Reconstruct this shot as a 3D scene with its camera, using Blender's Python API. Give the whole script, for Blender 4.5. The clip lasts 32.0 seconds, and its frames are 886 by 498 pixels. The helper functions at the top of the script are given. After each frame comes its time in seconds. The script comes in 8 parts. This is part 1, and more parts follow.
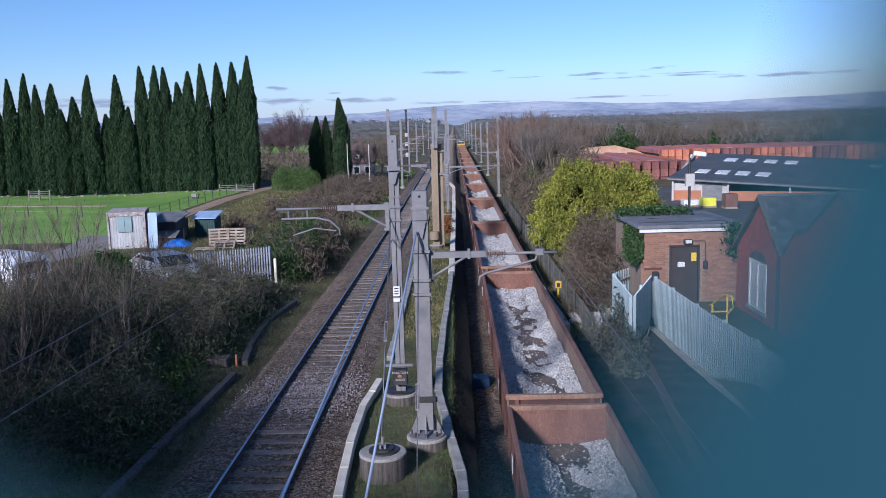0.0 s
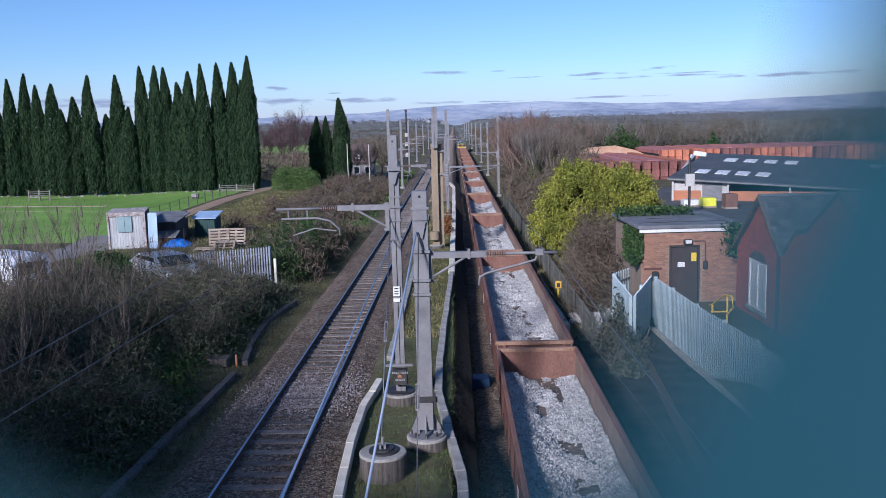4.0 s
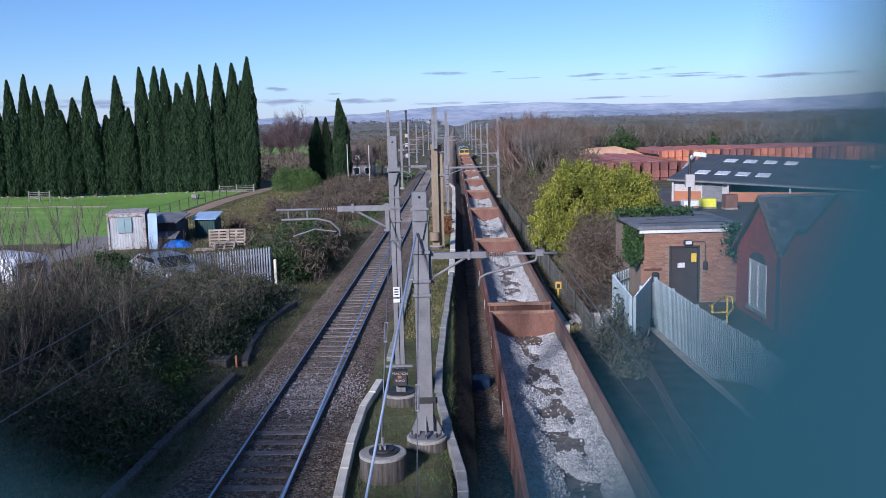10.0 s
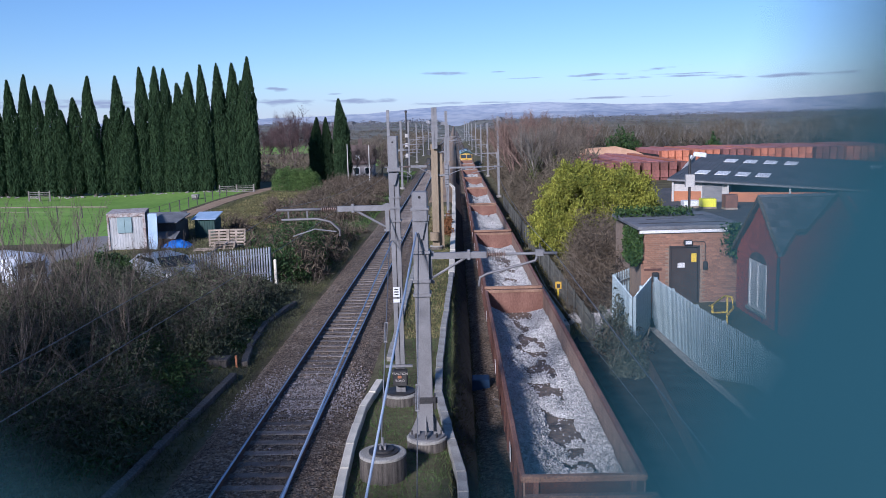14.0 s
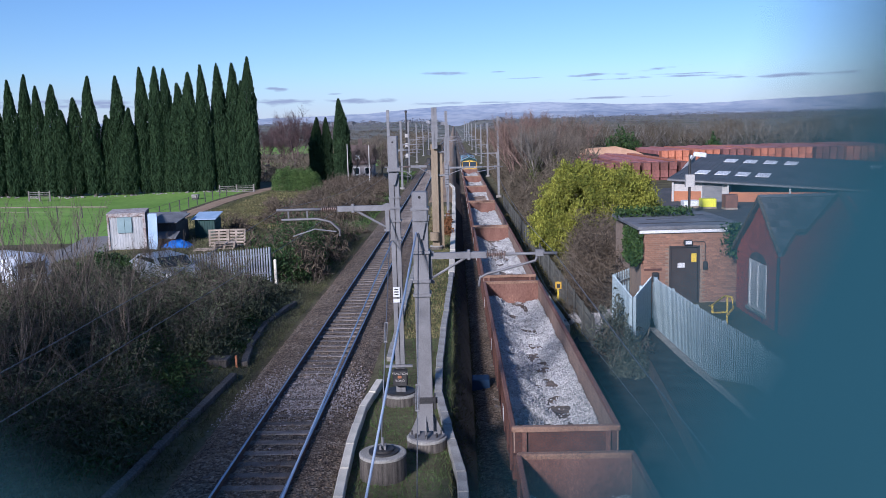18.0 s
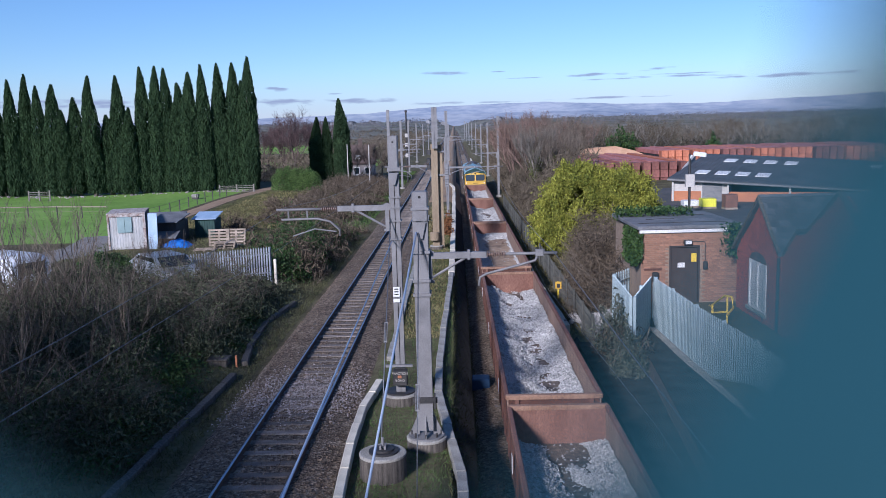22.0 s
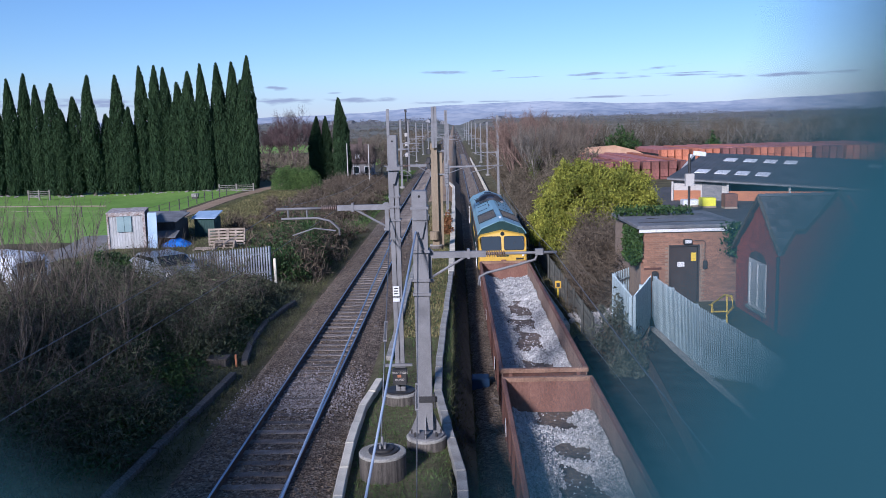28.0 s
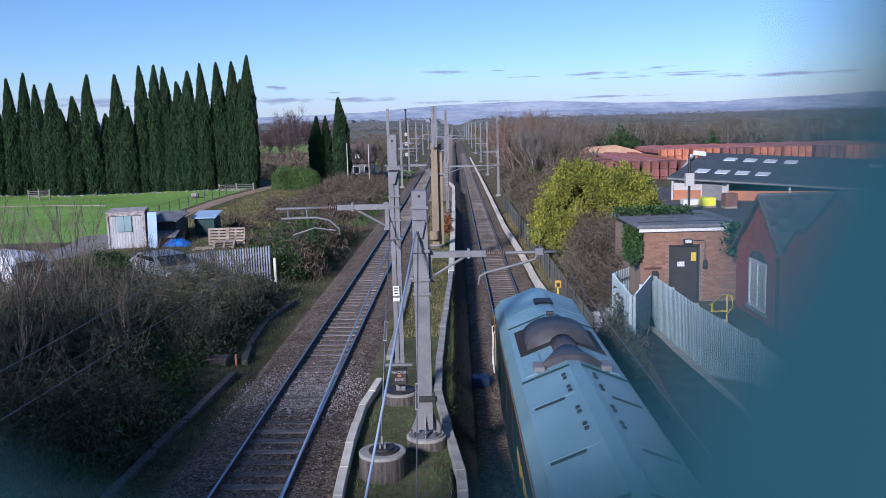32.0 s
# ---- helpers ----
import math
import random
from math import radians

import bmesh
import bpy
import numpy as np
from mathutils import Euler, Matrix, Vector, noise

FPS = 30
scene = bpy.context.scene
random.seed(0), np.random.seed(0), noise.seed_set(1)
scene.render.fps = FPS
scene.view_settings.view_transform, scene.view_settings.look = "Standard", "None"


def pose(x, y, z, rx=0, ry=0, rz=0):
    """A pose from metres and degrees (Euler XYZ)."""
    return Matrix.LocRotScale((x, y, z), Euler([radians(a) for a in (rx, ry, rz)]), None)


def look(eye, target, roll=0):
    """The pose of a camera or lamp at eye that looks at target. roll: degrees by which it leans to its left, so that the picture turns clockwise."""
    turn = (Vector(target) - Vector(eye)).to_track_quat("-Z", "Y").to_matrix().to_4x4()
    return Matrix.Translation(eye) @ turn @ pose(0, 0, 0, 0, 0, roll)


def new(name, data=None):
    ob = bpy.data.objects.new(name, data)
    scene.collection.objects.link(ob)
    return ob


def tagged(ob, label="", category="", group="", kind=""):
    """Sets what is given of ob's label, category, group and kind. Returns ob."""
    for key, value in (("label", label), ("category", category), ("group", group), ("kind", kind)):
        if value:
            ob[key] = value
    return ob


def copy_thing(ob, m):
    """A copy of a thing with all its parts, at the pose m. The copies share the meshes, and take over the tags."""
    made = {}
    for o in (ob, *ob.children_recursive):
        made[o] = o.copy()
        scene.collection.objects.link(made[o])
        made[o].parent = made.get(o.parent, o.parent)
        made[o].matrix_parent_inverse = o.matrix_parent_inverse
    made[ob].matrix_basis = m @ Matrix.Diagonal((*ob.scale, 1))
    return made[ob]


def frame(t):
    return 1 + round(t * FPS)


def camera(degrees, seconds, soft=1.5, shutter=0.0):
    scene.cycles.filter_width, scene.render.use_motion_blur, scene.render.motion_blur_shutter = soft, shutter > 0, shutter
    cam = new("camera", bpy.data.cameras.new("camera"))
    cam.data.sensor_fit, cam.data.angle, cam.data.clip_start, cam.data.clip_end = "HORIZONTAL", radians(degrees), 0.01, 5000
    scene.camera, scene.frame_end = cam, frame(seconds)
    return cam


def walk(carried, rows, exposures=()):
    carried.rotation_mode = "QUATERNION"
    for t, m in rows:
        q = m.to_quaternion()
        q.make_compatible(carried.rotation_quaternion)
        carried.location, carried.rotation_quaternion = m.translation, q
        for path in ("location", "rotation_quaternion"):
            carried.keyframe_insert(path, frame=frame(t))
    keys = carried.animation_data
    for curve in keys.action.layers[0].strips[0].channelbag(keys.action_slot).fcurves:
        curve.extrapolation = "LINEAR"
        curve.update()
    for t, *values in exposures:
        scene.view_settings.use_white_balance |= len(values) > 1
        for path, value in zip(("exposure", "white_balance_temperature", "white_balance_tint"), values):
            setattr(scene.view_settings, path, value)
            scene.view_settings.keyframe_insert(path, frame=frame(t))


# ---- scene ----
cam = camera(55.2, 32.0, soft=0.75)
EYE = (0.0, 0.0, 8.5)
VIEW = look(EYE, (-0.9686, 49.47, 1.3624), -1.5)
# a phone leant on the parapet: it nods by hundredths of a degree
NOD = [(0, 0.030, 0.0), (5.5, 0.019, 0.0), (7.5, 0.0, 0.0), (9, -0.023, 0.0), (21, -0.027, 0.0), (23, 0.0, 0.0), (25.5, 0.0, 0.0), (28, 0.034, 0.02), (32.0, 0.057, 0.02)]
walk(cam, [(t, VIEW @ pose(0, 0, 0, -a, -b, 0)) for t, a, b in NOD], exposures=[(0, 0.47, 4790, 18), (32.0, 0.47, 4790, 18)])
# a hand-held phone's lens: far things sharp, the parapet's rim at its edge soft
cam.data.dof.use_dof, cam.data.dof.focus_distance, cam.data.dof.aperture_fstop = True, 55.0, 2.4

# ---------------- light ----------------
SUN_EL, SUN_AZ = radians(24), radians(24)     # low winter sun, behind the bridge and to its left
world = bpy.data.worlds.new("sky")
scene.world = world
world.use_nodes = True


# streaks of thin stratus: bearing and height over the horizon, half length and half depth, all in degrees, and slope
CLOUDS = [(-0.6, 3.5, 1.9, 0.15, -0.02), (2.8, 3.53, 0.7, 0.07, 0.0), (8.6, 3.12, 3.2, 0.12, 0.01), (4.4, 3.06, 2.4, 0.045, 0.01), (13.2, 3.36, 2.0, 0.11, 0.09), (10.3, 2.8, 2.4, 0.07, 0.0), (15.2, 2.82, 4.6, 0.11, -0.01),
          (14.6, 2.99, 2.6, 0.06, 0.0), (21.5, 2.62, 5.5, 0.17, 0.0), (-11.8, 2.72, 1.0, 0.17, 0.0), (-11.5, 1.9, 2.6, 0.30, -0.02), (-6.2, 1.82, 3.2, 0.24, -0.01), (-1.8, 1.58, 2.6, 0.15, -0.01), (3.2, 1.55, 2.4, 0.08, 0.0),
          (-25, 1.95, 8.0, 0.35, 0.0), (9.5, 1.62, 4.5, 0.10, 0.0), (-8.0, 2.35, 0.6, 0.07, 0.0)]


def build_sky():
    nt = world.node_tree
    nt.nodes.clear()
    lk = nt.links.new

    def calc(op, a, b=None, c=None):
        n = nt.nodes.new("ShaderNodeMath")
        n.operation = op
        for i, v in enumerate((a, b, c)):
            if isinstance(v, (int, float)):
                n.inputs[i].default_value = v
            elif v is not None:
                lk(v, n.inputs[i])
        return n.outputs[0]
    out, bg = nt.nodes.new("ShaderNodeOutputWorld"), nt.nodes.new("ShaderNodeBackground")
    sky = nt.nodes.new("ShaderNodeTexSky")
    sky.sky_type, sky.sun_disc = "NISHITA", False
    sky.sun_elevation, sky.sun_rotation = SUN_EL, math.pi + SUN_AZ
    sky.air_density, sky.dust_density, sky.ozone_density = 1.0, 0.0, 3.0
    co, sep = nt.nodes.new("ShaderNodeTexCoord"), nt.nodes.new("ShaderNodeSeparateXYZ")
    lk(co.outputs["Generated"], sep.inputs[0])
    az = calc("MULTIPLY", calc("ARCTAN2", sep.outputs[0], sep.outputs[1]), 57.296)
    el = calc("MULTIPLY", calc("ARCSINE", sep.outputs[2]), 57.296)
    mp, nz = nt.nodes.new("ShaderNodeMapping"), nt.nodes.new("ShaderNodeTexNoise")
    mp.inputs["Scale"].default_value = (28, 28, 170)
    nz.inputs["Scale"].default_value, nz.inputs["Detail"].default_value = 1.3, 6
    lk(co.outputs["Generated"], mp.inputs[0]), lk(mp.outputs[0], nz.inputs[0])
    rag = calc("MULTIPLY_ADD", nz.outputs[0], 3.4, -1.75)
    cover = None
    for a0, e0, wa, we, slope in CLOUDS:
        da = calc("SUBTRACT", az, a0)
        u = calc("DIVIDE", da, wa)
        v = calc("DIVIDE", calc("SUBTRACT", calc("SUBTRACT", el, e0), calc("MULTIPLY", da, slope)), we)
        d = calc("ADD", calc("MULTIPLY", u, u), calc("MULTIPLY", v, v))
        m = calc("ADD", calc("SUBTRACT", 0.8, d), rag)
        cover = m if cover is None else calc("MAXIMUM", cover, m)
    soft = nt.nodes.new("ShaderNodeMapRange")
    soft.interpolation_type = "SMOOTHSTEP"
    soft.inputs[1].default_value, soft.inputs[2].default_value, soft.inputs[4].default_value = 0.0, 1.1, 0.8
    lk(cover, soft.inputs[0])
    # pale winter haze low over the horizon
    haze = nt.nodes.new("ShaderNodeMapRange")
    haze.interpolation_type = "SMOOTHSTEP"
    haze.inputs[1].default_value, haze.inputs[2].default_value, haze.inputs[3].default_value, haze.inputs[4].default_value = 0.0, 4.2, 0.6, 0.0
    lk(el, haze.inputs[0])
    mix1, mix2 = nt.nodes.new("ShaderNodeMixRGB"), nt.nodes.new("ShaderNodeMixRGB")
    mix1.inputs[2].default_value, mix2.inputs[2].default_value = (5.9, 5.6, 5.9, 1), (3.6, 3.6, 4.2, 1)
    lk(haze.outputs[0], mix1.inputs[0]), lk(sky.outputs[0], mix1.inputs[1])
    lk(soft.outputs[0], mix2.inputs[0]), lk(mix1.outputs[0], mix2.inputs[1]), lk(mix2.outputs[0], bg.inputs[0])
    bg.inputs[1].default_value = 0.0675
    lk(bg.outputs[0], out.inputs[0])


build_sky()
sun = new("sun", bpy.data.lights.new("sun", "SUN"))
sun.data.energy, sun.data.angle, sun.data.color = 4.1, radians(6.0), (1.0, 0.83, 0.65)
TO_SUN = Vector((-math.sin(SUN_AZ) * math.cos(SUN_EL), -math.cos(SUN_AZ) * math.cos(SUN_EL), math.sin(SUN_EL)))
sun.matrix_basis = look(TO_SUN * 100, (0, 0, 0))


# ---------------- materials ----------------
def surf(name, dark, light, scale=4.0, rough=0.8, bump=0.0, metal=0.0, fine=40.0, vary=0.0, streak=(1, 1, 1), spec=0.5, third=None, island=0.0):
    """A worn surface: two scales of noise between two colours, fine relief, and a shift of brightness from piece to piece."""
    m = bpy.data.materials.new(name)
    m.use_nodes = True
    nt = m.node_tree
    lk = nt.links.new
    bs = nt.nodes["Principled BSDF"]
    co, mp = nt.nodes.new("ShaderNodeTexCoord"), nt.nodes.new("ShaderNodeMapping")
    mp.inputs["Scale"].default_value = streak
    lk(co.outputs["Object"], mp.inputs[0])
    a, b = nt.nodes.new("ShaderNodeTexNoise"), nt.nodes.new("ShaderNodeTexNoise")
    a.inputs["Scale"].default_value, a.inputs["Detail"].default_value = scale, 6
    b.inputs["Scale"].default_value, b.inputs["Detail"].default_value = fine, 3
    lk(mp.outputs[0], a.inputs[0]), lk(mp.outputs[0], b.inputs[0])
    mixf = nt.nodes.new("ShaderNodeMath")
    mixf.operation = "MULTIPLY_ADD"
    mixf.inputs[1].default_value = 0.55
    half = nt.nodes.new("ShaderNodeMath")
    half.operation, half.inputs[1].default_value = "MULTIPLY", 0.45
    lk(b.outputs[0], half.inputs[0]), lk(a.outputs[0], mixf.inputs[0]), lk(half.outputs[0], mixf.inputs[2])
    ramp = nt.nodes.new("ShaderNodeValToRGB")
    el = ramp.color_ramp.elements
    el[0].position, el[0].color = 0.36, (*dark, 1)
    el[1].position, el[1].color = 0.64, (*light, 1)
    if third:
        x = el.new(0.72)
        x.color = (*third, 1)
    lk(mixf.outputs[0], ramp.inputs[0])
    col = ramp.outputs[0]
    if vary or island:
        hsv = nt.nodes.new("ShaderNodeHueSaturation")
        mr = nt.nodes.new("ShaderNodeMapRange")
        w = vary or island
        mr.inputs[3].default_value, mr.inputs[4].default_value = 1 - w, 1 + w
        if vary:
            lk(nt.nodes.new("ShaderNodeObjectInfo").outputs["Random"], mr.inputs[0])
        else:
            lk(nt.nodes.new("ShaderNodeNewGeometry").outputs["Random Per Island"], mr.inputs[0])
        lk(mr.outputs[0], hsv.inputs["Value"]), lk(col, hsv.inputs["Color"])
        col = hsv.outputs[0]
    lk(col, bs.inputs["Base Color"])
    bs.inputs["Roughness"].default_value, bs.inputs["Metallic"].default_value = rough, metal
    bs.inputs["Specular IOR Level"].default_value = spec
    if bump:
        bm_ = nt.nodes.new("ShaderNodeBump")
        bm_.inputs["Strength"].default_value, bm_.inputs["Distance"].default_value = bump, 0.03
        lk(mixf.outputs[0], bm_.inputs["Height"]), lk(bm_.outputs[0], bs.inputs["Normal"])
    return m


def stones(name, cols, scale, rough=0.9, bump=0.8):
    """Broken stone: cells of random colour with relief."""
    m = bpy.data.materials.new(name)
    m.use_nodes = True
    nt = m.node_tree
    lk = nt.links.new
    bs = nt.nodes["Principled BSDF"]
    co, vo, nz = nt.nodes.new("ShaderNodeTexCoord"), nt.nodes.new("ShaderNodeTexVoronoi"), nt.nodes.new("ShaderNodeTexNoise")
    vo.inputs["Scale"].default_value, nz.inputs["Scale"].default_value, nz.inputs["Detail"].default_value = scale, 0.9, 6
    lk(co.outputs["Object"], vo.inputs[0]), lk(co.outputs["Object"], nz.inputs[0])
    sp, ramp = nt.nodes.new("ShaderNodeSeparateColor"), nt.nodes.new("ShaderNodeValToRGB")
    lk(vo.outputs["Color"], sp.inputs[0])
    ad = nt.nodes.new("ShaderNodeMath")
    ad.operation = "MULTIPLY_ADD"
    ad.inputs[1].default_value, ad.inputs[2].default_value = 0.55, -0.02
    mx = nt.nodes.new("ShaderNodeMath")
    lk(sp.outputs[0], ad.inputs[0])
    nh = nt.nodes.new("ShaderNodeMath")
    nh.operation, nh.inputs[1].default_value = "MULTIPLY", 0.5
    lk(nz.outputs[0], nh.inputs[0]), lk(ad.outputs[0], mx.inputs[0]), lk(nh.outputs[0], mx.inputs[1])
    lk(mx.outputs[0], ramp.inputs[0])
    el = ramp.color_ramp.elements
    el[0].position, el[0].color = 0.2, (*cols[0], 1)
    el[1].position, el[1].color = 0.85, (*cols[-1], 1)
    for i, c in enumerate(cols[1:-1]):
        el.new(0.2 + 0.65 * (i + 1) / (len(cols) - 1)).color = (*c, 1)
    lk(ramp.outputs[0], bs.inputs["Base Color"])
    bs.inputs["Roughness"].default_value = rough
    bs.inputs["Specular IOR Level"].default_value = 0.25
    bp = nt.nodes.new("ShaderNodeBump")
    bp.inputs["Strength"].default_value, bp.inputs["Distance"].default_value = bump, 0.05
    lk(vo.outputs["Distance"], bp.inputs["Height"]), lk(bp.outputs[0], bs.inputs["Normal"])
    return m


def glass(name, tint=(0.02, 0.03, 0.035), rough=0.05):
    m = bpy.data.materials.new(name)
    m.use_nodes = True
    bs = m.node_tree.nodes["Principled BSDF"]
    bs.inputs["Base Color"].default_value, bs.inputs["Roughness"].default_value = (*tint, 1), rough
    bs.inputs["IOR"].default_value, bs.inputs["Coat Weight"].default_value = 1.5, 0.4
    return m


STEEL = surf("galvanised_steel", (0.155, 0.15, 0.148), (0.25, 0.242, 0.238), 3, 0.65, 0.05, 0.15, 60)
STEEL_TAN = surf("weathered_tan_steel", (0.2, 0.15, 0.09), (0.31, 0.24, 0.15), 2, 0.7, 0.05, 0.0, 30, streak=(1, 1, 0.2))
DARKSTEEL = surf("dark_steel", (0.02, 0.02, 0.022), (0.07, 0.065, 0.06), 4, 0.6, 0.1, 0.3)
RAIL_TOP = surf("polished_rail", (0.28, 0.3, 0.34), (0.42, 0.44, 0.48), 2, 0.35, 0.0, 1.0)
RAIL_SIDE = surf("rusty_rail", (0.05, 0.03, 0.022), (0.12, 0.07, 0.045), 5, 0.8, 0.1)
SLEEPER = surf("weathered_sleeper", (0.09, 0.075, 0.062), (0.26, 0.22, 0.185), 3, 0.9, 0.3, vary=0.35)
BALLAST = stones("track_ballast", [(0.05, 0.037, 0.026), (0.12, 0.09, 0.062), (0.205, 0.157, 0.108), (0.36, 0.295, 0.22)], 16)
STONE = stones("pale_ballast_stone", [(0.24, 0.232, 0.218), (0.40, 0.39, 0.37), (0.51, 0.497, 0.472), (0.64, 0.62, 0.59)], 15, 0.9, 0.7)
NEWSTONE = surf("new_ballast_stone", (0.21, 0.178, 0.16), (0.43, 0.385, 0.355), 6, 0.9, 0.3, island=0.35, spec=0.2)
STONE_BIT = surf("loose_stone", (0.2, 0.19, 0.175), (0.44, 0.42, 0.39), 6, 0.9, 0.3, island=0.3)
RUST = surf("rust_brown_paint", (0.12, 0.052, 0.034), (0.235, 0.12, 0.08), 1.3, 0.75, 0.15, 0, 18, third=(0.36, 0.19, 0.12), streak=(1, 1, 0.5))
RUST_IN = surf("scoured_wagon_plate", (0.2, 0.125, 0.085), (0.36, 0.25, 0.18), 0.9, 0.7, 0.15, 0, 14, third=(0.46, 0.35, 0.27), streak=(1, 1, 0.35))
HOUSEWALL = surf("weathered_house_wall", (0.26, 0.235, 0.225), (0.38, 0.35, 0.335), 1, 0.85, 0.1)
BIRCHTWIG = surf("purple_brown_birch_twig", (0.062, 0.044, 0.043), (0.155, 0.108, 0.102), 1.0, 0.9, 0, 0, 8, island=0.3, spec=0.1)
FLOORDAMP = surf("wet_floor_plate", (0.055, 0.042, 0.034), (0.24, 0.18, 0.13), 1.3, 0.65, 0.1, 0, 9, third=(0.33, 0.25, 0.18), spec=0.3)
FLOORPLATE = surf("damp_floor_plate", (0.17, 0.12, 0.082), (0.45, 0.335, 0.225), 0.6, 0.75, 0.1, 0, 3, third=(0.52, 0.40, 0.28), streak=(1, 0.8, 1), spec=0.2)
RUST_SCUFF = surf("scuffed_ochre_rail", (0.16, 0.085, 0.05), (0.33, 0.2, 0.125), 1.6, 0.75, 0.15, 0, 16, third=(0.42, 0.29, 0.2))
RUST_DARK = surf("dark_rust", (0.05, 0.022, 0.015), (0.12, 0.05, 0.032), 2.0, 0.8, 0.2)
CONCRETE = surf("weathered_concrete", (0.2, 0.185, 0.155), (0.42, 0.4, 0.35), 2.2, 0.9, 0.25, 0, 30)
CONCRETE_PALE = surf("pale_concrete_coping", (0.60, 0.54, 0.41), (0.84, 0.76, 0.60), 2.2, 0.9, 0.2, 0, 25, vary=0.12)
CONCRETE_DIRTY = surf("stained_concrete", (0.03, 0.026, 0.022), (0.175, 0.15, 0.122), 2.5, 0.9, 0.25, streak=(6, 6, 0.2))
GRASS = surf("meadow_grass", (0.15, 0.26, 0.045), (0.255, 0.39, 0.085), 0.12, 0.9, 0.4, 0, 2.0, spec=0.1)
EARTH = surf("winter_scrub_ground", (0.07, 0.06, 0.035), (0.16, 0.145, 0.08), 0.6, 0.95, 0.5, 0, 7, spec=0.1)
TARMAC = surf("worn_tarmac", (0.05, 0.05, 0.05), (0.11, 0.105, 0.1), 0.8, 0.9, 0.2, 0, 30)
LANE = surf("pale_worn_lane", (0.15, 0.14, 0.13), (0.27, 0.255, 0.235), 0.8, 0.95, 0.2, 0, 12)
TRACKPATH = surf("gravel_path", (0.25, 0.165, 0.095), (0.39, 0.275, 0.165), 1, 0.95, 0.3, 0, 14)
CYPRESS = surf("cypress_foliage", (0.026, 0.046, 0.022), (0.05, 0.08, 0.034), 0.5, 0.9, 0, 0, 4, island=0.2, spec=0.05, third=(0.075, 0.085, 0.03))
LAUREL = surf("golden_evergreen_leaf", (0.095, 0.112, 0.018), (0.33, 0.325, 0.045), 0.8, 0.6, 0, 0, 5, island=0.42, spec=0.15, third=(0.5, 0.46, 0.075))
HEDGE = surf("hedge_leaf", (0.055, 0.095, 0.025), (0.125, 0.185, 0.05), 1, 0.7, 0, 0, 6, island=0.4, spec=0.2)
IVY = surf("ivy_leaf", (0.02, 0.045, 0.012), (0.06, 0.10, 0.025), 1, 0.6, 0, 0, 6, island=0.4, spec=0.25)
BRAMBLE = surf("bramble_leaf", (0.048, 0.058, 0.032), (0.125, 0.135, 0.078), 0.5, 0.8, 0, 0, 5, island=0.5, spec=0.12, third=(0.175, 0.14, 0.095))
SHRUB = surf("grey_green_leaf", (0.05, 0.056, 0.038), (0.15, 0.155, 0.115), 1, 0.7, 0, 0, 6, island=0.4, spec=0.15)
SHRUBGREEN = surf("olive_ivy_leaf", (0.05, 0.06, 0.018), (0.15, 0.16, 0.05), 1, 0.7, 0, 0, 6, island=0.4, spec=0.2)
DRYGRASS = surf("dry_winter_grass", (0.10, 0.09, 0.035), (0.28, 0.24, 0.11), 0.6, 0.9, 0, 0, 5, island=0.4, spec=0.1)
GREENGRASS = surf("lineside_grass", (0.05, 0.056, 0.026), (0.13, 0.128, 0.06), 0.6, 0.9, 0, 0, 5, island=0.4, spec=0.1)
ROUGHGRASS = surf("rough_olive_grass", (0.055, 0.065, 0.025), (0.15, 0.15, 0.065), 0.3, 0.9, 0, 0, 5, island=0.4, spec=0.1)
RUSSET = surf("dead_bracken", (0.12, 0.05, 0.02), (0.25, 0.12, 0.05), 0.8, 0.9, 0, 0, 6, island=0.4, spec=0.1)
TWIG = surf("bare_twig", (0.085, 0.070, 0.054), (0.205, 0.17, 0.132), 1.0, 0.9, 0, 0, 8, island=0.35, spec=0.1)
TWIG_RED = surf("reddish_bare_twig", (0.11, 0.073, 0.058), (0.265, 0.185, 0.145), 1.0, 0.9, 0, 0, 8, island=0.3, spec=0.1)
CANE = surf("dark_bramble_cane", (0.064, 0.054, 0.042), (0.165, 0.138, 0.108), 1.0, 0.9, 0, 0, 8, island=0.4, spec=0.1)
TWIG_PALE = surf("pale_grey_twig", (0.12, 0.108, 0.09), (0.235, 0.21, 0.175), 1.0, 0.9, 0, 0, 8, island=0.3, spec=0.1)
ORANGEPACK = surf("orange_brick_pack", (0.32, 0.10, 0.05), (0.5, 0.19, 0.10), 0.6, 0.9, 0.1, 0, 6, vary=0.25)
BARK = surf("grey_bark", (0.06, 0.05, 0.04), (0.17, 0.145, 0.115), 3, 0.95, 0.4, streak=(1, 1, 0.3))
BRICK = surf("orange_brown_brick", (0.22, 0.115, 0.07), (0.38, 0.21, 0.13), 1.1, 0.9, 0.2, 0, 30, vary=0.22)
BRICK_RED = surf("red_brick", (0.26, 0.055, 0.035), (0.42, 0.11, 0.07), 3, 0.9, 0.2, 0, 30, vary=0.2)
MORTAR = surf("mortar", (0.22, 0.16, 0.11), (0.33, 0.25, 0.18), 6, 0.95, 0.2)
MORTAR_RED = surf("red_mortar", (0.2, 0.07, 0.05), (0.3, 0.11, 0.08), 6, 0.95, 0.2)
FELT = surf("roofing_felt", (0.09, 0.092, 0.096), (0.22, 0.222, 0.228), 1.2, 0.85, 0.3, 0, 22)
SLATE = surf("slate_roof", (0.05, 0.055, 0.06), (0.11, 0.115, 0.125), 2, 0.7, 0.2, vary=0.3)
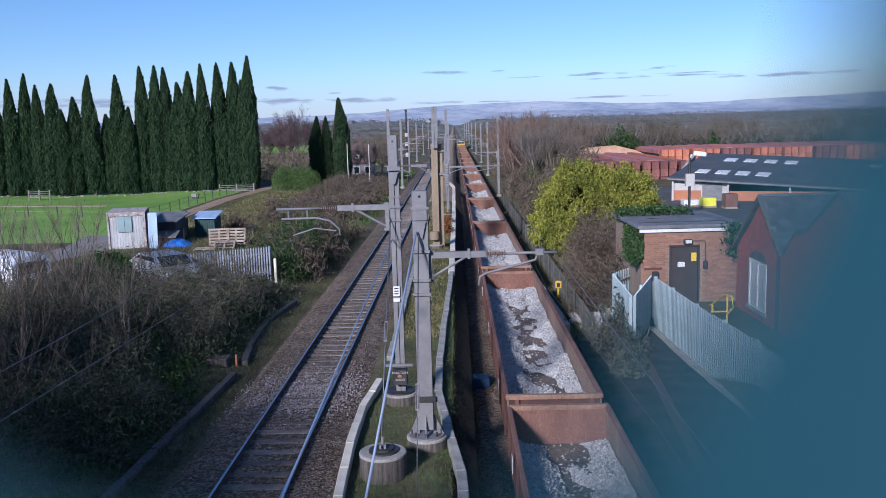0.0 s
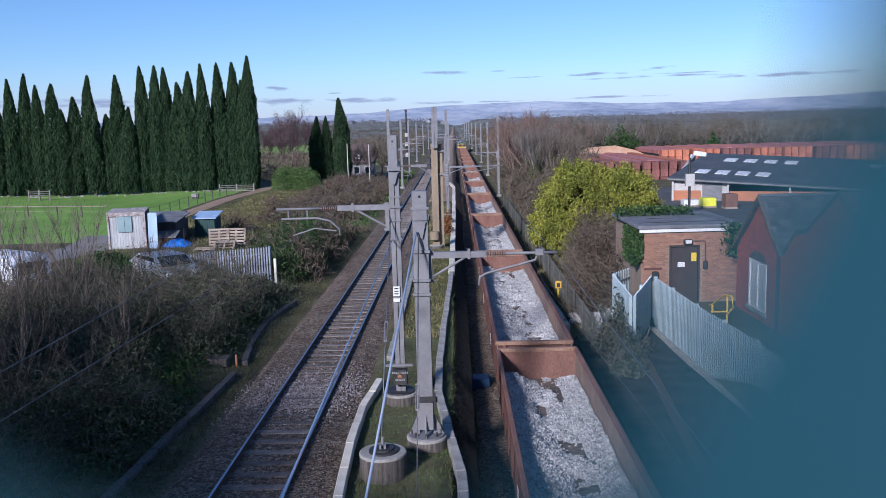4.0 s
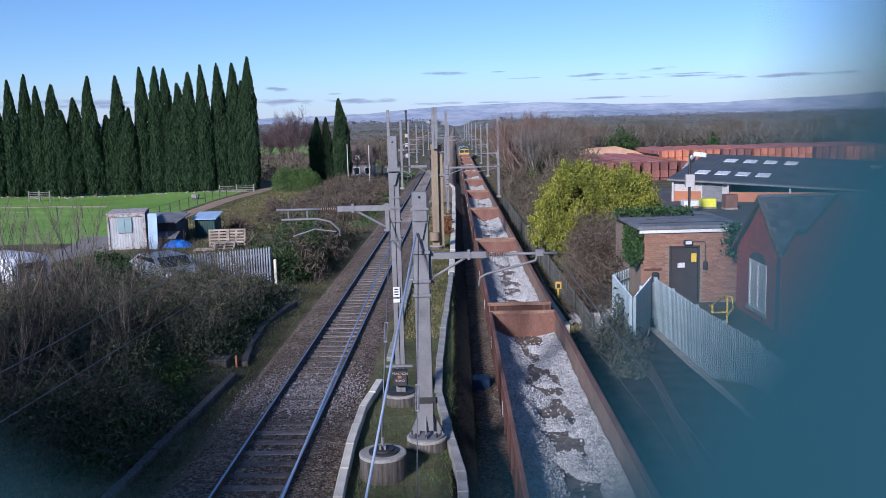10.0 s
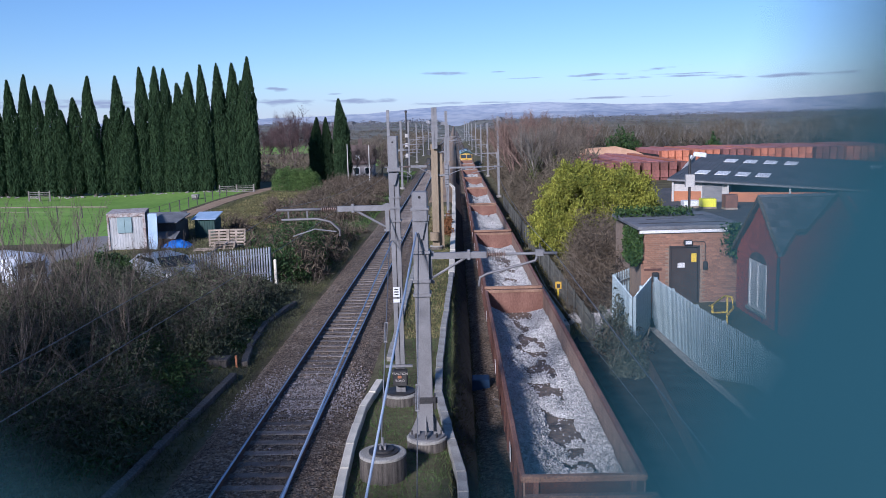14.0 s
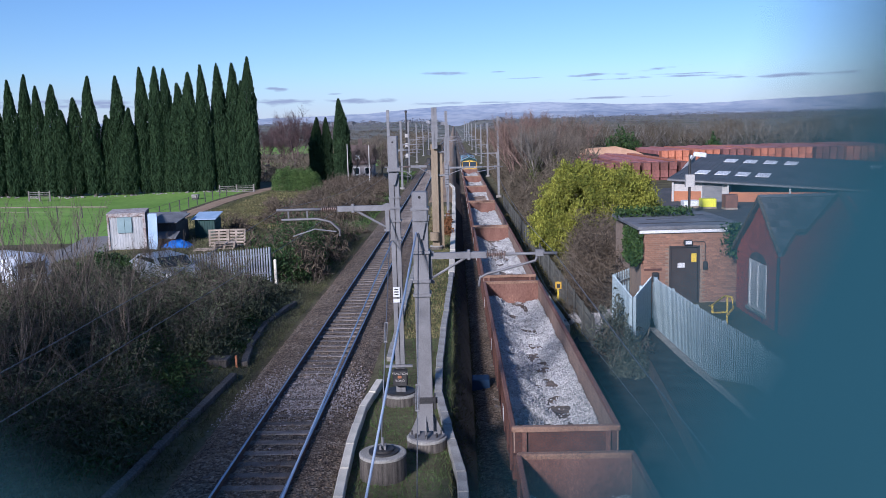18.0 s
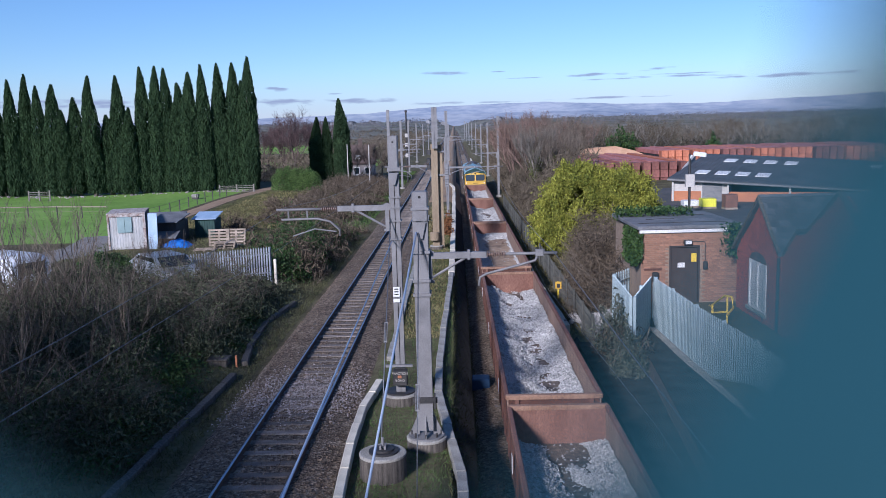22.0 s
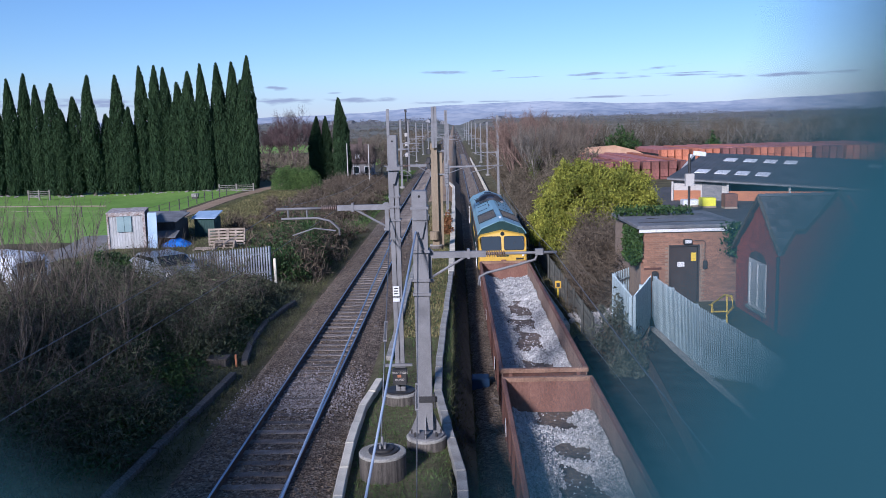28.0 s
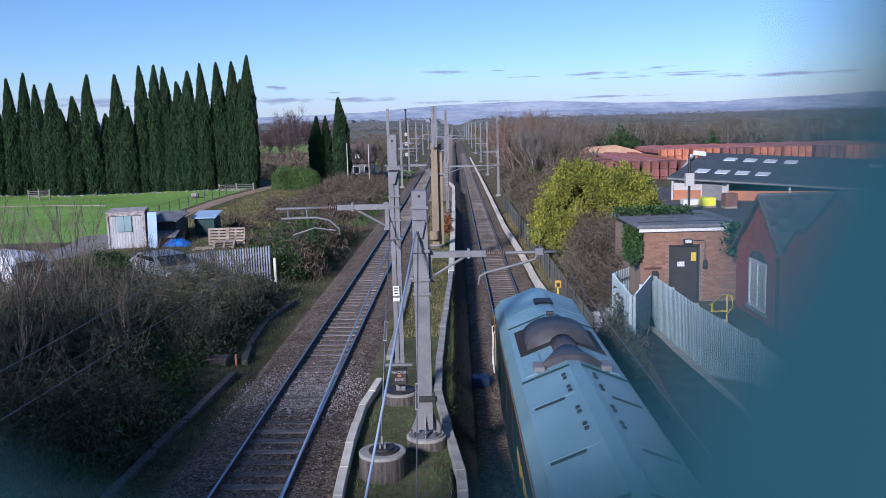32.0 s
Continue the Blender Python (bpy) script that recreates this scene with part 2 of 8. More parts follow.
SHEETROOF = surf("dark_sheet_roof", (0.055, 0.058, 0.06), (0.11, 0.113, 0.116), 0.5, 0.7, 0.1)
WHITE = surf("white_paint", (0.6, 0.6, 0.58), (0.8, 0.8, 0.78), 2, 0.6, 0.05)
CREAM = surf("cream_render", (0.40, 0.37, 0.33), (0.56, 0.53, 0.48), 1, 0.85, 0.1)
PALISADE = surf("galvanised_palisade", (0.34, 0.42, 0.435), (0.50, 0.59, 0.605), 2, 0.5, 0.05, 0.3, 30, vary=0.12)
DARKFENCE = surf("dark_mesh_fence", (0.05, 0.05, 0.045), (0.12, 0.12, 0.10), 2, 0.8, 0.1, vary=0.2)
YELLOW = surf("warning_yellow_paint", (0.52, 0.31, 0.03), (0.66, 0.42, 0.05), 1.5, 0.5, 0.03, 0, 20)
YELLOW_RAIL = surf("yellow_rail_paint", (0.7, 0.5, 0.03), (0.8, 0.6, 0.05), 2, 0.5)
LOCO_GREEN = surf("dark_green_livery", (0.007, 0.026, 0.024), (0.015, 0.045, 0.042), 1.2, 0.4, 0.03, 0, 20)
# dust on a green roof, with the sky's reflection mixed into the colour
LOCO_ROOF = surf("dusty_sky_tinted_roof", (0.15, 0.26, 0.29), (0.23, 0.35, 0.385), 0.9, 0.33, 0.05, 0, 14, third=(0.31, 0.41, 0.43))
GRILLE = surf("black_grille", (0.012, 0.014, 0.016), (0.035, 0.04, 0.045), 3, 0.5, 0.1, 0.3)
SILENCER = surf("heat_browned_steel", (0.045, 0.042, 0.044), (0.115, 0.105, 0.108), 1.5, 0.55, 0.1, 0.3)
BRASSBAR = surf("dull_brass_bar", (0.10, 0.085, 0.06), (0.2, 0.17, 0.125), 3, 0.6, 0.1, 0.3)
RUBBER = surf("black_rubber", (0.01, 0.01, 0.01), (0.025, 0.025, 0.025), 4, 0.7)
DOORBROWN = surf("dark_brown_door", (0.035, 0.025, 0.022), (0.06, 0.045, 0.04), 2, 0.6, 0.1)
PLATE = surf("blue_green_parapet_paint", (0.0135, 0.053, 0.068), (0.022, 0.070, 0.089), 3, 0.7, spec=0.2)
BLUE_TARP = surf("blue_tarpaulin", (0.02, 0.10, 0.42), (0.05, 0.2, 0.6), 2, 0.45, 0.2)
SHED_GREEN = surf("dark_green_shed", (0.012, 0.04, 0.035), (0.03, 0.075, 0.06), 2, 0.7, 0.1)
BLUEGREY = surf("pale_blue_sheet", (0.25, 0.36, 0.5), (0.42, 0.52, 0.65), 1.5, 0.5, 0.1)
WOOD = surf("weathered_pallet_wood", (0.22, 0.17, 0.12), (0.4, 0.33, 0.25), 3, 0.9, 0.2, vary=0.2)
# pack fronts darkened for shade and tops paled for sun, both by colour
PACK_SHADED = surf("shaded_red_pack", (0.12, 0.05, 0.04), (0.23, 0.095, 0.075), 0.6, 0.9, 0.1, 0, 6, vary=0.3)
PACKTOP_SUNLIT = surf("sunlit_pack_top", (0.30, 0.105, 0.085), (0.48, 0.2, 0.165), 0.5, 0.8, 0.1, 0, 3)
ORANGE = surf("orange_panel", (0.36, 0.14, 0.06), (0.5, 0.21, 0.095), 0.6, 0.8)
BRIGHTYELLOW = surf("bright_yellow_sheet", (0.75, 0.72, 0.02), (0.85, 0.82, 0.05), 1, 0.6)
BLACK = surf("black_gap", (0.012, 0.012, 0.012), (0.03, 0.028, 0.026), 2, 0.9)
CARBODY = surf("silver_car_paint", (0.3, 0.32, 0.34), (0.4, 0.42, 0.44), 1, 0.35, 0, 0.2)
CARWHITE = surf("white_car_paint", (0.62, 0.64, 0.68), (0.72, 0.74, 0.78), 1, 0.3)
SKIN_PLASTER = surf("far_house_wall", (0.17, 0.17, 0.18), (0.26, 0.255, 0.26), 0.4, 0.9, vary=0.3)
FARWOOD = surf("far_woods", (0.072, 0.06, 0.042), (0.18, 0.148, 0.105), 0.05, 0.95, 0, 0, 0.4, island=0.4, spec=0.05)
# distance haze is mixed into the hill colour
FARHILL = surf("haze_tinted_hill", (0.215, 0.26, 0.34), (0.40, 0.43, 0.475), 0.0035, 1.0, 0, 0, 0.02, spec=0.0, streak=(1, 1, 5))
PORCELAIN = surf("brown_insulator", (0.14, 0.095, 0.07), (0.26, 0.18, 0.14), 5, 0.35)
INSUL_GREY = surf("grey_insulator", (0.3, 0.3, 0.32), (0.42, 0.42, 0.44), 5, 0.4)
WIRE = surf("grey_cable", (0.09, 0.095, 0.105), (0.17, 0.18, 0.2), 5, 0.5, 0, 0.5)
BLUECABLE = surf("pale_blue_stay", (0.42, 0.5, 0.62), (0.55, 0.62, 0.72), 4, 0.4, 0, 0.2)
# hedgerows turn greyer and bluer with distance: haze put into their colours
HAZEWOOD = surf("haze_tinted_hedgerow", (0.11, 0.112, 0.125), (0.165, 0.165, 0.175), 0.01, 0.95, 0, 0, 0.2, island=0.1, spec=0.05)
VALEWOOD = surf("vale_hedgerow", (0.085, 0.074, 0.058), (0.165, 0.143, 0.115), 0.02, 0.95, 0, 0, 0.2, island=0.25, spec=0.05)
LUSH = surf("damp_lineside_grass", (0.05, 0.085, 0.025), (0.11, 0.16, 0.05), 0.6, 0.9, 0, 0, 5, island=0.4, spec=0.1)
# far field colours, paled by the haze mixed into them
VALE = surf("haze_tinted_fields", (0.11, 0.115, 0.085), (0.26, 0.25, 0.21), 0.007, 0.95, 0, 0, 0.03, spec=0.05)
DRYSCRUB = surf("grey_brown_scrub", (0.058, 0.046, 0.033), (0.165, 0.13, 0.09), 0.6, 0.9, 0, 0, 5, island=0.45, spec=0.1)
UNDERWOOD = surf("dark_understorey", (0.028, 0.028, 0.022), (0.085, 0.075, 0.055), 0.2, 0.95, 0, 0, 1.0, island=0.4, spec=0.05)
DARKGROUND_SHADE = surf("dark_ground_and_shade", (0.025, 0.024, 0.022), (0.07, 0.066, 0.06), 1.5, 0.95, 0.4, 0, 20, spec=0.1)
WINDOW = glass("dark_window")
BLUEGLASS = glass("cab_glass", (0.045, 0.055, 0.06), 0.04)


# ---------------- mesh helpers ----------------
class Geo:
    """Collects vertices and faces for one mesh."""

    def __init__(self):
        self.v, self.f = [], []

    def add(self, vs, fs):
        n = len(self.v)
        self.v.extend(vs)
        self.f.extend([tuple(i + n for i in f) for f in fs])
        return self

    def box(self, x0, x1, y0, y1, z0, z1, m=None):
        vs = [(x, y, z) for z in (z0, z1) for y in (y0, y1) for x in (x0, x1)]
        if m is not None:
            vs = [tuple(m @ Vector(p)) for p in vs]
        return self.add(vs, [(0, 2, 3, 1), (4, 5, 7, 6), (0, 1, 5, 4), (2, 6, 7, 3), (0, 4, 6, 2), (1, 3, 7, 5)])

    def bevel(self, x0, x1, y0, y1, z0, z1, b=0.02, m=None):
        """A box with its upright and top edges cut."""
        def ring(i, z):
            return [(x0 + i + b, y0 + i, z), (x1 - i - b, y0 + i, z), (x1 - i, y0 + i + b, z), (x1 - i, y1 - i - b, z),
                    (x1 - i - b, y1 - i, z), (x0 + i + b, y1 - i, z), (x0 + i, y1 - i - b, z), (x0 + i, y0 + i + b, z)]
        vs = ring(0, z0) + ring(0, z1 - b) + ring(b, z1)
        if m is not None:
            vs = [tuple(m @ Vector(p)) for p in vs]
        fs = [tuple(range(7, -1, -1)), tuple(range(16, 24))]
        for k in (0, 8):
            fs += [(k + i, k + (i + 1) % 8, k + 8 + (i + 1) % 8, k + 8 + i) for i in range(8)]
        return self.add(vs, fs)

    def tube(self, pts, r, n=8, caps=True):
        """A round bar along a line of points; r is one radius or one for each."""
        pts = [Vector(p) for p in pts]
        rs = r if isinstance(r, (list, tuple)) else [r] * len(pts)
        vs, fs = [], []
        for i, p in enumerate(pts):
            d = (pts[min(i + 1, len(pts) - 1)] - pts[max(i - 1, 0)]).normalized()
            side = d.cross(Vector((0, 0, 1)))
            side = side.normalized() if side.length > 1e-3 else Vector((1, 0, 0))
            upv = side.cross(d)
            for k in range(n):
                a = 2 * math.pi * k / n
                vs.append(tuple(p + rs[i] * (math.cos(a) * side + math.sin(a) * upv)))
        for i in range(len(pts) - 1):
            for k in range(n):
                fs.append((i * n + k, i * n + (k + 1) % n, (i + 1) * n + (k + 1) % n, (i + 1) * n + k))
        if caps:
            fs += [tuple(range(n - 1, -1, -1)), tuple(range((len(pts) - 1) * n, len(pts) * n))]
        return self.add(vs, fs)

    def loft(self, rings, caps=True):
        """Joins rings of equally many points."""
        n = len(rings[0])
        vs = [tuple(p) for r in rings for p in r]
        fs = [(i * n + k, i * n + (k + 1) % n, (i + 1) * n + (k + 1) % n, (i + 1) * n + k) for i in range(len(rings) - 1) for k in range(n)]
        if caps:
            fs += [tuple(range(n - 1, -1, -1)), tuple(range((len(rings) - 1) * n, len(rings) * n))]
        return self.add(vs, fs)

    def prism(self, outline, y0, y1, axis="y"):
        """An outline of (a, b) drawn out along an axis: y takes (x, z), x takes (y, z), z takes (x, y)."""
        put = {"y": lambda a, b, t: (a, t, b), "x": lambda a, b, t: (t, a, b), "z": lambda a, b, t: (a, b, t)}[axis]
        return self.loft([[put(a, b, y0) for a, b in outline], [put(a, b, y1) for a, b in outline]])

    def mesh(self, name, material, smooth=False):
        me = bpy.data.meshes.new(name)
        me.from_pydata(self.v, [], self.f)
        me.materials.append(material)
        if smooth:
            me.polygons.foreach_set("use_smooth", [True] * len(me.polygons))
        bm_ = bmesh.new()
        bm_.from_mesh(me)
        bmesh.ops.recalc_face_normals(bm_, faces=bm_.faces)
        bm_.to_mesh(me)
        bm_.free()
        return me


def raw_mesh(name, verts, faces, material):
    me = bpy.data.meshes.new(name)
    me.from_pydata(verts, [], faces)
    me.materials.append(material)
    return me


def part(name, geo, material, parent, label="", smooth=False, at=None):
    """Links a Geo or a ready mesh as one mesh object under a thing or a part."""
    ob = new(name, geo.mesh(name, material, smooth) if isinstance(geo, Geo) else geo)
    ob.parent = parent
    if at is not None:
        ob.matrix_basis = at
    if label:
        ob["label"] = label
    return ob


def thing(name, at, label, category, group="", kind="", geo=None, material=None):
    ob = new(name, geo.mesh(name, material) if geo else None)
    ob.matrix_basis = at
    return tagged(ob, label, category, group, kind)


def structure(name, geo, material, label, category):
    return tagged(new(name, geo.mesh(name, material) if isinstance(geo, Geo) else geo), label, category, "", "structure")


def leaf_mesh(name, pts, size, material, rng, up=0.0, long=1.0, wide=0.55):
    """Small leaf quads at the points, turned at random; up leans them upright, long stretches them."""
    n = len(pts)
    d = rng.normal(size=(n, 3))
    d[:, 2] += up
    d /= np.linalg.norm(d, axis=1)[:, None]
    e = np.cross(d, rng.normal(size=(n, 3)))
    e /= np.linalg.norm(e, axis=1)[:, None]
    s = (size * rng.uniform(0.6, 1.4, n))[:, None]
    a, b = d * s * long, e * s * wide
    v = np.stack([pts - a, pts + b * 0.9, pts + a, pts - b], 1).reshape(-1, 3)
    f = np.arange(4 * n).reshape(-1, 4)
    return raw_mesh(name, v.tolist(), f.tolist(), material)


def twig_mesh(name, segs, material):
    """Tapered three-sided twigs from (start, end, r0, r1)."""
    g = Geo()
    for a, b, r0, r1 in segs:
        d = (b - a)
        side = d.cross(Vector((0.3, 0.2, 1))).normalized()
        o = d.cross(side).normalized()
        ring = [(math.cos(t), math.sin(t)) for t in (0, 2.1, 4.2)]
        vs = [tuple(a + r0 * (c * side + s * o)) for c, s in ring] + [tuple(b + r1 * (c * side + s * o)) for c, s in ring]
        g.add(vs, [(0, 1, 4, 3), (1, 2, 5, 4), (2, 0, 3, 5)])
    return raw_mesh(name, g.v, g.f, material)


def branches(rnd, start, direction, length, radius, depth, out, spread=0.6, lift=0.15):
    """A limb and, from it, its smaller limbs."""
    p, d = Vector(start), Vector(direction).normalized()
    steps = 3
    for i in range(steps):
        d2 = (d + Vector((rnd.uniform(-1, 1), rnd.uniform(-1, 1), rnd.uniform(-0.5, 1))) * 0.18).normalized()
        q = p + d2 * length / steps
        out.append((p, q, radius * (1 - 0.25 * i / steps), radius * (1 - 0.25 * (i + 1) / steps)))
        p, d = q, d2
        if depth > 0 and i >= 0:
            for _ in range(2 if i else 1):
                w = (d + Vector((rnd.uniform(-1, 1), rnd.uniform(-1, 1), rnd.uniform(-0.4, 0.9))) * spread + Vector((0, 0, lift))).normalized()
                branches(rnd, p, w, length * rnd.uniform(0.5, 0.72), radius * 0.52, depth - 1, out, spread, lift)


# ---------------- the lie of the land ----------------
def right_x(y):
    """Centre line of the loaded line."""
    return 2.33 - 0.003 * y


def left_x(y):
    """Centre line of the empty line."""
    return -4.45 - 0.004 * max(0.0, y - 60)


def blend(x, pairs):
    for (a, za), (b, zb) in zip(pairs, pairs[1:]):
        if x <= b:
            t = 0 if x <= a else (x - a) / (b - a)
            return za + (zb - za) * t
    return pairs[-1][1]


def ground_z(x, y):
    """Height of the ground: two track beds, an island between, banks and yards, and the vale beyond."""
    sh = -0.003 * y
    near = blend(x - sh, [(-60, 1.9), (-13, 1.85), (-10, 1.5), (-8.0, 1.05), (-7.0, 0.86), (-2.9, 0.86), (-2.65, 1.15), (-0.25, 1.15), (0.35, -0.3), (4.3, -0.3), (4.6, 0.1), (6.0, 0.2), (7.3, 1.7 if y > 31 else 0.35), (7.6, 1.8), (60, 1.9)])
    if y > 110:
        t = min(1.0, (y - 110) / 120)
        wide = abs(x - sh + 1) > 6
        flat = 1.2 if not wide else 0.6
        near = near + (flat - near) * t * (1 if wide else 0.0)
    far = max(0.0, y - 260)
    side = min(1.0, max(0.0, (abs(x) - 12) / 60))
    return near + far * 0.0105 * (0.35 + 0.65 * side) + (noise.noise((x * 0.06, y * 0.06, 0)) * 0.35 if x < -14 or x > 13 else 0)


def build_ground():
    xs = [-2600, -1700, -1100, -700, -450, -300, -200, -140, -100, -75, -60] + [-60 + i * 2.0 for i in range(1, 23)] + [-14 + i * 0.5 for i in range(0, 22)]
    xs += [-2.95, -2.6, -2.0, -1.4, -0.8, -0.3, 0.35, 0.8, 1.5, 2.3, 3.2, 4.2, 4.6, 5.2, 6.0, 6.6, 7.3, 7.6, 8.5, 10, 12, 14, 17, 20, 24, 28, 33, 40, 50, 62, 80, 110, 150, 210, 300, 450, 700, 1100, 1700, 2600]
    xs = sorted(set(xs))
    ys = [-120, -60, -30, -12, -4] + [i * 1.5 for i in range(0, 30)] + [45 + i * 3 for i in range(0, 35)] + [150 + i * 8 for i in range(0, 20)] + [310, 340, 380, 430, 500, 600, 720, 870, 1050, 1300, 1600, 2000, 2500, 3100, 3800, 4500]
    g = Geo()
    nx = len(xs)
    g.v = [(x, y, ground_z(x, y) - (0.0 if y > -1 else 0.0)) for y in ys for x in xs]
    mats = []
    for j in range(len(ys) - 1):
        for i in range(nx - 1):
            g.f.append((j * nx + i, j * nx + i + 1, (j + 1) * nx + i + 1, (j + 1) * nx + i))
            cx, cy = (xs[i] + xs[i + 1]) / 2, (ys[j] + ys[j + 1]) / 2
            meadow = 50 < cy < 99 and cx < (-23.4 if cy > 60 else -22.6)
            strip = 130 < cy < 420 and cx < -16 and math.sin(cy * 0.045 + cx * 0.01) > 0.1
            between = cy > 84 and -2.6 < cx + 0.003 * cy < 0.4
            # cess faces take a dark ground that holds the island's shade as colour
            cess = cy < 140 and -0.3 < cx + 0.003 * cy < 4.5
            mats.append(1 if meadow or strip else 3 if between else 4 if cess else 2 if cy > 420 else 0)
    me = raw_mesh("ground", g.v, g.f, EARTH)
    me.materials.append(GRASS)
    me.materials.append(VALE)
    me.materials.append(TRACKPATH)
    me.materials.append(DARKGROUND_SHADE)
    me.polygons.foreach_set("material_index", mats)
    me.polygons.foreach_set("use_smooth", [True] * len(me.polygons))
    structure("ground", me, None, "winter scrub ground with a green meadow beside the railway", "ground")


def build_hills():
    rnd = random.Random(4)
    for k, (dist, base, lift, label) in enumerate([(4300, 20, 1.0, "haze-tinted blue line of far hills"), (3300, 10, 0.45, "low haze-tinted ridge before the hills")]):
        g = Geo()
        n = 120
        top = []
        for i in range(n + 1):
            x = -2900 + 5800 * i / n
            u = x / 2900
            h = 62 + 45 * math.exp(-((u - 0.09) / 0.22) ** 2) + 62 * math.exp(-((u - 0.95) / 0.5) ** 2) + 10 * noise.noise((x * 0.002, k * 9.0, 1)) + 5 * noise.noise((x * 0.008, k * 5.0, 2))
            top.append((x, h * lift + 10))
        for i, (x, h) in enumerate(top):
            g.v += [(x, dist - 260, base * 0), (x, dist - 60, h * 0.75), (x, dist, h), (x, dist + 200, 0)]
        for i in range(n):
            for j in range(3):
                g.f.append((i * 4 + j, i * 4 + 4 + j, i * 4 + 5 + j, i * 4 + 1 + j))
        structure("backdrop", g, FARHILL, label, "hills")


# ---------------- the railway ----------------
RAIL_L, RAIL_R = 1.2, 0.0          # rail-head levels
GAUGE = 1.46


def far_rise(y):
    return 0.003675 * max(0.0, y - 260)


def rail_geo(fx, side, z, top):
    prof = [(-0.035, 0), (0.035, 0), (0.035, -0.035), (0.012, -0.045), (0.012, -0.13), (0.07, -0.15), (0.07, -0.16), (-0.07, -0.16), (-0.07, -0.15), (-0.012, -0.13), (-0.012, -0.045), (-0.035, -0.035)]
    if top:
        prof = [(-0.024, 0.004), (0.024, 0.004), (0.03, -0.004), (-0.03, -0.004)]
    g = Geo()
    ys = [-30, 0, 20, 40, 60, 80, 100, 130, 170, 220, 300, 400, 550, 800, 1100]
    g.loft([[(fx(y) + side * GAUGE / 2 + a, y, z + far_rise(y) + b) for a, b in prof] for y in ys])
    return g


def build_tracks():
    for nm, fx, z, colour in (("empty", left_x, RAIL_L, "rusty-sided"), ("busy", right_x, RAIL_R, "bright-topped")):
        track = thing("railway_track", pose(0, 0, 0), f"{colour} steel running rails on sleepers and brown ballast", "railway track", "railway tracks", "structure")
        for sgn in (-1, 1):
            r = part("rail", rail_geo(fx, sgn, z, False), RAIL_SIDE, track)
            part("rail_head", rail_geo(fx, sgn, z, True), RAIL_TOP, r, "polished running surface")
        # ballast shoulder
        g = Geo()
        ys = [-30] + [i * 1.2 for i in range(0, 50)] + [60 + 4 * i for i in range(40)] + [225, 260, 300, 400, 550, 800, 1100]
        prof = [(-2.5, -0.62), (-1.75, -0.2), (-1.3, -0.125), (-0.86, -0.12), (-0.68, -0.165), (-0.3, -0.158), (0, -0.15), (0.3, -0.158), (0.68, -0.165), (0.86, -0.12), (1.3, -0.125), (1.75, -0.2), (2.15, -0.62)]
        for y in ys:
            zz = z + far_rise(y)
            g.v += [(fx(y) + a, y, zz + b + 0.022 * noise.noise((a * 3, y * 2.2, z))) for a, b in prof]
        m = len(prof)
        g.f = [(j * m + i, j * m + i + 1, (j + 1) * m + i + 1, (j + 1) * m + i) for j in range(len(ys) - 1) for i in range(m - 1)]
        tagged(part("ballast_bed", g, BALLAST, track, "brown stained ballast stones"), kind="stuff")
        # sleepers: each its own piece near the bridge, the rest joined
        sl = Geo().bevel(-1.28, 1.28, -0.125, 0.125, -0.13, 0, 0.012).mesh("sleeper", SLEEPER)
        far = Geo()
        count = 0
        rnd = random.Random(5)
        y = 13.0
        while y < 330:
            zz = z - 0.132 + rnd.uniform(-0.008, 0.008)
            if count < 130:
                part("sleeper", sl, None, track, at=pose(fx(y), y, zz, 0, 0, rnd.uniform(-0.6, 0.6)))
            else:
                far.box(fx(y) - 1.28, fx(y) + 1.28, y - 0.125, y + 0.125, zz - 0.13, zz)
            count += 1
            y += 0.655
        tagged(part("far_sleepers", far, SLEEPER, track, "row of weathered sleepers"), kind="stuff")


def build_loose_ballast():
    """Stones lying proud of both beds near the bridge."""
    rng = np.random.default_rng(8)
    for fx, z in ((left_x, RAIL_L), (right_x, RAIL_R)):
        g = Geo()
        for _ in range(9500):
            y = 13 + 45 * rng.random() ** 1.5
            a = rng.uniform(-2.2, 2.0)
            zz = z - 0.155 if abs(a) < 0.8 else z - 0.115 if abs(a) < 1.3 else z - 0.12 - (abs(a) - 1.3) * 0.17 - max(0, abs(a) - 1.75) * 0.4
            if abs(abs(a) - GAUGE / 2) < 0.08:
                continue
            r = rng.uniform(0.015, 0.034)
            c = np.array([fx(y) + a, y, zz + r * 0.4])
            q = rng.normal(size=(5, 3))
            q /= np.linalg.norm(q, axis=1)[:, None]
            pts = [tuple(c + r * np.array(p)) for p in ((1, 0.2, 0), (-0.9, 0.5, 0.1), (0.1, -1, 0.1), (0.1, 0.2, 0.9), (0.3, 0.9, -0.2))]
            g.add([tuple(np.array(p) + rng.normal(0, r * 0.25, 3)) for p in pts], [(0, 4, 3), (4, 1, 3), (1, 2, 3), (2, 0, 3)])
        tagged(new("loose_ballast", raw_mesh("loose_ballast", g.v, g.f, BALLAST_BIT)), "loose angular brown ballast stones on the track bed", "ballast", "", "stuff")


BALLAST_BIT = surf("ballast_piece", (0.075, 0.055, 0.038), (0.28, 0.21, 0.145), 4, 0.9, 0.2, island=0.5, spec=0.2)


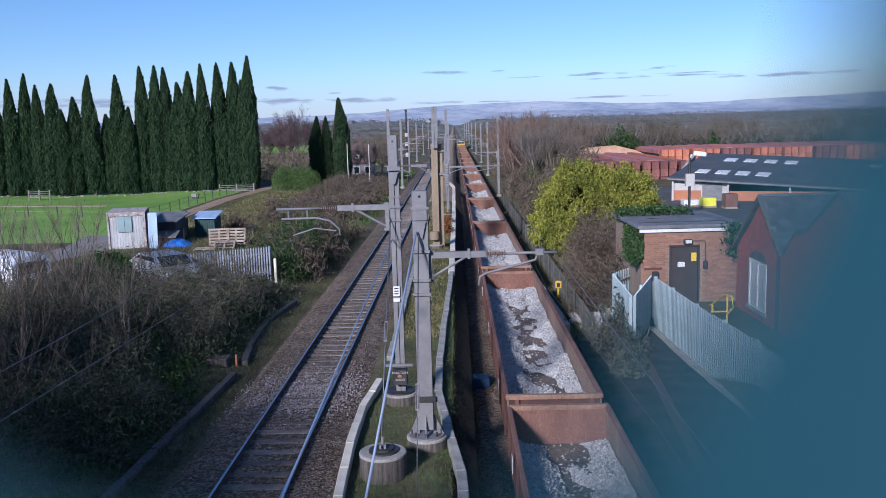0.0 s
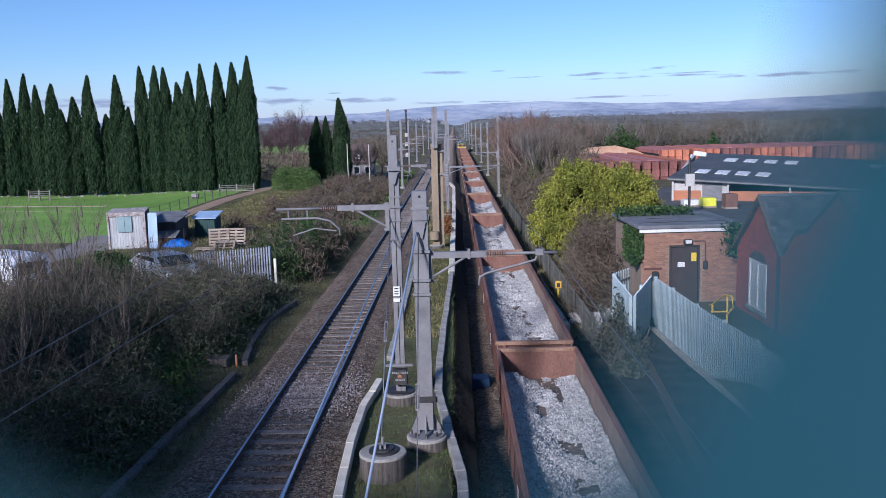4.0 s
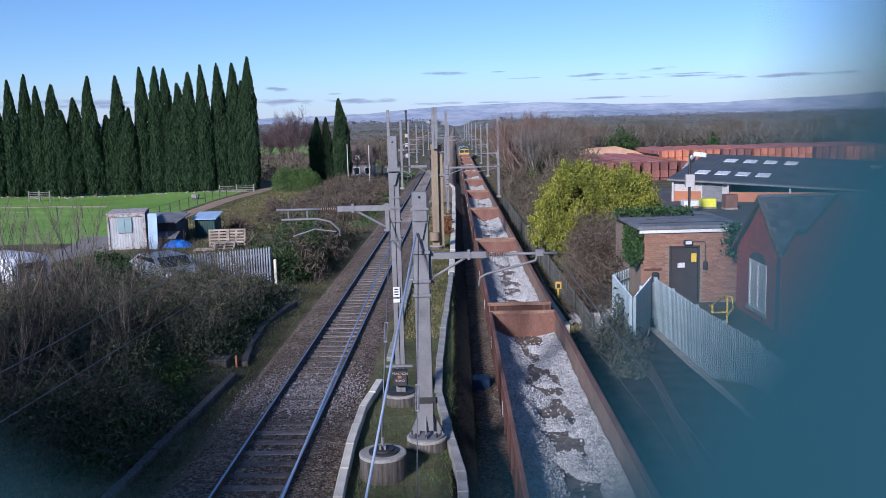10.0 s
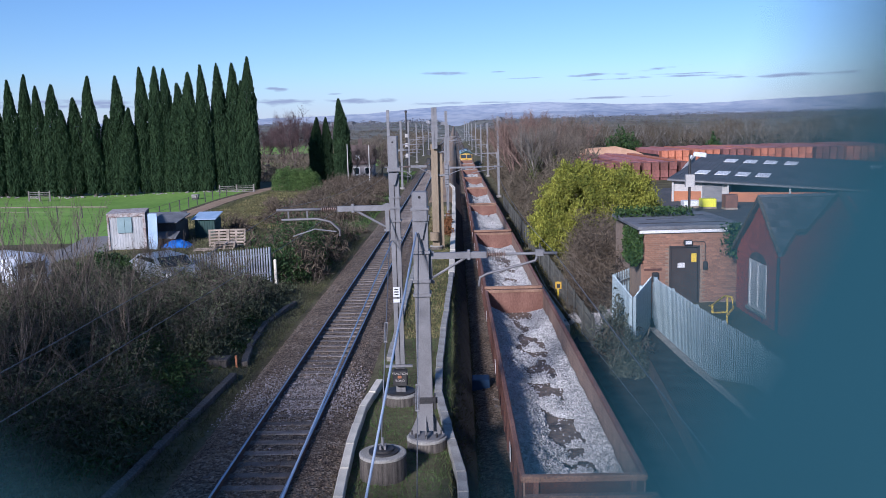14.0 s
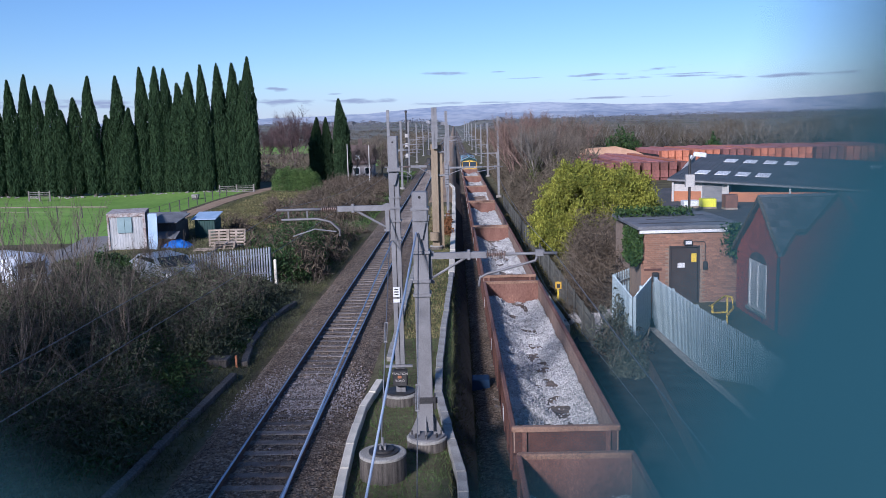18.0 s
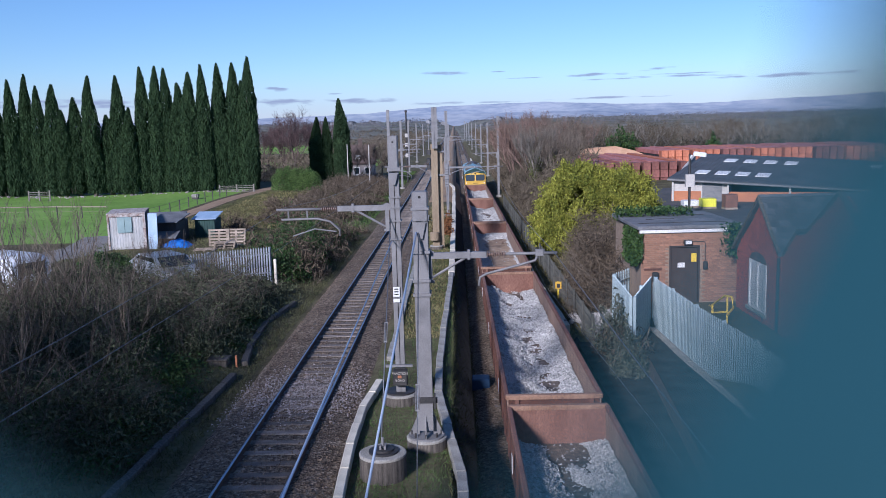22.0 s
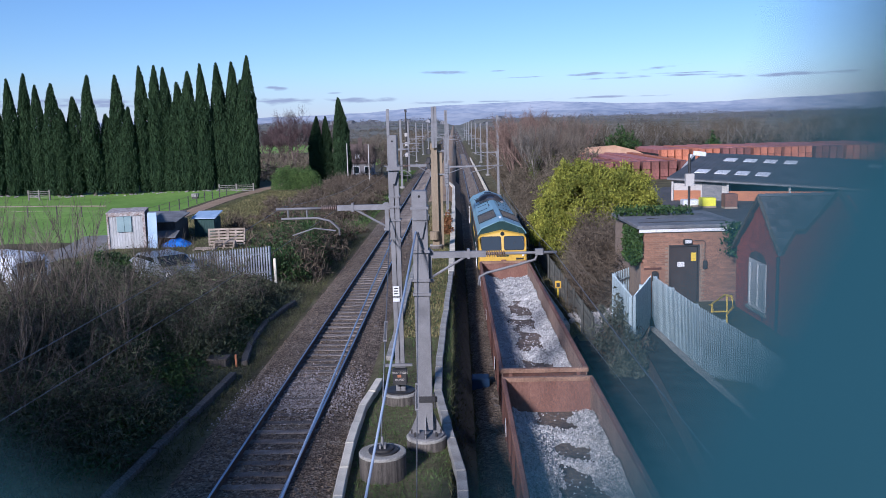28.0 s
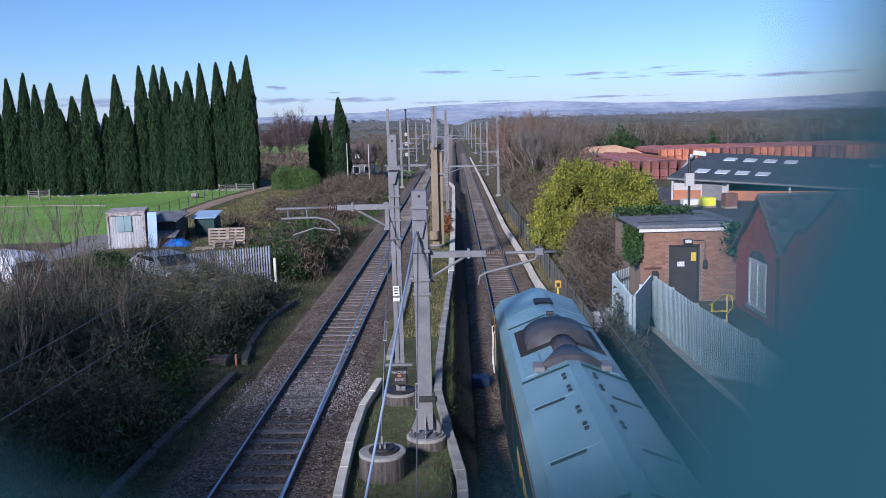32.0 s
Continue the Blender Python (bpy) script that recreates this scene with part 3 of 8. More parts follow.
def kerb_run(name, pts, w, h, label, mat, step=1.0):
    """A line of coping stones along points, each its own piece."""
    top = thing(name, pose(0, 0, 0), label, "kerb", "", "structure")
    rnd = random.Random(3)
    for a, b in zip(pts, pts[1:]):
        a, b = Vector(a), Vector(b)
        n = max(1, round((b - a).length / step))
        for i in range(n):
            p, q = a.lerp(b, i / n), a.lerp(b, (i + 1) / n)
            d = q - p
            L = d.length
            m = Matrix.Translation((p + q) / 2) @ d.to_track_quat("Y", "Z").to_matrix().to_4x4() @ pose(rnd.uniform(-0.012, 0.012), 0, rnd.uniform(-0.012, 0.012), 0, rnd.uniform(-1, 1), rnd.uniform(-0.8, 0.8))
            part("coping_stone", Geo().bevel(-w / 2, w / 2, -L / 2 + 0.006, L / 2 - 0.006, -h, 0, 0.015), mat, top, at=m)
    return top


def build_kerbs():
    kerb_run("platform_coping", [(-2.42, 13.0, 1.36), (-2.5, 15.8, 1.36), (-2.63, 18.6, 1.36), (-2.62, 21.3, 1.36), (-2.38, 23.6, 1.36)], 0.2, 0.3, "pale curved concrete coping of the old platform", CONCRETE_PALE, 1.2)
    kerb_run("island_edge", [(-2.3, 26.2, 1.3), (-2.35, 36, 1.3), (-2.4, 52, 1.3), (-2.5, 70, 1.3)], 0.2, 0.3, "low weathered concrete edge along the island", CONCRETE, 2)
    kerb_run("cable_trough", [(0.1, 13, 1.32), (-0.08, 17.0, 1.32), (-0.4, 19.9, 1.32), (-0.68, 22.6, 1.3), (-0.7, 26, 1.3), (-0.62, 31, 1.3), (-0.42, 42, 1.3)], 0.22, 0.22, "grey concrete cable trough with lids on the island edge", CONCRETE, 1.0)
    kerb_run("cable_trough", [(-0.42, 42, 1.3), (-0.4, 71, 1.3), (-0.48, 102, 1.3), (-1.1, 110, 1.3)], 0.32, 0.25, "pale concrete cable trough running on along the island", CONCRETE_PALE, 2.0)
    kerb_run("lineside_trough", [(-7.55, 13, 1.05), (-7.5, 16.6, 1.05), (-7.42, 19.3, 1.05), (-7.33, 21.4, 1.05), (-7.16, 25.6, 1.05)], 0.22, 0.2, "worn concrete cable trough along the bank", CONCRETE_DIRTY, 1.0)
    kerb_run("lineside_trough", [(-7.14, 26.9, 1.05), (-7.5, 29.1, 1.05), (-7.74, 32.6, 1.06), (-7.35, 36.6, 1.08)], 0.22, 0.2, "worn concrete cable trough along the bank", CONCRETE_DIRTY, 1.0)
    kerb_run("right_coping", [(4.35, 34, 0.34), (4.1, 44, 0.34), (4.0, 56, 0.34), (3.75, 70, 0.34), (3.75, 97, 0.34), (3.7, 130, 0.34), (3.6, 162, 0.34), (3.4, 220, 0.34)], 0.24, 0.4, "pale concrete edging beside the loaded line", CONCRETE_PALE, 2)


# ---------------- overhead line ----------------
def column(g, x0, x1, y0, y1, z0, z1):
    """A rolled H column: two flanges and a web."""
    t = 0.025
    g.box(x0, x1, y0, y0 + t, z0, z1)
    g.box(x0, x1, y1 - t, y1, z0, z1)
    g.box((x0 + x1) / 2 - 0.01, (x0 + x1) / 2 + 0.01, y0, y1, z0, z1)


def insulator(parent, x0, x1, y, z, mat):
    """A ribbed rod: one turned body whose radius swells at each shed."""
    n = 8
    pts, rs = [(x0, y, z)], [0.03]
    for i in range(n):
        for t, r in ((0.2, 0.032), (0.45, 0.085), (0.55, 0.085), (0.8, 0.032)):
            pts.append((x0 + (x1 - x0) * (i + t) / n, y, z))
            rs.append(r)
    part("insulator", Geo().tube(pts + [(x1, y, z)], rs + [0.03], 12), mat, parent, "ribbed insulator")


def cantilever(mast, sx, z, reach, y, ins, style, drop=0.0):
    """An arm from the mast towards a track, with strut, insulator, tube and registration arm. sx: +1 to the right, -1 to the left."""
    X = lambda a: sx * a
    part("arm", Geo().box(min(X(0.1), X(reach * 0.48)), max(X(0.1), X(reach * 0.48)), y - 0.06, y + 0.06, z - 0.07, z + 0.07), STEEL, mast, "box-section cantilever arm")
    post = Geo()
    for a in (0.14,):
        post.box(min(X(a), X(a + 0.1)), max(X(a), X(a + 0.1)), y - 0.05, y + 0.05, z - 0.62, z + 0.12)
    post.box(min(X(0), X(0.28)), max(X(0), X(0.28)), y - 0.04, y + 0.04, z - 0.62, z - 0.56)
    post.box(min(X(0), X(0.28)), max(X(0), X(0.28)), y - 0.04, y + 0.04, z + 0.04, z + 0.1)
    part("bracket", post, STEEL, mast, "galvanised bracket")
    part("strut", Geo().tube([(X(0.24), y, z - 0.5), (X(reach * 0.36), y, z)], 0.03, 6), STEEL, mast, "diagonal strut")
    part("clamp", Geo().box(min(X(reach * 0.34), X(reach * 0.36)), max(X(reach * 0.34), X(reach * 0.36)), y - 0.08, y + 0.08, z - 0.1, z + 0.12), STEEL, mast)
    insulator(mast, X(reach * 0.48), X(reach * 0.62), y, z, ins)
    part("tube", Geo().tube([(X(reach * 0.62), y, z), (X(reach), y, z)], 0.035, 8), STEEL, mast, "thin outer tube", True)
    if style == "left":
        part("registration_arm", Geo().tube([(X(reach * 0.96), y, z - 0.26), (X(reach * 0.66), y, z - 0.25), (X(reach * 0.55), y, z - 0.33), (X(reach * 0.47), y, z - 0.55), (X(reach * 0.47), y, z - 0.72)], 0.03, 8), STEEL, mast, "bent registration arm", True)
        for a in (0.9, 0.74):
            part("dropper", Geo().tube([(X(reach * a), y, z), (X(reach * a), y, z - 0.26)], 0.022, 6), STEEL, mast)
        part("steady_arm", Geo().tube([(X(reach * 0.87), y, z - 0.7), (X(reach * 0.68), y, z - 0.52), (X(reach * 0.5), y, z - 0.6)], 0.018, 6), STEEL, mast)
    else:
        part("registration_arm", Geo().tube([(X(reach * 0.86), y, z), (X(reach * 0.84), y, z - 0.16), (X(reach * 0.72), y, z - 0.26), (X(reach * 0.48), y, z - 0.44), (X(reach * 0.43), y, z - 0.52), (X(reach * 0.42), y, z - 0.72)], 0.03, 8), STEEL, mast, "bent registration arm", True)
        part("clamp", Geo().bevel(min(X(reach * 0.84), X(reach * 0.9)), max(X(reach * 0.84), X(reach * 0.9)), y - 0.06, y + 0.06, z - 0.05, z + 0.09, 0.01), STEEL, mast)


def pile_base(mast, r, z0, z1):
    # besides stains, dark side and pale cap hold shade and light as colour
    pl_ = part("footing", Geo().tube([(0, 0, z0), (0, 0, z1 - 0.06)], [r, r], 28), CONCRETE_DIRTY, mast, "stained round concrete pile, its side darkened for shade")
    part("footing_cap", Geo().tube([(0, 0, z1 - 0.06), (0, 0, z1 - 0.015), (0, 0, z1)], [r + 0.004, r + 0.004, r - 0.025], 28), CONCRETE, pl_, "cap paled for its lit top")


def lettering(text, size, parent, at, mat):
    """Flat letters of the built-in font as one mesh part."""
    cu = bpy.data.curves.new("lettering", "FONT")
    cu.body, cu.size, cu.align_x, cu.extrude = text, size, "CENTER", 0.002
    tmp = bpy.data.objects.new("lettering", cu)
    me = bpy.data.meshes.new_from_object(tmp)
    bpy.data.objects.remove(tmp)
    me.materials.append(mat)
    return part("lettering", me, None, parent, "cream lettering", at=at)


def build_masts():
    # two anchor masts on the island, near the bridge
    m1 = thing("overhead_line_mast", pose(-0.86, 18.85, 0), "grey steel anchor mast on a round concrete pile", "mast", "overhead line masts")
    pile_base(m1, 0.46, 0.9, 1.42)
    g = Geo()
    column(g, -0.17, 0.17, -0.17, 0.17, 1.6, 6.5)
    g.box(-0.168, 0.168, -0.175, -0.17, 1.6, 6.5)
    part("column", g, STEEL, m1)
    part("cap", Geo().bevel(-0.17, 0.17, -0.21, 0.2, 6.45, 7.1, 0.02), STEEL, m1, "boxed steel mast head")
    part("bolt_hole", Geo().tube([(0, -0.213, 6.98), (0, -0.218, 6.98)], 0.03, 10), BLACK, m1)
    for z in (6.72, 5.75, 5.1, 4.78):
        part("band", Geo().box(-0.2, 0.2, -0.23, 0.22, z - 0.03, z + 0.03), STEEL, m1)
    gus = Geo()
    for a in range(4):
        gus.add([tuple(Matrix.Rotation(a * math.pi / 2, 3, "Z") @ Vector(p)) for p in ((0.16, -0.01, 1.45), (0.4, -0.01, 1.45), (0.16, -0.01, 2.0), (0.16, 0.01, 1.45), (0.4, 0.01, 1.45), (0.16, 0.01, 2.0))], [(0, 1, 2), (3, 5, 4), (0, 3, 4, 1), (1, 4, 5, 2)])
    part("gusset", gus, STEEL, m1)
    part("base_plate", Geo().tube([(0, 0, 1.42), (0, 0, 1.46)], 0.42, 24), STEEL, m1)
    for k in range(8):
        part("anchor_bolt", Geo().tube([(0.34 * math.cos(k * 0.785), 0.34 * math.sin(k * 0.785), 1.46), (0.34 * math.cos(k * 0.785), 0.34 * math.sin(k * 0.785), 1.56)], 0.025, 6), DARKSTEEL, m1)
    part("cross_bracket", Geo().box(-0.28, 0.28, -0.24, -0.18, 2.28, 2.4).box(-0.24, -0.2, -0.3, -0.2, 2.15, 2.5).box(0.2, 0.24, -0.3, -0.2, 2.15, 2.5), DARKSTEEL, m1, "dark cross bracket")
    part("yoke", Geo().add([(-0.13, -0.24, 6.42), (0.13, -0.24, 6.42), (0.05, -0.24, 6.05), (-0.05, -0.24, 6.05), (-0.13, -0.2, 6.42), (0.13, -0.2, 6.42), (0.05, -0.2, 6.05), (-0.05, -0.2, 6.05)], [(0, 1, 2, 3), (4, 7, 6, 5), (0, 4, 5, 1), (1, 5, 6, 2), (2, 6, 7, 3), (3, 7, 4, 0)]), STEEL, m1, "tapered anchor yoke")
    cantilever(m1, 1, 5.64, 3.05, 0.0, PORCELAIN, "right")

    m2 = thing("overhead_line_mast", pose(-1.68, 22.1, 0), "tall grey steel anchor mast with boxed head", "mast", "overhead line masts")
    pile_base(m2, 0.47, 0.9, 1.45)
    g = Geo()
    column(g, -0.1, 0.15, -0.13, 0.13, 1.45, 7.5)
    part("column", g, STEEL, m2)
    part("cap", Geo().bevel(-0.1, 0.14, -0.19, 0.19, 7.45, 8.31, 0.02).box(-0.14, 0.2, -0.215, -0.19, 7.4, 7.5), STEEL, m2, "boxed steel mast head")
    part("bolt_hole", Geo().tube([(0.02, -0.193, 8.15), (0.02, -0.198, 8.15)], 0.025, 10), BLACK, m2)
    part("yoke", Geo().add([(-0.1, -0.22, 7.36), (0.14, -0.22, 7.36), (0.06, -0.22, 7.05), (-0.02, -0.22, 7.05), (-0.1, -0.19, 7.36), (0.14, -0.19, 7.36), (0.06, -0.19, 7.05), (-0.02, -0.19, 7.05)], [(0, 1, 2, 3), (4, 7, 6, 5), (0, 4, 5, 1), (1, 5, 6, 2), (2, 6, 7, 3), (3, 7, 4, 0)]), STEEL, m2, "tapered anchor yoke")
    for z in (6.72, 6.45, 6.1, 5.62):
        part("band", Geo().box(-0.13, 0.18, -0.16, 0.16, z - 0.022, z + 0.022), STEEL, m2)
    part("sign_plate", Geo().box(-0.09, 0.08, -0.19, -0.17, 4.1, 4.36), WHITE, m2, "white identification plate")
    bars = Geo()
    for i in range(3):
        bars.box(-0.06, 0.05, -0.194, -0.19, 4.29 - i * 0.07, 4.32 - i * 0.07)
    part("plate_bars", bars, BLACK, m2)
    part("sign_plate", Geo().box(-0.09, 0.08, -0.19, -0.17, 3.95, 4.04), WHITE, m2, "small white plate")
    part("bond_box", Geo().bevel(-0.16, 0.22, -0.42, -0.16, 1.75, 2.15, 0.02), DARKSTEEL, m2, "black bonding box with cream lettering")
    lettering("TRACTION", 0.085, m2, pose(0.03, -0.425, 2.05, 90, 0, 0), CREAM)
    part("warning_mark", Geo().bevel(-0.03, 0.07, -0.428, -0.42, 1.955, 2.025, 0.01), ORANGE, m2, "orange warning mark")
    lettering("BOND", 0.085, m2, pose(0.03, -0.425, 1.86, 90, 0, 0), CREAM)
    part("cross_bracket", Geo().box(-0.36, 0.36, -0.24, -0.16, 2.2, 2.26), STEEL, m2)
    part("base_plate", Geo().tube([(0, 0, 1.45), (0, 0, 1.49)], 0.4, 24), DARKSTEEL, m2)
    cantilever(m2, -1, 6.45, 3.1, 0.0, PORCELAIN, "left")

    # anchor pile with stay plate
    pl = thing("anchor_pile", pose(-1.73, 17.2, 0), "round concrete anchor pile with steel stay plate", "anchor pile")
    pile_base(pl, 0.5, 0.9, 1.7)
    part("stay_plate", Geo().tube([(0.02, 0, 1.7), (0.02, 0, 1.74)], 0.32, 20).tube([(0.02, 0, 1.74), (0.02, 0, 1.78)], 0.22, 16), DARKSTEEL, pl)
    part("stay_eye", Geo().tube([(0, 0, 1.78), (0, 0.05, 2.0)], 0.03, 8).box(-0.06, -0.02, -0.1, 0.1, 1.78, 1.86).box(0.04, 0.08, -0.1, 0.1, 1.78, 1.86), STEEL, pl)

    # tan mast and the masts beyond
    m3 = thing("overhead_line_mast", pose(-1.38, 51, 0), "tall mast with tan weathered lower column and grey upper half", "mast", "overhead line masts")
    pile_base(m3, 0.4, 0.8, 1.4)
    g = Geo()
    column(g, -0.2, 0.2, -0.2, 0.2, 1.4, 7.5)
    g.box(-0.2, 0.2, -0.22, -0.2, 1.4, 7.5)
    part("column", g, STEEL_TAN, m3, "tan weathered steel column")
    g = Geo()
    column(g, -0.1, 0.22, -0.5, -0.24, 7.25, 9.66)
    part("upper_column", g, STEEL, m3, "grey galvanised column")
    part("collar", Geo().tube([(-0.1, -0.3, 1.75), (-0.1, -0.3, 2.2), (-0.1, -0.3, 2.25)], [0.27, 0.27, 0.24], 16), STEEL_TAN, m3, "round tan collar at the foot")
    g = Geo()
    column(g, 0.2, 0.48, 0.1, 0.4, 1.0, 7.45)
    g.box(0.2, 0.48, 0.08, 0.1, 1.0, 7.45)
    part("rear_column", g, STEEL_TAN, m3, "second tan column behind")
    wt = part("weight_guide", Geo().box(0.6, 0.66, -0.1, 0.05, 4.9, 8.0).box(0.8, 0.86, -0.1, 0.05, 4.9, 8.0).box(0.6, 0.86, -0.1, 0.05, 7.9, 8.02), STEEL, m3, "galvanised guide frame")
    for i in range(9):
        part("balance_weight", Geo().bevel(0.61, 0.85, -0.22, 0.1, 4.95 + i * 0.15, 5.08 + i * 0.15, 0.02), STEEL, wt)
    for z in (7.0, 5.6):
        part("bracket", Geo().box(0.2, 0.62, -0.06, 0.02, z, z + 0.09), STEEL, m3)
    for z in (6.9, 6.4, 6.0):
        part("switch_gear", Geo().bevel(-0.45, -0.2, -0.3, 0.1, z, z + 0.28, 0.03), DARKSTEEL, m3)
    cantilever(m3, -1, 6.2, 3.0, 0.1, PORCELAIN, "left")
    m4 = thing("overhead_line_mast", pose(-0.86, 70, 0), "grey mast with cantilever arms over both lines", "mast", "overhead line masts")
    pile_base(m4, 0.35, 0.6, 1.3)
    g = Geo()
    column(g, -0.11, 0.11, -0.13, 0.13, 1.3, 9.78)
    part("column", g, STEEL, m4)
    cantilever(m4, 1, 5.18, 4.6, 0.0, INSUL_GREY, "right")
    # masts further along, on both sides and on the island
    spots = [(-6.4, 80, 10.2, 1), (-7.0, 107, 9.4, 1), (4.8, 100, 9.6, -1), (-8.2, 145, 9.6, 1), (-1.6, 140, 9.6, 0), (5.0, 140, 9.0, -1), (-9, 190, 9.4, 1), (-1.8, 185, 9.0, 0), (5.2, 185, 9.0, -1),
             (-9.5, 240, 9.4, 1), (5.2, 235, 9.2, -1), (-10, 300, 9.6, 1), (5.1, 290, 9.4, -1), (-10.5, 360, 10, 1), (5, 350, 10, -1), (4.9, 420, 10.5, -1), (-11, 430, 10.5, 1), (4.6, 500, 11.5, -1), (-11.5, 510, 11.5, 1)]
    for x, y, top, side in spots:
        m = thing("overhead_line_mast", pose(x, y, 0), "slim grey lineside mast with a cantilever arm", "mast", "overhead line masts")
        zb = ground_z(x, y)
        g = Geo()
        column(g, -0.13, 0.13, -0.13, 0.13, zb, top)
        g.box(-0.13, 0.13, -0.135, -0.13, zb, top)
        part("column", g, STEEL, m)
        part("footing", Geo().tube([(0, 0, zb - 0.4), (0, 0, zb + 0.25)], 0.35, 14), CONCRETE, m)
        z = zb + 5.6 if y < 300 else zb + 6
        if side >= 0:
            cantilever(m, 1 if side else -1, z, 3.0, 0, INSUL_GREY, "left")
        if side <= 0:
            cantilever(m, -1 if side else 1, z - 0.4, 3.0, 0, INSUL_GREY, "right")


def cable(name, pts, r, label, mat=None, n=6):
    ob = new(name, Geo().tube(pts, r, n).mesh(name, mat or WIRE, True))
    return tagged(ob, label, "cable", "overhead wires")


def sag(a, b, drop, n=14):
    a, b = Vector(a), Vector(b)
    return [tuple(a.lerp(b, i / n) - Vector((0, 0, drop * 4 * (i / n) * (1 - i / n)))) for i in range(n + 1)]


def build_wires():
    # empty line: contact wire and messenger
    cable("contact_wire", [(-4.62, -6, 5.72), (-4.59, 8, 5.72), (-4.2, 22.1, 5.75), (-4.3, 51, 5.7), (-4.5, 100, 5.9), (-4.9, 200, 6.2)], 0.0045, "thin grey contact wire over the empty line")
    cable("messenger_wire", sag((-4.5, -8, 6.3), (-4.62, 22.1, 6.5), 0.2) + sag((-4.62, 22.1, 6.5), (-4.4, 51, 6.25), 0.35)[1:] + sag((-4.4, 51, 6.25), (-4.6, 100, 7.0), 0.4)[1:], 0.0045, "thin grey messenger wire over the empty line")
    # loaded line
    cable("contact_wire", [(2.38, -6, 4.8), (2.35, 10, 4.82), (1.9, 18.85, 4.92), (2.6, 66, 4.6), (2.0, 100, 4.8), (1.8, 200, 5.0)], 0.003, "thin grey contact wire over the loaded line")
    cable("messenger_wire", sag((2.36, -8, 5.5), (2.12, 18.85, 5.66), 0.1) + sag((2.12, 18.85, 5.66), (2.9, 66, 5.35), 0.5)[1:] + sag((2.9, 66, 5.35), (2.2, 120, 6.0), 0.4)[1:], 0.008, "thin grey messenger wire over the loaded line")
    # stays
    cable("stay_cable", [(-0.95, 18.6, 6.2), (-1.61, 13.0, 2.57), (-1.9, 10.6, 1.1)], 0.024, "pale blue sheathed stay running down from a mast", BLUECABLE, 8)
    cable("stay_cable", [(-0.9, 18.6, 6.2), (-0.92, 15.0, 1.1)], 0.012, "thin stay wire with a turnbuckle")
    cable("stay_cable", [(-1.78, 22.0, 6.2), (-1.75, 17.25, 2.0)], 0.014, "stay wire from mast head to anchor pile")
    cable("stay_cable", [(-1.75, 21.9, 5.6), (-1.83, 8, 4.87), (-1.85, -2, 4.4)], 0.014, "long pale wire sloping over the near ballast", BLUECABLE)
    for a, b, t in (((-0.9, 18.6, 6.2), (-0.92, 15.0, 1.1), 0.56), ((-1.78, 22.0, 6.2), (-1.75, 17.25, 2.0), 0.53)):
        a, b = Vector(a), Vector(b)
        p, q = a.lerp(b, t), a.lerp(b, t + 0.085)
        tb = thing("turnbuckle", pose(0, 0, 0), "galvanised turnbuckle on a stay wire", "turnbuckle", "turnbuckles")
        for s in (-0.03, 0.03):
            part("side_bar", Geo().tube([p + Vector((s, 0, 0)), q + Vector((s, 0, 0))], 0.01, 6), STEEL, tb)
        for c in (p, q):
            part("end_nut", Geo().tube([c + Vector((-0.04, 0, 0)), c + Vector((0.04, 0, 0))], 0.02, 6), STEEL, tb)


# ---------------- the train ----------------
WAG = 19.7           # wagon pitch


def load_height(x, v, kind):
    """Surface of the stone in a wagon, above its floor; x across from -1.16 to 1.16, v along from 0 to 1."""
    # reach of the bank along one wall, start of the strip along the other, and how much lies between
    reach, strip, fill = {0: (-0.15, 0.58, -0.04), 1: (-0.05, 0.52, 0.06), 2: (-0.15, 0.6, -0.07), 3: (-0.25, 0.6, -0.08), 4: (-0.5, 0.95, -0.9), 5: (-0.2, 0.65, -0.08)}[kind]
    slow = noise.noise((0.0, v * 9, kind * 7.0))
    edge_l = reach + 0.45 * slow + 0.2 * noise.noise((x, v * 30, kind * 3.0))
    edge_r = strip + 0.16 * noise.noise((1.0, v * 11, kind * 5.0)) + 0.1 * noise.noise((x, v * 34, kind * 2.0))
    left = 0.58 * max(0.0, (edge_l - x) / (edge_l + 1.3)) ** 0.85
    right = (0.3 if kind != 4 else 0.14) * max(0.0, (x - edge_r) / (1.3 - edge_r)) ** 0.8
    if kind == 3 and v > 0.68:
        fill = min(0.3, fill + (v - 0.68) * 2.4)
    if kind in (4, 5) and v > 0.8:
        fill = min(0.32, fill + (v - 0.8) * (9.0 if kind == 4 else 6.0))
    ridge = fill + 0.5 * noise.noise((x * 0.45, v * 15 + 0.4 * x, kind * 11.0)) + 0.3 * noise.noise((x * 2.2, v * 36, kind * 4.0))
    mid = min(0.3, 0.8 * max(0.0, ridge))
    h = max(left, right, mid) + 0.4 * min(left + right, mid)
    if h <= 0.0:
        return 0.0
    h += 0.035 * noise.noise((x * 2.2, v * 22, kind * 6.0)) + 0.025 * math.cos(v * 62 + 1.2 * x + kind)
    h *= min(1.0, max(0.0, v - 0.01 - 0.09 * max(0.0, 0.75 - abs(x))) / 0.05) * min(1.0, (1.0 - v) / 0.05 + (0.3 if x > 0 else 0.0))
    return h if h > 0.03 else 0.0


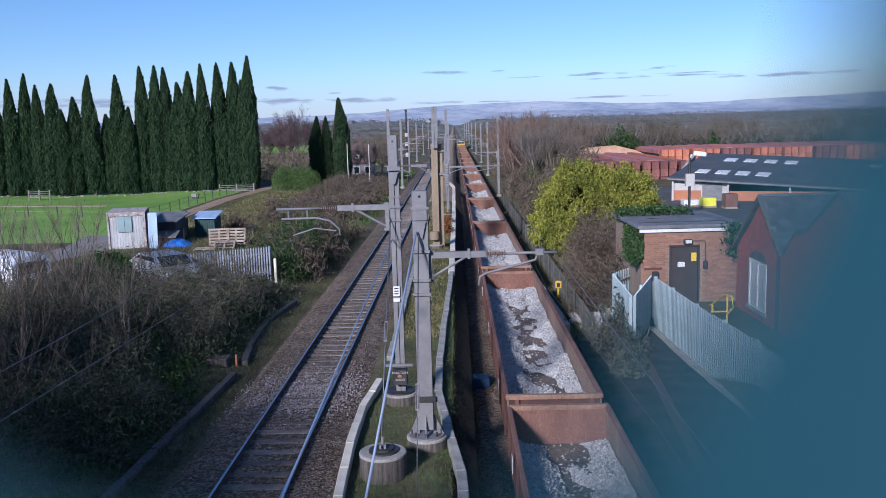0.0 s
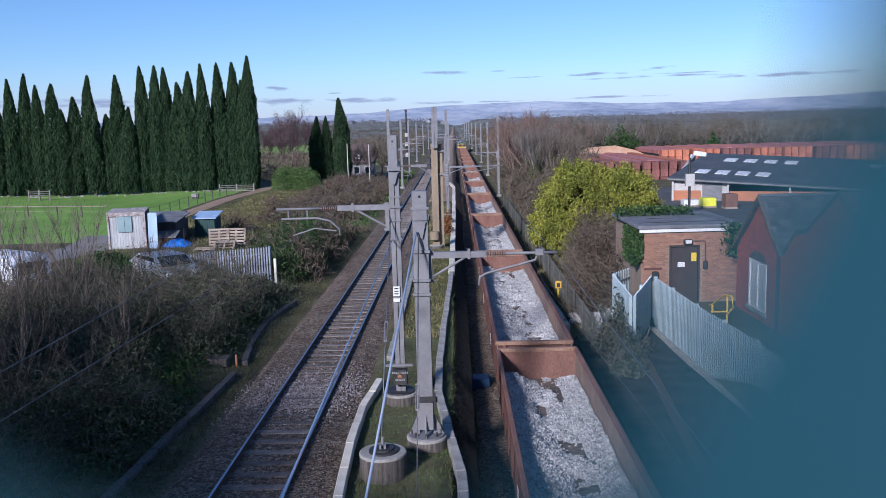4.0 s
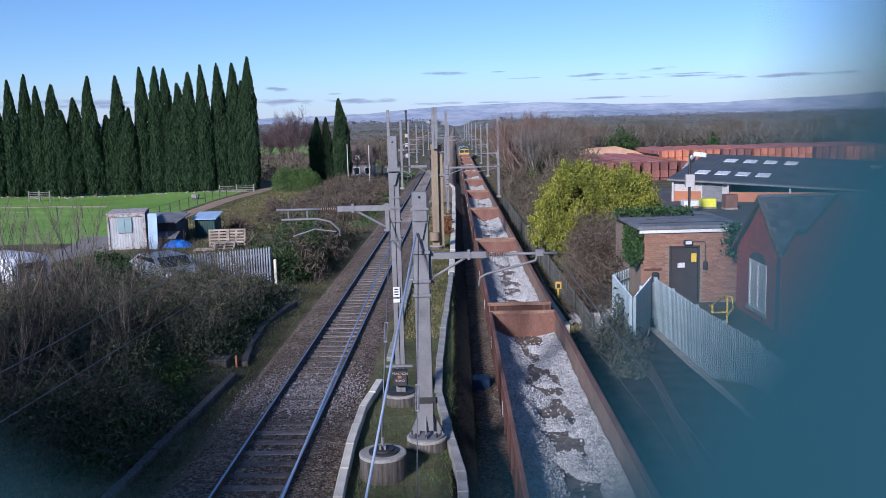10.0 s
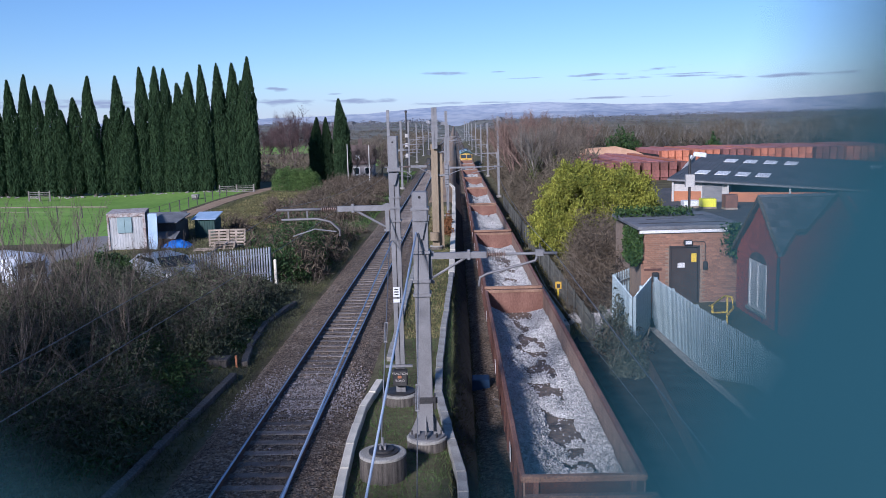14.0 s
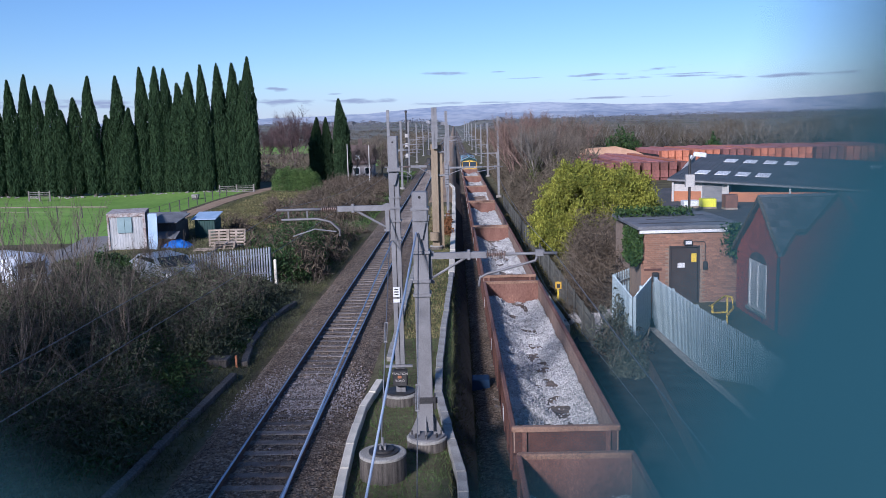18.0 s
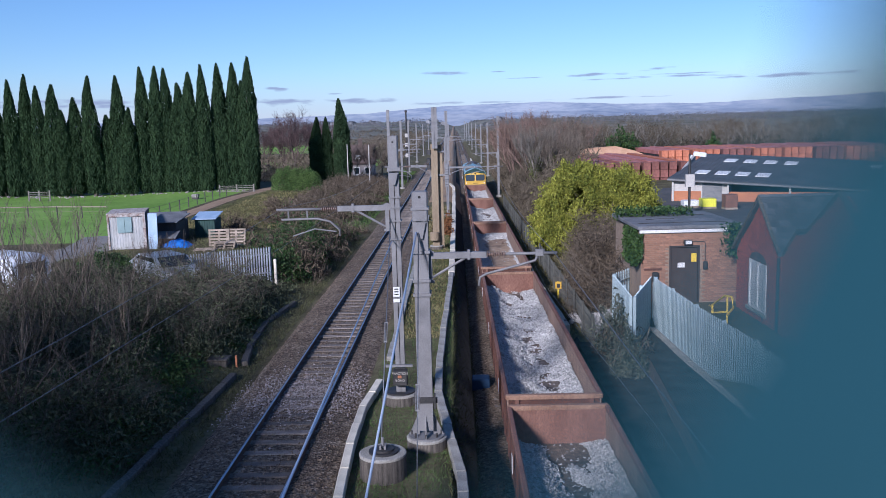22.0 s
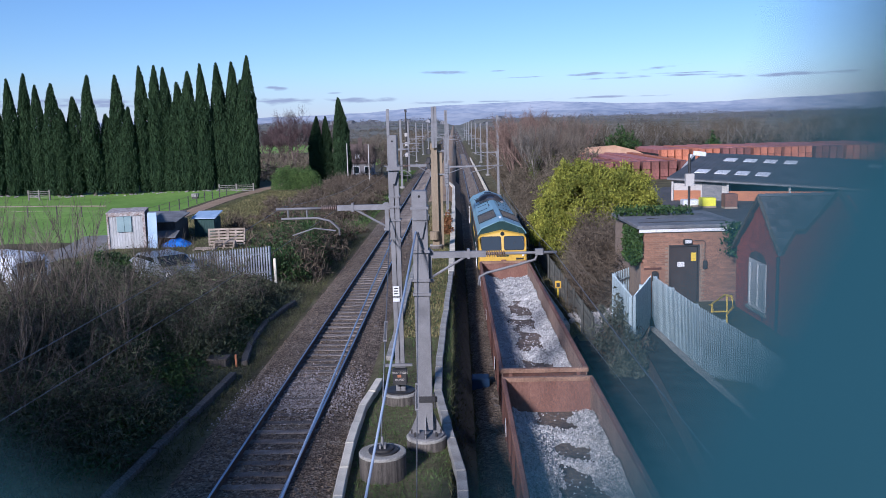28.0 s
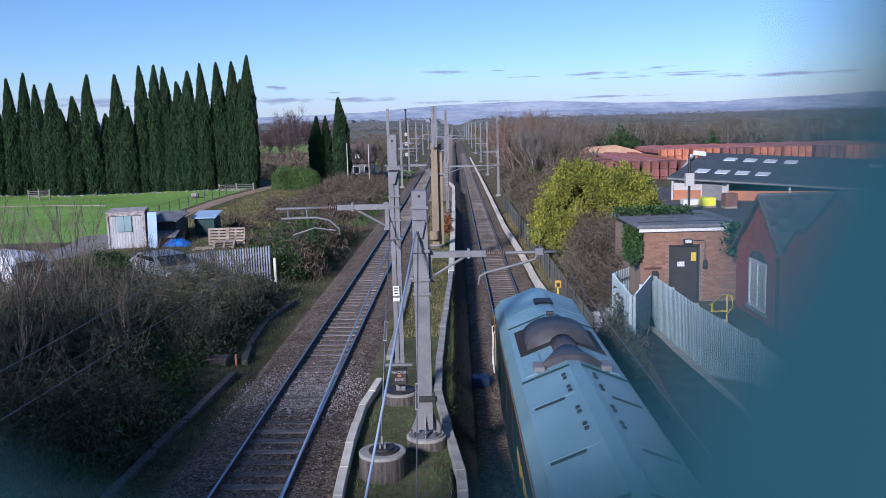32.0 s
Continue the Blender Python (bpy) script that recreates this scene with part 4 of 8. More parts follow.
def load_mesh(kind, body):
    nx, ny = 26, 190
    span = body - 0.24
    grid = np.array([[load_height(-1.16 + 2.32 * i / nx, j / ny, kind) for i in range(nx + 1)] for j in range(ny + 1)])
    rough = np.array([[noise.noise((i * 0.9, j * 0.9, kind)) * 0.024 for i in range(nx + 1)] for j in range(ny + 1)])
    jj, ii = np.meshgrid(np.arange(ny + 1), np.arange(nx + 1), indexing="ij")
    vs = np.stack([-1.16 + 2.32 * ii / nx, -body / 2 + 0.12 + span * jj / ny, 0.785 + grid + np.where(grid > 0, rough, -0.02)], -1).reshape(-1, 3)
    w = nx + 1
    fs = [(j * w + i, j * w + i + 1, (j + 1) * w + i + 1, (j + 1) * w + i) for j in range(ny) for i in range(nx)]
    # single stones lying on the surface
    rng = np.random.default_rng(kind + 20)
    m = 13000
    x, v = rng.uniform(-1.13, 1.13, m), rng.random(m)
    h = grid[np.round(v * ny).astype(int), np.round((x + 1.16) / 2.32 * nx).astype(int)]
    keep = (h > 0) | (rng.random(m) < (0.006 if kind == 4 else 0.07))
    x, v, h = x[keep], v[keep], h[keep]
    m = len(x)
    r = rng.uniform(0.02, 0.042, m)
    c = np.stack([x, -body / 2 + 0.12 + span * v, 0.8 + h + r * 0.2], 1)
    shape = np.array([(1, 0.2, 0), (-0.9, 0.5, 0.1), (0.1, -1, 0.1), (0.1, 0.2, 0.9), (0.3, 0.9, -0.2)])
    turn = rng.uniform(0, 6.28, m)
    ca, sa = np.cos(turn)[:, None], np.sin(turn)[:, None]
    p = np.stack([shape[None, :, 0] * ca - shape[None, :, 1] * sa, shape[None, :, 0] * sa + shape[None, :, 1] * ca, np.broadcast_to(shape[None, :, 2], (m, 5))], -1)
    p = p * r[:, None, None] + rng.normal(0, 0.28, (m, 5, 3)) * r[:, None, None] + c[:, None, :]
    k = len(vs) + 5 * np.arange(m)
    tris = np.stack([np.stack([k + a, k + b, k + 3], 1) for a, b in ((0, 4), (4, 1), (1, 2), (2, 0))], 1).reshape(-1, 3)
    return raw_mesh("ballast_load", np.concatenate([vs, p.reshape(-1, 3)]).tolist(), fs + tris.tolist(), STONE)


def wheelset_parts(bogie, y, r=0.42):
    for s in (-1, 1):
        part("wheel", Geo().tube([(s * 0.66, y, r), (s * 0.69, y, r), (s * 0.7, y, r), (s * 0.8, y, r)], [r + 0.03, r + 0.03, r, r - 0.01], 20), RAIL_SIDE, bogie, "steel wheel")
    part("axle", Geo().tube([(-0.66, y, r), (0.66, y, r)], 0.08, 8), DARKSTEEL, bogie)


def make_wagon(kind, body):
    w = thing("ballast_wagon", pose(0, 0, 0), "rust-brown open box wagon carrying pale ballast stone", "wagon", "wagons of the ballast train")
    h = body / 2
    part("floor", Geo().box(-1.2, 1.2, -h, h, 0.72, 0.8), FLOORPLATE if kind == 4 else FLOORDAMP, w, "scoured floor plate with damp patches")
    for s in (-1, 1):
        x0, x1 = (s * 1.19, s * 1.23)
        side = part("side_wall", Geo().box(min(x0, x1), max(x0, x1), -h, h, 0.72, 1.7), RUST_IN, w, "scoured rust-brown side wall")
        part("top_rail", Geo().bevel(min(s * 1.17, s * 1.29), max(s * 1.17, s * 1.29), -h, h, 1.66, 1.76, 0.02), RUST, side, "rounded top rail")
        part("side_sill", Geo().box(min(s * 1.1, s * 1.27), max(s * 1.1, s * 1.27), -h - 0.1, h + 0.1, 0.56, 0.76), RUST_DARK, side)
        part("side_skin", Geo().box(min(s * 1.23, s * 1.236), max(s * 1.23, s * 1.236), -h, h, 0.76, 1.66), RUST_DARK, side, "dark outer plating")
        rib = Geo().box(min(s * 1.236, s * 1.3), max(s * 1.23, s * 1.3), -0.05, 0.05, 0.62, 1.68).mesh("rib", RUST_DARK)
        for i in range(15):
            part("rib", rib, None, side, at=pose(0, -h + 0.35 + i * (body - 0.7) / 14, 0))
        for i in (2, 7, 12):
            part("data_panel", Geo().box(min(s * 1.302, s * 1.31), max(s * 1.302, s * 1.31), -h + i * 1.4, -h + i * 1.4 + 0.25, 0.9, 1.3), WHITE, side, "small white data panel")
    for s in (-1, 1):
        y0, y1 = sorted((s * (h - 0.06), s * h))
        # a darker paint than the sides stands in for dimmer light here
        end = part("end_wall", Geo().box(-1.2, 1.2, y0, y1, 0.72, 1.7), RUST, w, "rust-brown end wall, darkened for its dimmer light")
        part("end_skin", Geo().box(-1.2, 1.2, min(s * h, s * (h + 0.012)), max(s * h, s * (h + 0.012)), 1.15, 1.66), RUST_DARK, end, "dark outer face")
        part("end_rail", Geo().bevel(-1.27, 1.27, min(s * (h - 0.09), s * (h + 0.07)), max(s * (h - 0.09), s * (h + 0.07)), 1.66, 1.77, 0.02), RUST_SCUFF, end, "thick scuffed end top rail")
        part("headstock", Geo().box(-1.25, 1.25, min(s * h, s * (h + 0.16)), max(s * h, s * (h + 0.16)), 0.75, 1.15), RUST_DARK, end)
        for x in (-0.98, 0.98):
            part("end_rib", Geo().box(x - 0.05, x + 0.05, min(s * h, s * (h + 0.1)), max(s * h, s * (h + 0.1)), 0.8, 1.66), RUST, end)
        for x in (-0.87, 0.87):
            part("buffer", Geo().tube([(x, s * (h + 0.16), 1.0), (x, s * (h + 0.34), 1.0), (x, s * (h + 0.36), 1.0), (x, s * (h + 0.39), 1.0)], [0.09, 0.09, 0.2, 0.2], 12), DARKSTEEL, end)
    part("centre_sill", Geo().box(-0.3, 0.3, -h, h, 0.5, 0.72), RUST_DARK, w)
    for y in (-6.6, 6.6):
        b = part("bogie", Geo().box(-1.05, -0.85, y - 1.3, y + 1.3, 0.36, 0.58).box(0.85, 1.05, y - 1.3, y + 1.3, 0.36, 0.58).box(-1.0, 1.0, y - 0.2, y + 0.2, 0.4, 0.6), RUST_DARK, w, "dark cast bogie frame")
        for a in (-0.9, 0.9):
            wheelset_parts(b, y + a)
    tagged(part("ballast_load", load_mesh(kind, body), None, w, "heaped pale grey ballast stone"), kind="stuff")
    return w


def rounded_plate(hw, hh, rad, t):
    """A thin upright plate with rounded corners, facing along y."""
    pts = []
    for cx, cz, a0 in ((hw - rad, hh - rad, 0), (-hw + rad, hh - rad, 90), (-hw + rad, -hh + rad, 180), (hw - rad, -hh + rad, 270)):
        pts += [(cx + rad * math.cos(radians(a0 + k * 18)), cz + rad * math.sin(radians(a0 + k * 18))) for k in range(6)]
    return Geo().prism(pts, -t, t)


def make_loco():
    """A six-axle diesel freight locomotive; its cabs at both ends, y = 0 at the middle."""
    lo = thing("diesel_locomotive", pose(0, 0, 0), "green freight diesel locomotive with yellow cab front and dusty, sky-tinted blue-green roof", "locomotive")
    L = 10.1                        # half length of the body
    cab = 8.6                       # where the hood roof ends
    sec = lambda w, zs, zr, wr, zt, wt: [(-w, 1.15), (-w, zs), (-wr, zr), (-wt, zt), (wt, zt), (wr, zr), (w, zs), (w, 1.15)]
    # lower body and sides
    body = Geo()
    body.prism([(-1.325, 1.12), (-1.325, 2.94), (1.325, 2.94), (1.325, 1.12)], -cab, cab)
    part("body_side", body, LOCO_GREEN, lo, "dark green body side")
    # roof in two facets a side with a flat ridge
    rf = Geo()
    prof = [(-1.34, 2.90), (-1.34, 2.97), (-1.15, 3.22), (-0.14, 3.6), (0.14, 3.6), (1.15, 3.22), (1.34, 2.97), (1.34, 2.90)]
    rf.prism(prof, -cab - 0.85, cab + 0.85)
    part("roof", rf, LOCO_ROOF, lo, "dusty roof sheets tinted blue-green with sky sheen")
    for s in (-1, 1):
        part("roof_end", Geo().prism([(a * 0.97, b - 0.035 if b > 2.9 else b + 0.01) for a, b in prof], min(s * (cab + 0.84), s * (cab + 0.862)), max(s * (cab + 0.84), s * (cab + 0.862))), LOCO_GREEN, lo, "dark green end of the hood")
    # cabs
    for s in (-1, 1):
        y0, y1, y2 = s * cab, s * (L - 0.3), s * L
        ring = lambda y, w, zt, zc: [(-w, y, 1.12), (-w, y, 2.72), (-w + 0.13, y, zt), (0, y, zc), (w - 0.13, y, zt), (w, y, 2.72), (w, y, 1.12)]
        c = part("cab", Geo().loft([ring(y0, 1.325, 2.86, 3.2), ring(s * (L - 0.62), 1.325, 2.89, 3.13)]), LOCO_GREEN, lo, "dark green cab sides and roof")
        part("cab_front", Geo().loft([ring(s * (L - 0.62), 1.327, 2.9, 3.14), ring(s * (L - 0.36), 1.31, 2.88, 3.1), ring(s * (L - 0.3), 1.30, 2.83, 3.04), ring(s * L, 1.27, 2.12, 2.13)]), YELLOW, c, "bright yellow cab front")
        part("front_lower", Geo().bevel(-1.27, 1.27, min(s * (L - 0.3), s * (L + 0.02)), max(s * (L - 0.3), s * (L + 0.02)), 1.15, 2.14, 0.06), YELLOW, c, "yellow lower front")
        # windscreens lean back
        for x in (-0.62, 0.62):
            lean = pose(x, s * (L - 0.145), 2.49, s * 19, 0, 0)
            part("windscreen_seal", rounded_plate(0.55, 0.37, 0.1, 0.03), RUBBER, c, "black rubber seal", at=lean)
            part("windscreen", rounded_plate(0.52, 0.34, 0.08, 0.04), BLUEGLASS, c, "cab windscreen", at=lean)
            part("wiper", Geo().tube([(x - 0.3, s * (L - 0.02), 2.15), (x + 0.1, s * (L - 0.14), 2.62)], 0.012, 5), RUBBER, c)
        part("headlight", Geo().tube([(0, s * (L - 0.38), 2.97), (0, s * (L - 0.24), 2.95)], 0.11, 16), RUBBER, c, "round headlight")
        part("headlight_lens", Geo().tube([(0, s * (L - 0.24), 2.95), (0, s * (L - 0.225), 2.95)], 0.08, 16), WINDOW, c)
        part("ledge", Geo().bevel(-1.24, 1.24, min(s * (L - 0.1), s * (L + 0.07)), max(s * (L - 0.1), s * (L + 0.07)), 2.06, 2.14, 0.02), YELLOW, c)
        for x in (-1.1, 1.1):
            part("marker_light", Geo().bevel(x - 0.055, x + 0.055, min(s * L, s * (L + 0.06)), max(s * L, s * (L + 0.06)), 1.84, 1.98, 0.02), WHITE, c)
        part("number_bar", Geo().box(0.7, 1.12, min(s * (L + 0.02), s * (L + 0.026)), max(s * (L + 0.02), s * (L + 0.026)), 1.66, 1.76), BLACK, c, "dark number bar")
        part("name_bar", Geo().box(-0.32, 0.32, min(s * (L + 0.02), s * (L + 0.026)), max(s * (L + 0.02), s * (L + 0.026)), 1.83, 1.9), LOCO_GREEN, c, "dark green lettering bar")
        part("red_socket", Geo().bevel(-0.1, 0.16, min(s * L, s * (L + 0.1)), max(s * L, s * (L + 0.1)), 1.5, 1.68, 0.02), RUST, c)
        part("buffer_beam", Geo().bevel(-1.3, 1.3, min(s * (L - 0.1), s * (L + 0.25)), max(s * (L - 0.1), s * (L + 0.25)), 0.75, 1.18, 0.04), DARKSTEEL, c)
        for x in (-0.87, 0.87):
            part("buffer", Geo().tube([(x, s * (L + 0.25), 1.0), (x, s * (L + 0.52), 1.0), (x, s * (L + 0.54), 1.0), (x, s * (L + 0.6), 1.0)], [0.1, 0.1, 0.22, 0.22], 14), DARKSTEEL, c)
        for sx in (-1, 1):
            part("handrail", Geo().tube([(sx * 1.4, s * (cab + 0.2), 1.2), (sx * 1.42, s * (cab + 0.2), 1.3), (sx * 1.42, s * (cab + 0.2), 2.4), (sx * 1.36, s * (cab + 0.2), 2.45)], 0.02, 6), WHITE, c, "white handrail")
            part("handrail", Geo().tube([(sx * 1.4, s * (cab + 0.9), 1.2), (sx * 1.42, s * (cab + 0.9), 1.3), (sx * 1.42, s * (cab + 0.9), 2.4), (sx * 1.36, s * (cab + 0.9), 2.45)], 0.02, 6), WHITE, c, "white handrail")
            part("mirror", Geo().bevel(sx * 1.4 - 0.04, sx * 1.4 + 0.04, min(s * (cab + 0.95), s * (cab + 1.2)), max(s * (cab + 0.95), s * (cab + 1.2)), 2.25, 2.6, 0.02), RUBBER, c)
            part("cab_window", Geo().box(sx * 1.328 - 0.006, sx * 1.328 + 0.006, min(s * (cab + 0.25), s * (cab + 0.75)), max(s * (cab + 0.25), s * (cab + 0.75)), 2.15, 2.7), WINDOW, c)
        part("yellow_edge", Geo().box(-1.335, -1.327, min(s * (L - 0.8), s * (L - 0.3)), max(s * (L - 0.8), s * (L - 0.3)), 1.2, 2.7), YELLOW, c)
    # roof details, from the near cab (minus y) back
    def slope(sx, y0, y1, a, b, lift):
        """A panel lying on the upper roof slope from a to b (0 eaves, 1 ridge)."""
        p = lambda t, y, e: (sx * (1.15 - 1.01 * t), y, 3.22 + 0.38 * t + e)
        g = Geo()
        g.add([p(a, y0, 0.002), p(b, y0, 0.002), p(b, y1, 0.002), p(a, y1, 0.002), p(a, y0, lift), p(b, y0, lift), p(b, y1, lift), p(a, y1, lift)],
              [(0, 3, 2, 1), (4, 5, 6, 7), (0, 1, 5, 4), (1, 2, 6, 5), (2, 3, 7, 6), (3, 0, 4, 7)])
        return g
    for sx in (-1, 1):
        y0, y1 = -7.45, -4.3
        gr = part("radiator_grille", slope(sx, y0, y1, 0.0, 0.93, 0.012), GRILLE, lo, "black radiator grille")
        for i in range(24):
            t = 0.02 + 0.9 * i / 23
            part("grille_wire", slope(sx, y0, y1, t - 0.006, t + 0.006, 0.03), SILENCER, gr)
        for i in range(7):
            y = y0 + (y1 - y0) * i / 6
            wide = 0.07 if i in (0, 6) else 0.045 if i == 3 else 0.014
            part("grille_bar", slope(sx, y - wide, y + wide, -0.02, 0.95, 0.045), GRILLE if i in (0, 6) else BRASSBAR, gr)
        for t in (-0.01, 0.94):
            part("grille_edge", slope(sx, y0 - 0.1, y1 + 0.1, t - 0.02, t + 0.02, 0.04), GRILLE, gr)
        for y in (-3.9, 1.75, 6.0):
            part("roof_seam", slope(sx, y - 0.03, y + 0.03, 0.0, 1.0, 0.03), LOCO_GREEN, lo, "dark roof joint")
        for y in (-2.2, 0.15):
            part("panel_joint", slope(sx, y - 0.03, y + 0.03, 0.1, 0.68, 0.028), GRILLE, lo, "dark joint between roof panels")
        for ya, yb in ((-3.7, -2.3), (-2.1, 0.05), (0.25, 1.6), (6.15, 7.1), (7.2, 8.9)):
            part("roof_panel", slope(sx, ya, yb, 0.05, 0.9, 0.014), LOCO_ROOF, lo, "roof access panel")
        for y in (-1.5, -0.75, 0.35, 1.05):
            for k in (0.0, 0.2):
                part("hinge", slope(sx, y + k, y + k + 0.08, 0.78, 0.85, 0.05), GRILLE, lo)
        # a flat black panel paints in the shade of the open well
        part("well_shade_panel", slope(sx, 3.45, 5.5, 0.12, 0.98, 0.016), BLACK, lo, "black panel for the dark well beside the silencer")
        part("well_flap", slope(sx, 2.0, 3.2, 0.1, 0.5, 0.03), LOCO_ROOF, lo, "raised roof flap")
        part("side_stripe", Geo().box(sx * 1.327 - 0.004, sx * 1.327 + 0.004, -cab, cab, 2.72, 2.77), ORANGE, lo, "thin orange stripe")
        for i in range(11):
            part("side_lettering_bar", Geo().box(sx * 1.327 - 0.004, sx * 1.327 + 0.004, -3.3 + i * 0.42, -3.05 + i * 0.42, 1.8 + 0.08 * (i % 3), 2.15), YELLOW, lo, "yellow lettering bar")
        for y in (-6.5, -4.5, 3, 5):
            part("body_grille", Geo().box(sx * 1.33 - 0.006, sx * 1.33 + 0.006, y - 0.7, y + 0.7, 1.6, 2.5), GRILLE, lo)
    half_round = lambda w, z, h: [(w * math.cos(math.pi * i / 12), z + h * math.sin(math.pi * i / 12)) for i in range(13)]
    drum = part("silencer", Geo().prism(half_round(0.86, 3.28, 0.5), 3.7, 5.2), SILENCER, lo, "heat-browned exhaust silencer", True)
    part("exhaust_duct", Geo().prism(half_round(0.34, 3.4, 0.33), 2.75, 3.7), SILENCER, drum, "exhaust duct", True)
    part("exhaust_flange", Geo().loft([[(a, 2.85, b) for a, b in half_round(0.36, 3.4, 0.34)], [(a, 2.3, b) for a, b in half_round(0.72, 3.34, 0.36)], [(a, 2.1, b) for a, b in half_round(0.78, 3.34, 0.36)]]), SILENCER, drum, "flared exhaust flange", True)
    for sx in (-1, 1):
        part("flange_plate", Geo().bevel(min(sx * 0.62, sx * 0.86), max(sx * 0.62, sx * 0.86), 1.95, 2.4, 3.4, 3.5, 0.02), STEEL, drum, "bare steel side plate")
    part("ridge_plate", Geo().bevel(-0.15, 0.15, -7.5, -4.25, 3.595, 3.625, 0.01), LOCO_ROOF, lo, "flat ridge between the grilles")
    part("roof_lamp", Geo().bevel(-0.06, 0.06, -8.1, -7.95, 3.6, 3.66, 0.02), WHITE, lo)
    part("roof_hatch", Geo().bevel(-0.27, 0.27, 7.3, 7.9, 3.57, 3.64, 0.03), GRILLE, lo, "roof hatch")
    part("roof_horn", Geo().tube([(-0.1, 6.0, 3.65), (0.1, 6.0, 3.65)], 0.06, 8), DARKSTEEL, lo)
    part("fuel_tank", Geo().bevel(-1.2, 1.2, -2.6, 2.6, 0.35, 1.12, 0.1), DARKSTEEL, lo)
    for y in (-6.2, 6.2):
        b = part("bogie", Geo().box(-1.25, -1.0, y - 2.3, y + 2.3, 0.4, 0.85).box(1.0, 1.25, y - 2.3, y + 2.3, 0.4, 0.85), DARKSTEEL, lo, "dark bogie frame")
        for a in (-1.85, 0, 1.85):
            wheelset_parts(b, y + a, 0.5)
    return lo


TRAVEL = [(0, 0), (6, 51.7), (9, 78.9), (11, 96.6), (13, 114.2), (19, 169.1), (23, 206.2), (25, 224.8), (28, 253.8), (30, 273.2), (32, 292.7)]
START = 296.0        # gap between locomotive and first wagon at the clip's start
train = []


def build_train():
    kinds = [3, 2, 4, 1, 0, 1, 2, 0, 5, 0, 0, 1, 1, 5, 0, 0]
    short = {3: -0.38, 5: -0.38, 6: -0.4, 8: 0.3, 11: -0.36, 13: -0.38}     # shorter wagons and their shift along the train
    made = {}
    for i in range(16):
        k = (kinds[i], i in short)
        if k in made:
            w = copy_thing(made[k], pose(0, 0, 0))
        else:
            w = made[k] = make_wagon(kinds[i], 18.15 if k[1] else 18.9)
        train.append((w, -WAG * (i + 0.5) + short.get(i, 0.0)))
    train.append((make_loco(), 11.6))
    for ob, _ in train:
        ob.scale = (0.96, 1, 1) if ob is not train[-1][0] else (0.94, 1.085, 1)


def motions():
    """The train rolls towards the bridge and under it."""
    for ob, off in train:
        rows = []
        for t, s in TRAVEL:
            y = START - s + off
            rows.append((t, pose(right_x(y) + 0.03, y, far_rise(y), 0, 0, 0.17)))
        walk(ob, rows)


# ---------------- the bridge that the camera stands on ----------------
def build_bridge():
    structure("bridge_deck", Geo().box(-16, 16, -7.0, -0.2, 6.3, 6.8), CONCRETE, "concrete road bridge deck", "bridge")
    structure("bridge_abutment", Geo().box(-16, -9.5, -7.0, -0.2, -0.5, 6.3), BRICK_RED, "brick bridge abutment", "bridge")
    structure("bridge_abutment", Geo().box(7.0, 16, -7.0, -0.2, -0.5, 6.3), BRICK_RED, "brick bridge abutment", "bridge")
    # steel parapet sheet with an irregular opening, just before the lens
    rim = []
    for k in range(len(HOLE)):
        p0, p1, p2, p3 = (Vector(HOLE[(k + j - 1) % len(HOLE)]) for j in range(4))
        for t in (0, 0.25, 0.5, 0.75):
            rim.append(0.5 * (2 * p1 + (p2 - p0) * t + (2 * p0 - 5 * p1 + 4 * p2 - p3) * t * t + (3 * p1 - p0 - 3 * p2 + p3) * t ** 3))
    n = len(rim)
    g = Geo()
    for y in (0.030, 0.033):
        # the sheet's rim is bent: nearer the lens below, bowed outwards above
        for q in rim:
            rise = min(q.y / 0.03, 0.2)
            k = (0.066 + y - 0.030) / (1 - (-1.4 if rise > 0 else 1.0) * rise)
            g.v.append((q.x / 0.03 * k, k, 8.5 + q.y / 0.03 * k))
        for q in rim:
            d = Vector((q.x + 0.005, q.y + 0.003))
            k = 1 / max(abs(d.x) / 1.2, abs(d.y) / 0.76)
            g.v.append((d.x * k, y, 8.19 + d.y * k))
    for i in range(n):
        j = (i + 1) % n
        g.f += [(i, j, n + j, n + i), (2 * n + i, 3 * n + i, 3 * n + j, 2 * n + j), (i, 2 * n + i, 2 * n + j, j), (n + i, n + j, 3 * n + j, 3 * n + i)]
    structure("parapet_panel", g, PLATE, "blue-green painted steel parapet sheet with a rounded opening", "parapet")
    structure("parapet", Geo().box(-16, -1.2, 0.02, 0.06, 6.8, 8.95).box(1.2, 16, 0.02, 0.06, 6.8, 8.95).box(-1.2, 1.2, 0.02, 0.06, 6.8, 7.58), PLATE, "blue-green painted steel bridge parapet", "parapet")


HOLE = [(0.0144, 0.0094), (0.0141, 0.0039), (0.0131, 0.0011), (0.0116, -0.0018), (0.0100, -0.0048), (0.0081, -0.0078), (0.0059, -0.0110), (0.0041, -0.0138), (0.0026, -0.0167), (-0.0006, -0.0189), (-0.0082, -0.0186), (-0.0164, -0.0166), (-0.0220, -0.0111), (-0.0237, -0.0019), (-0.0233, 0.0068), (-0.0186, 0.0134), (-0.0016, 0.0157), (0.0127, 0.0139)]


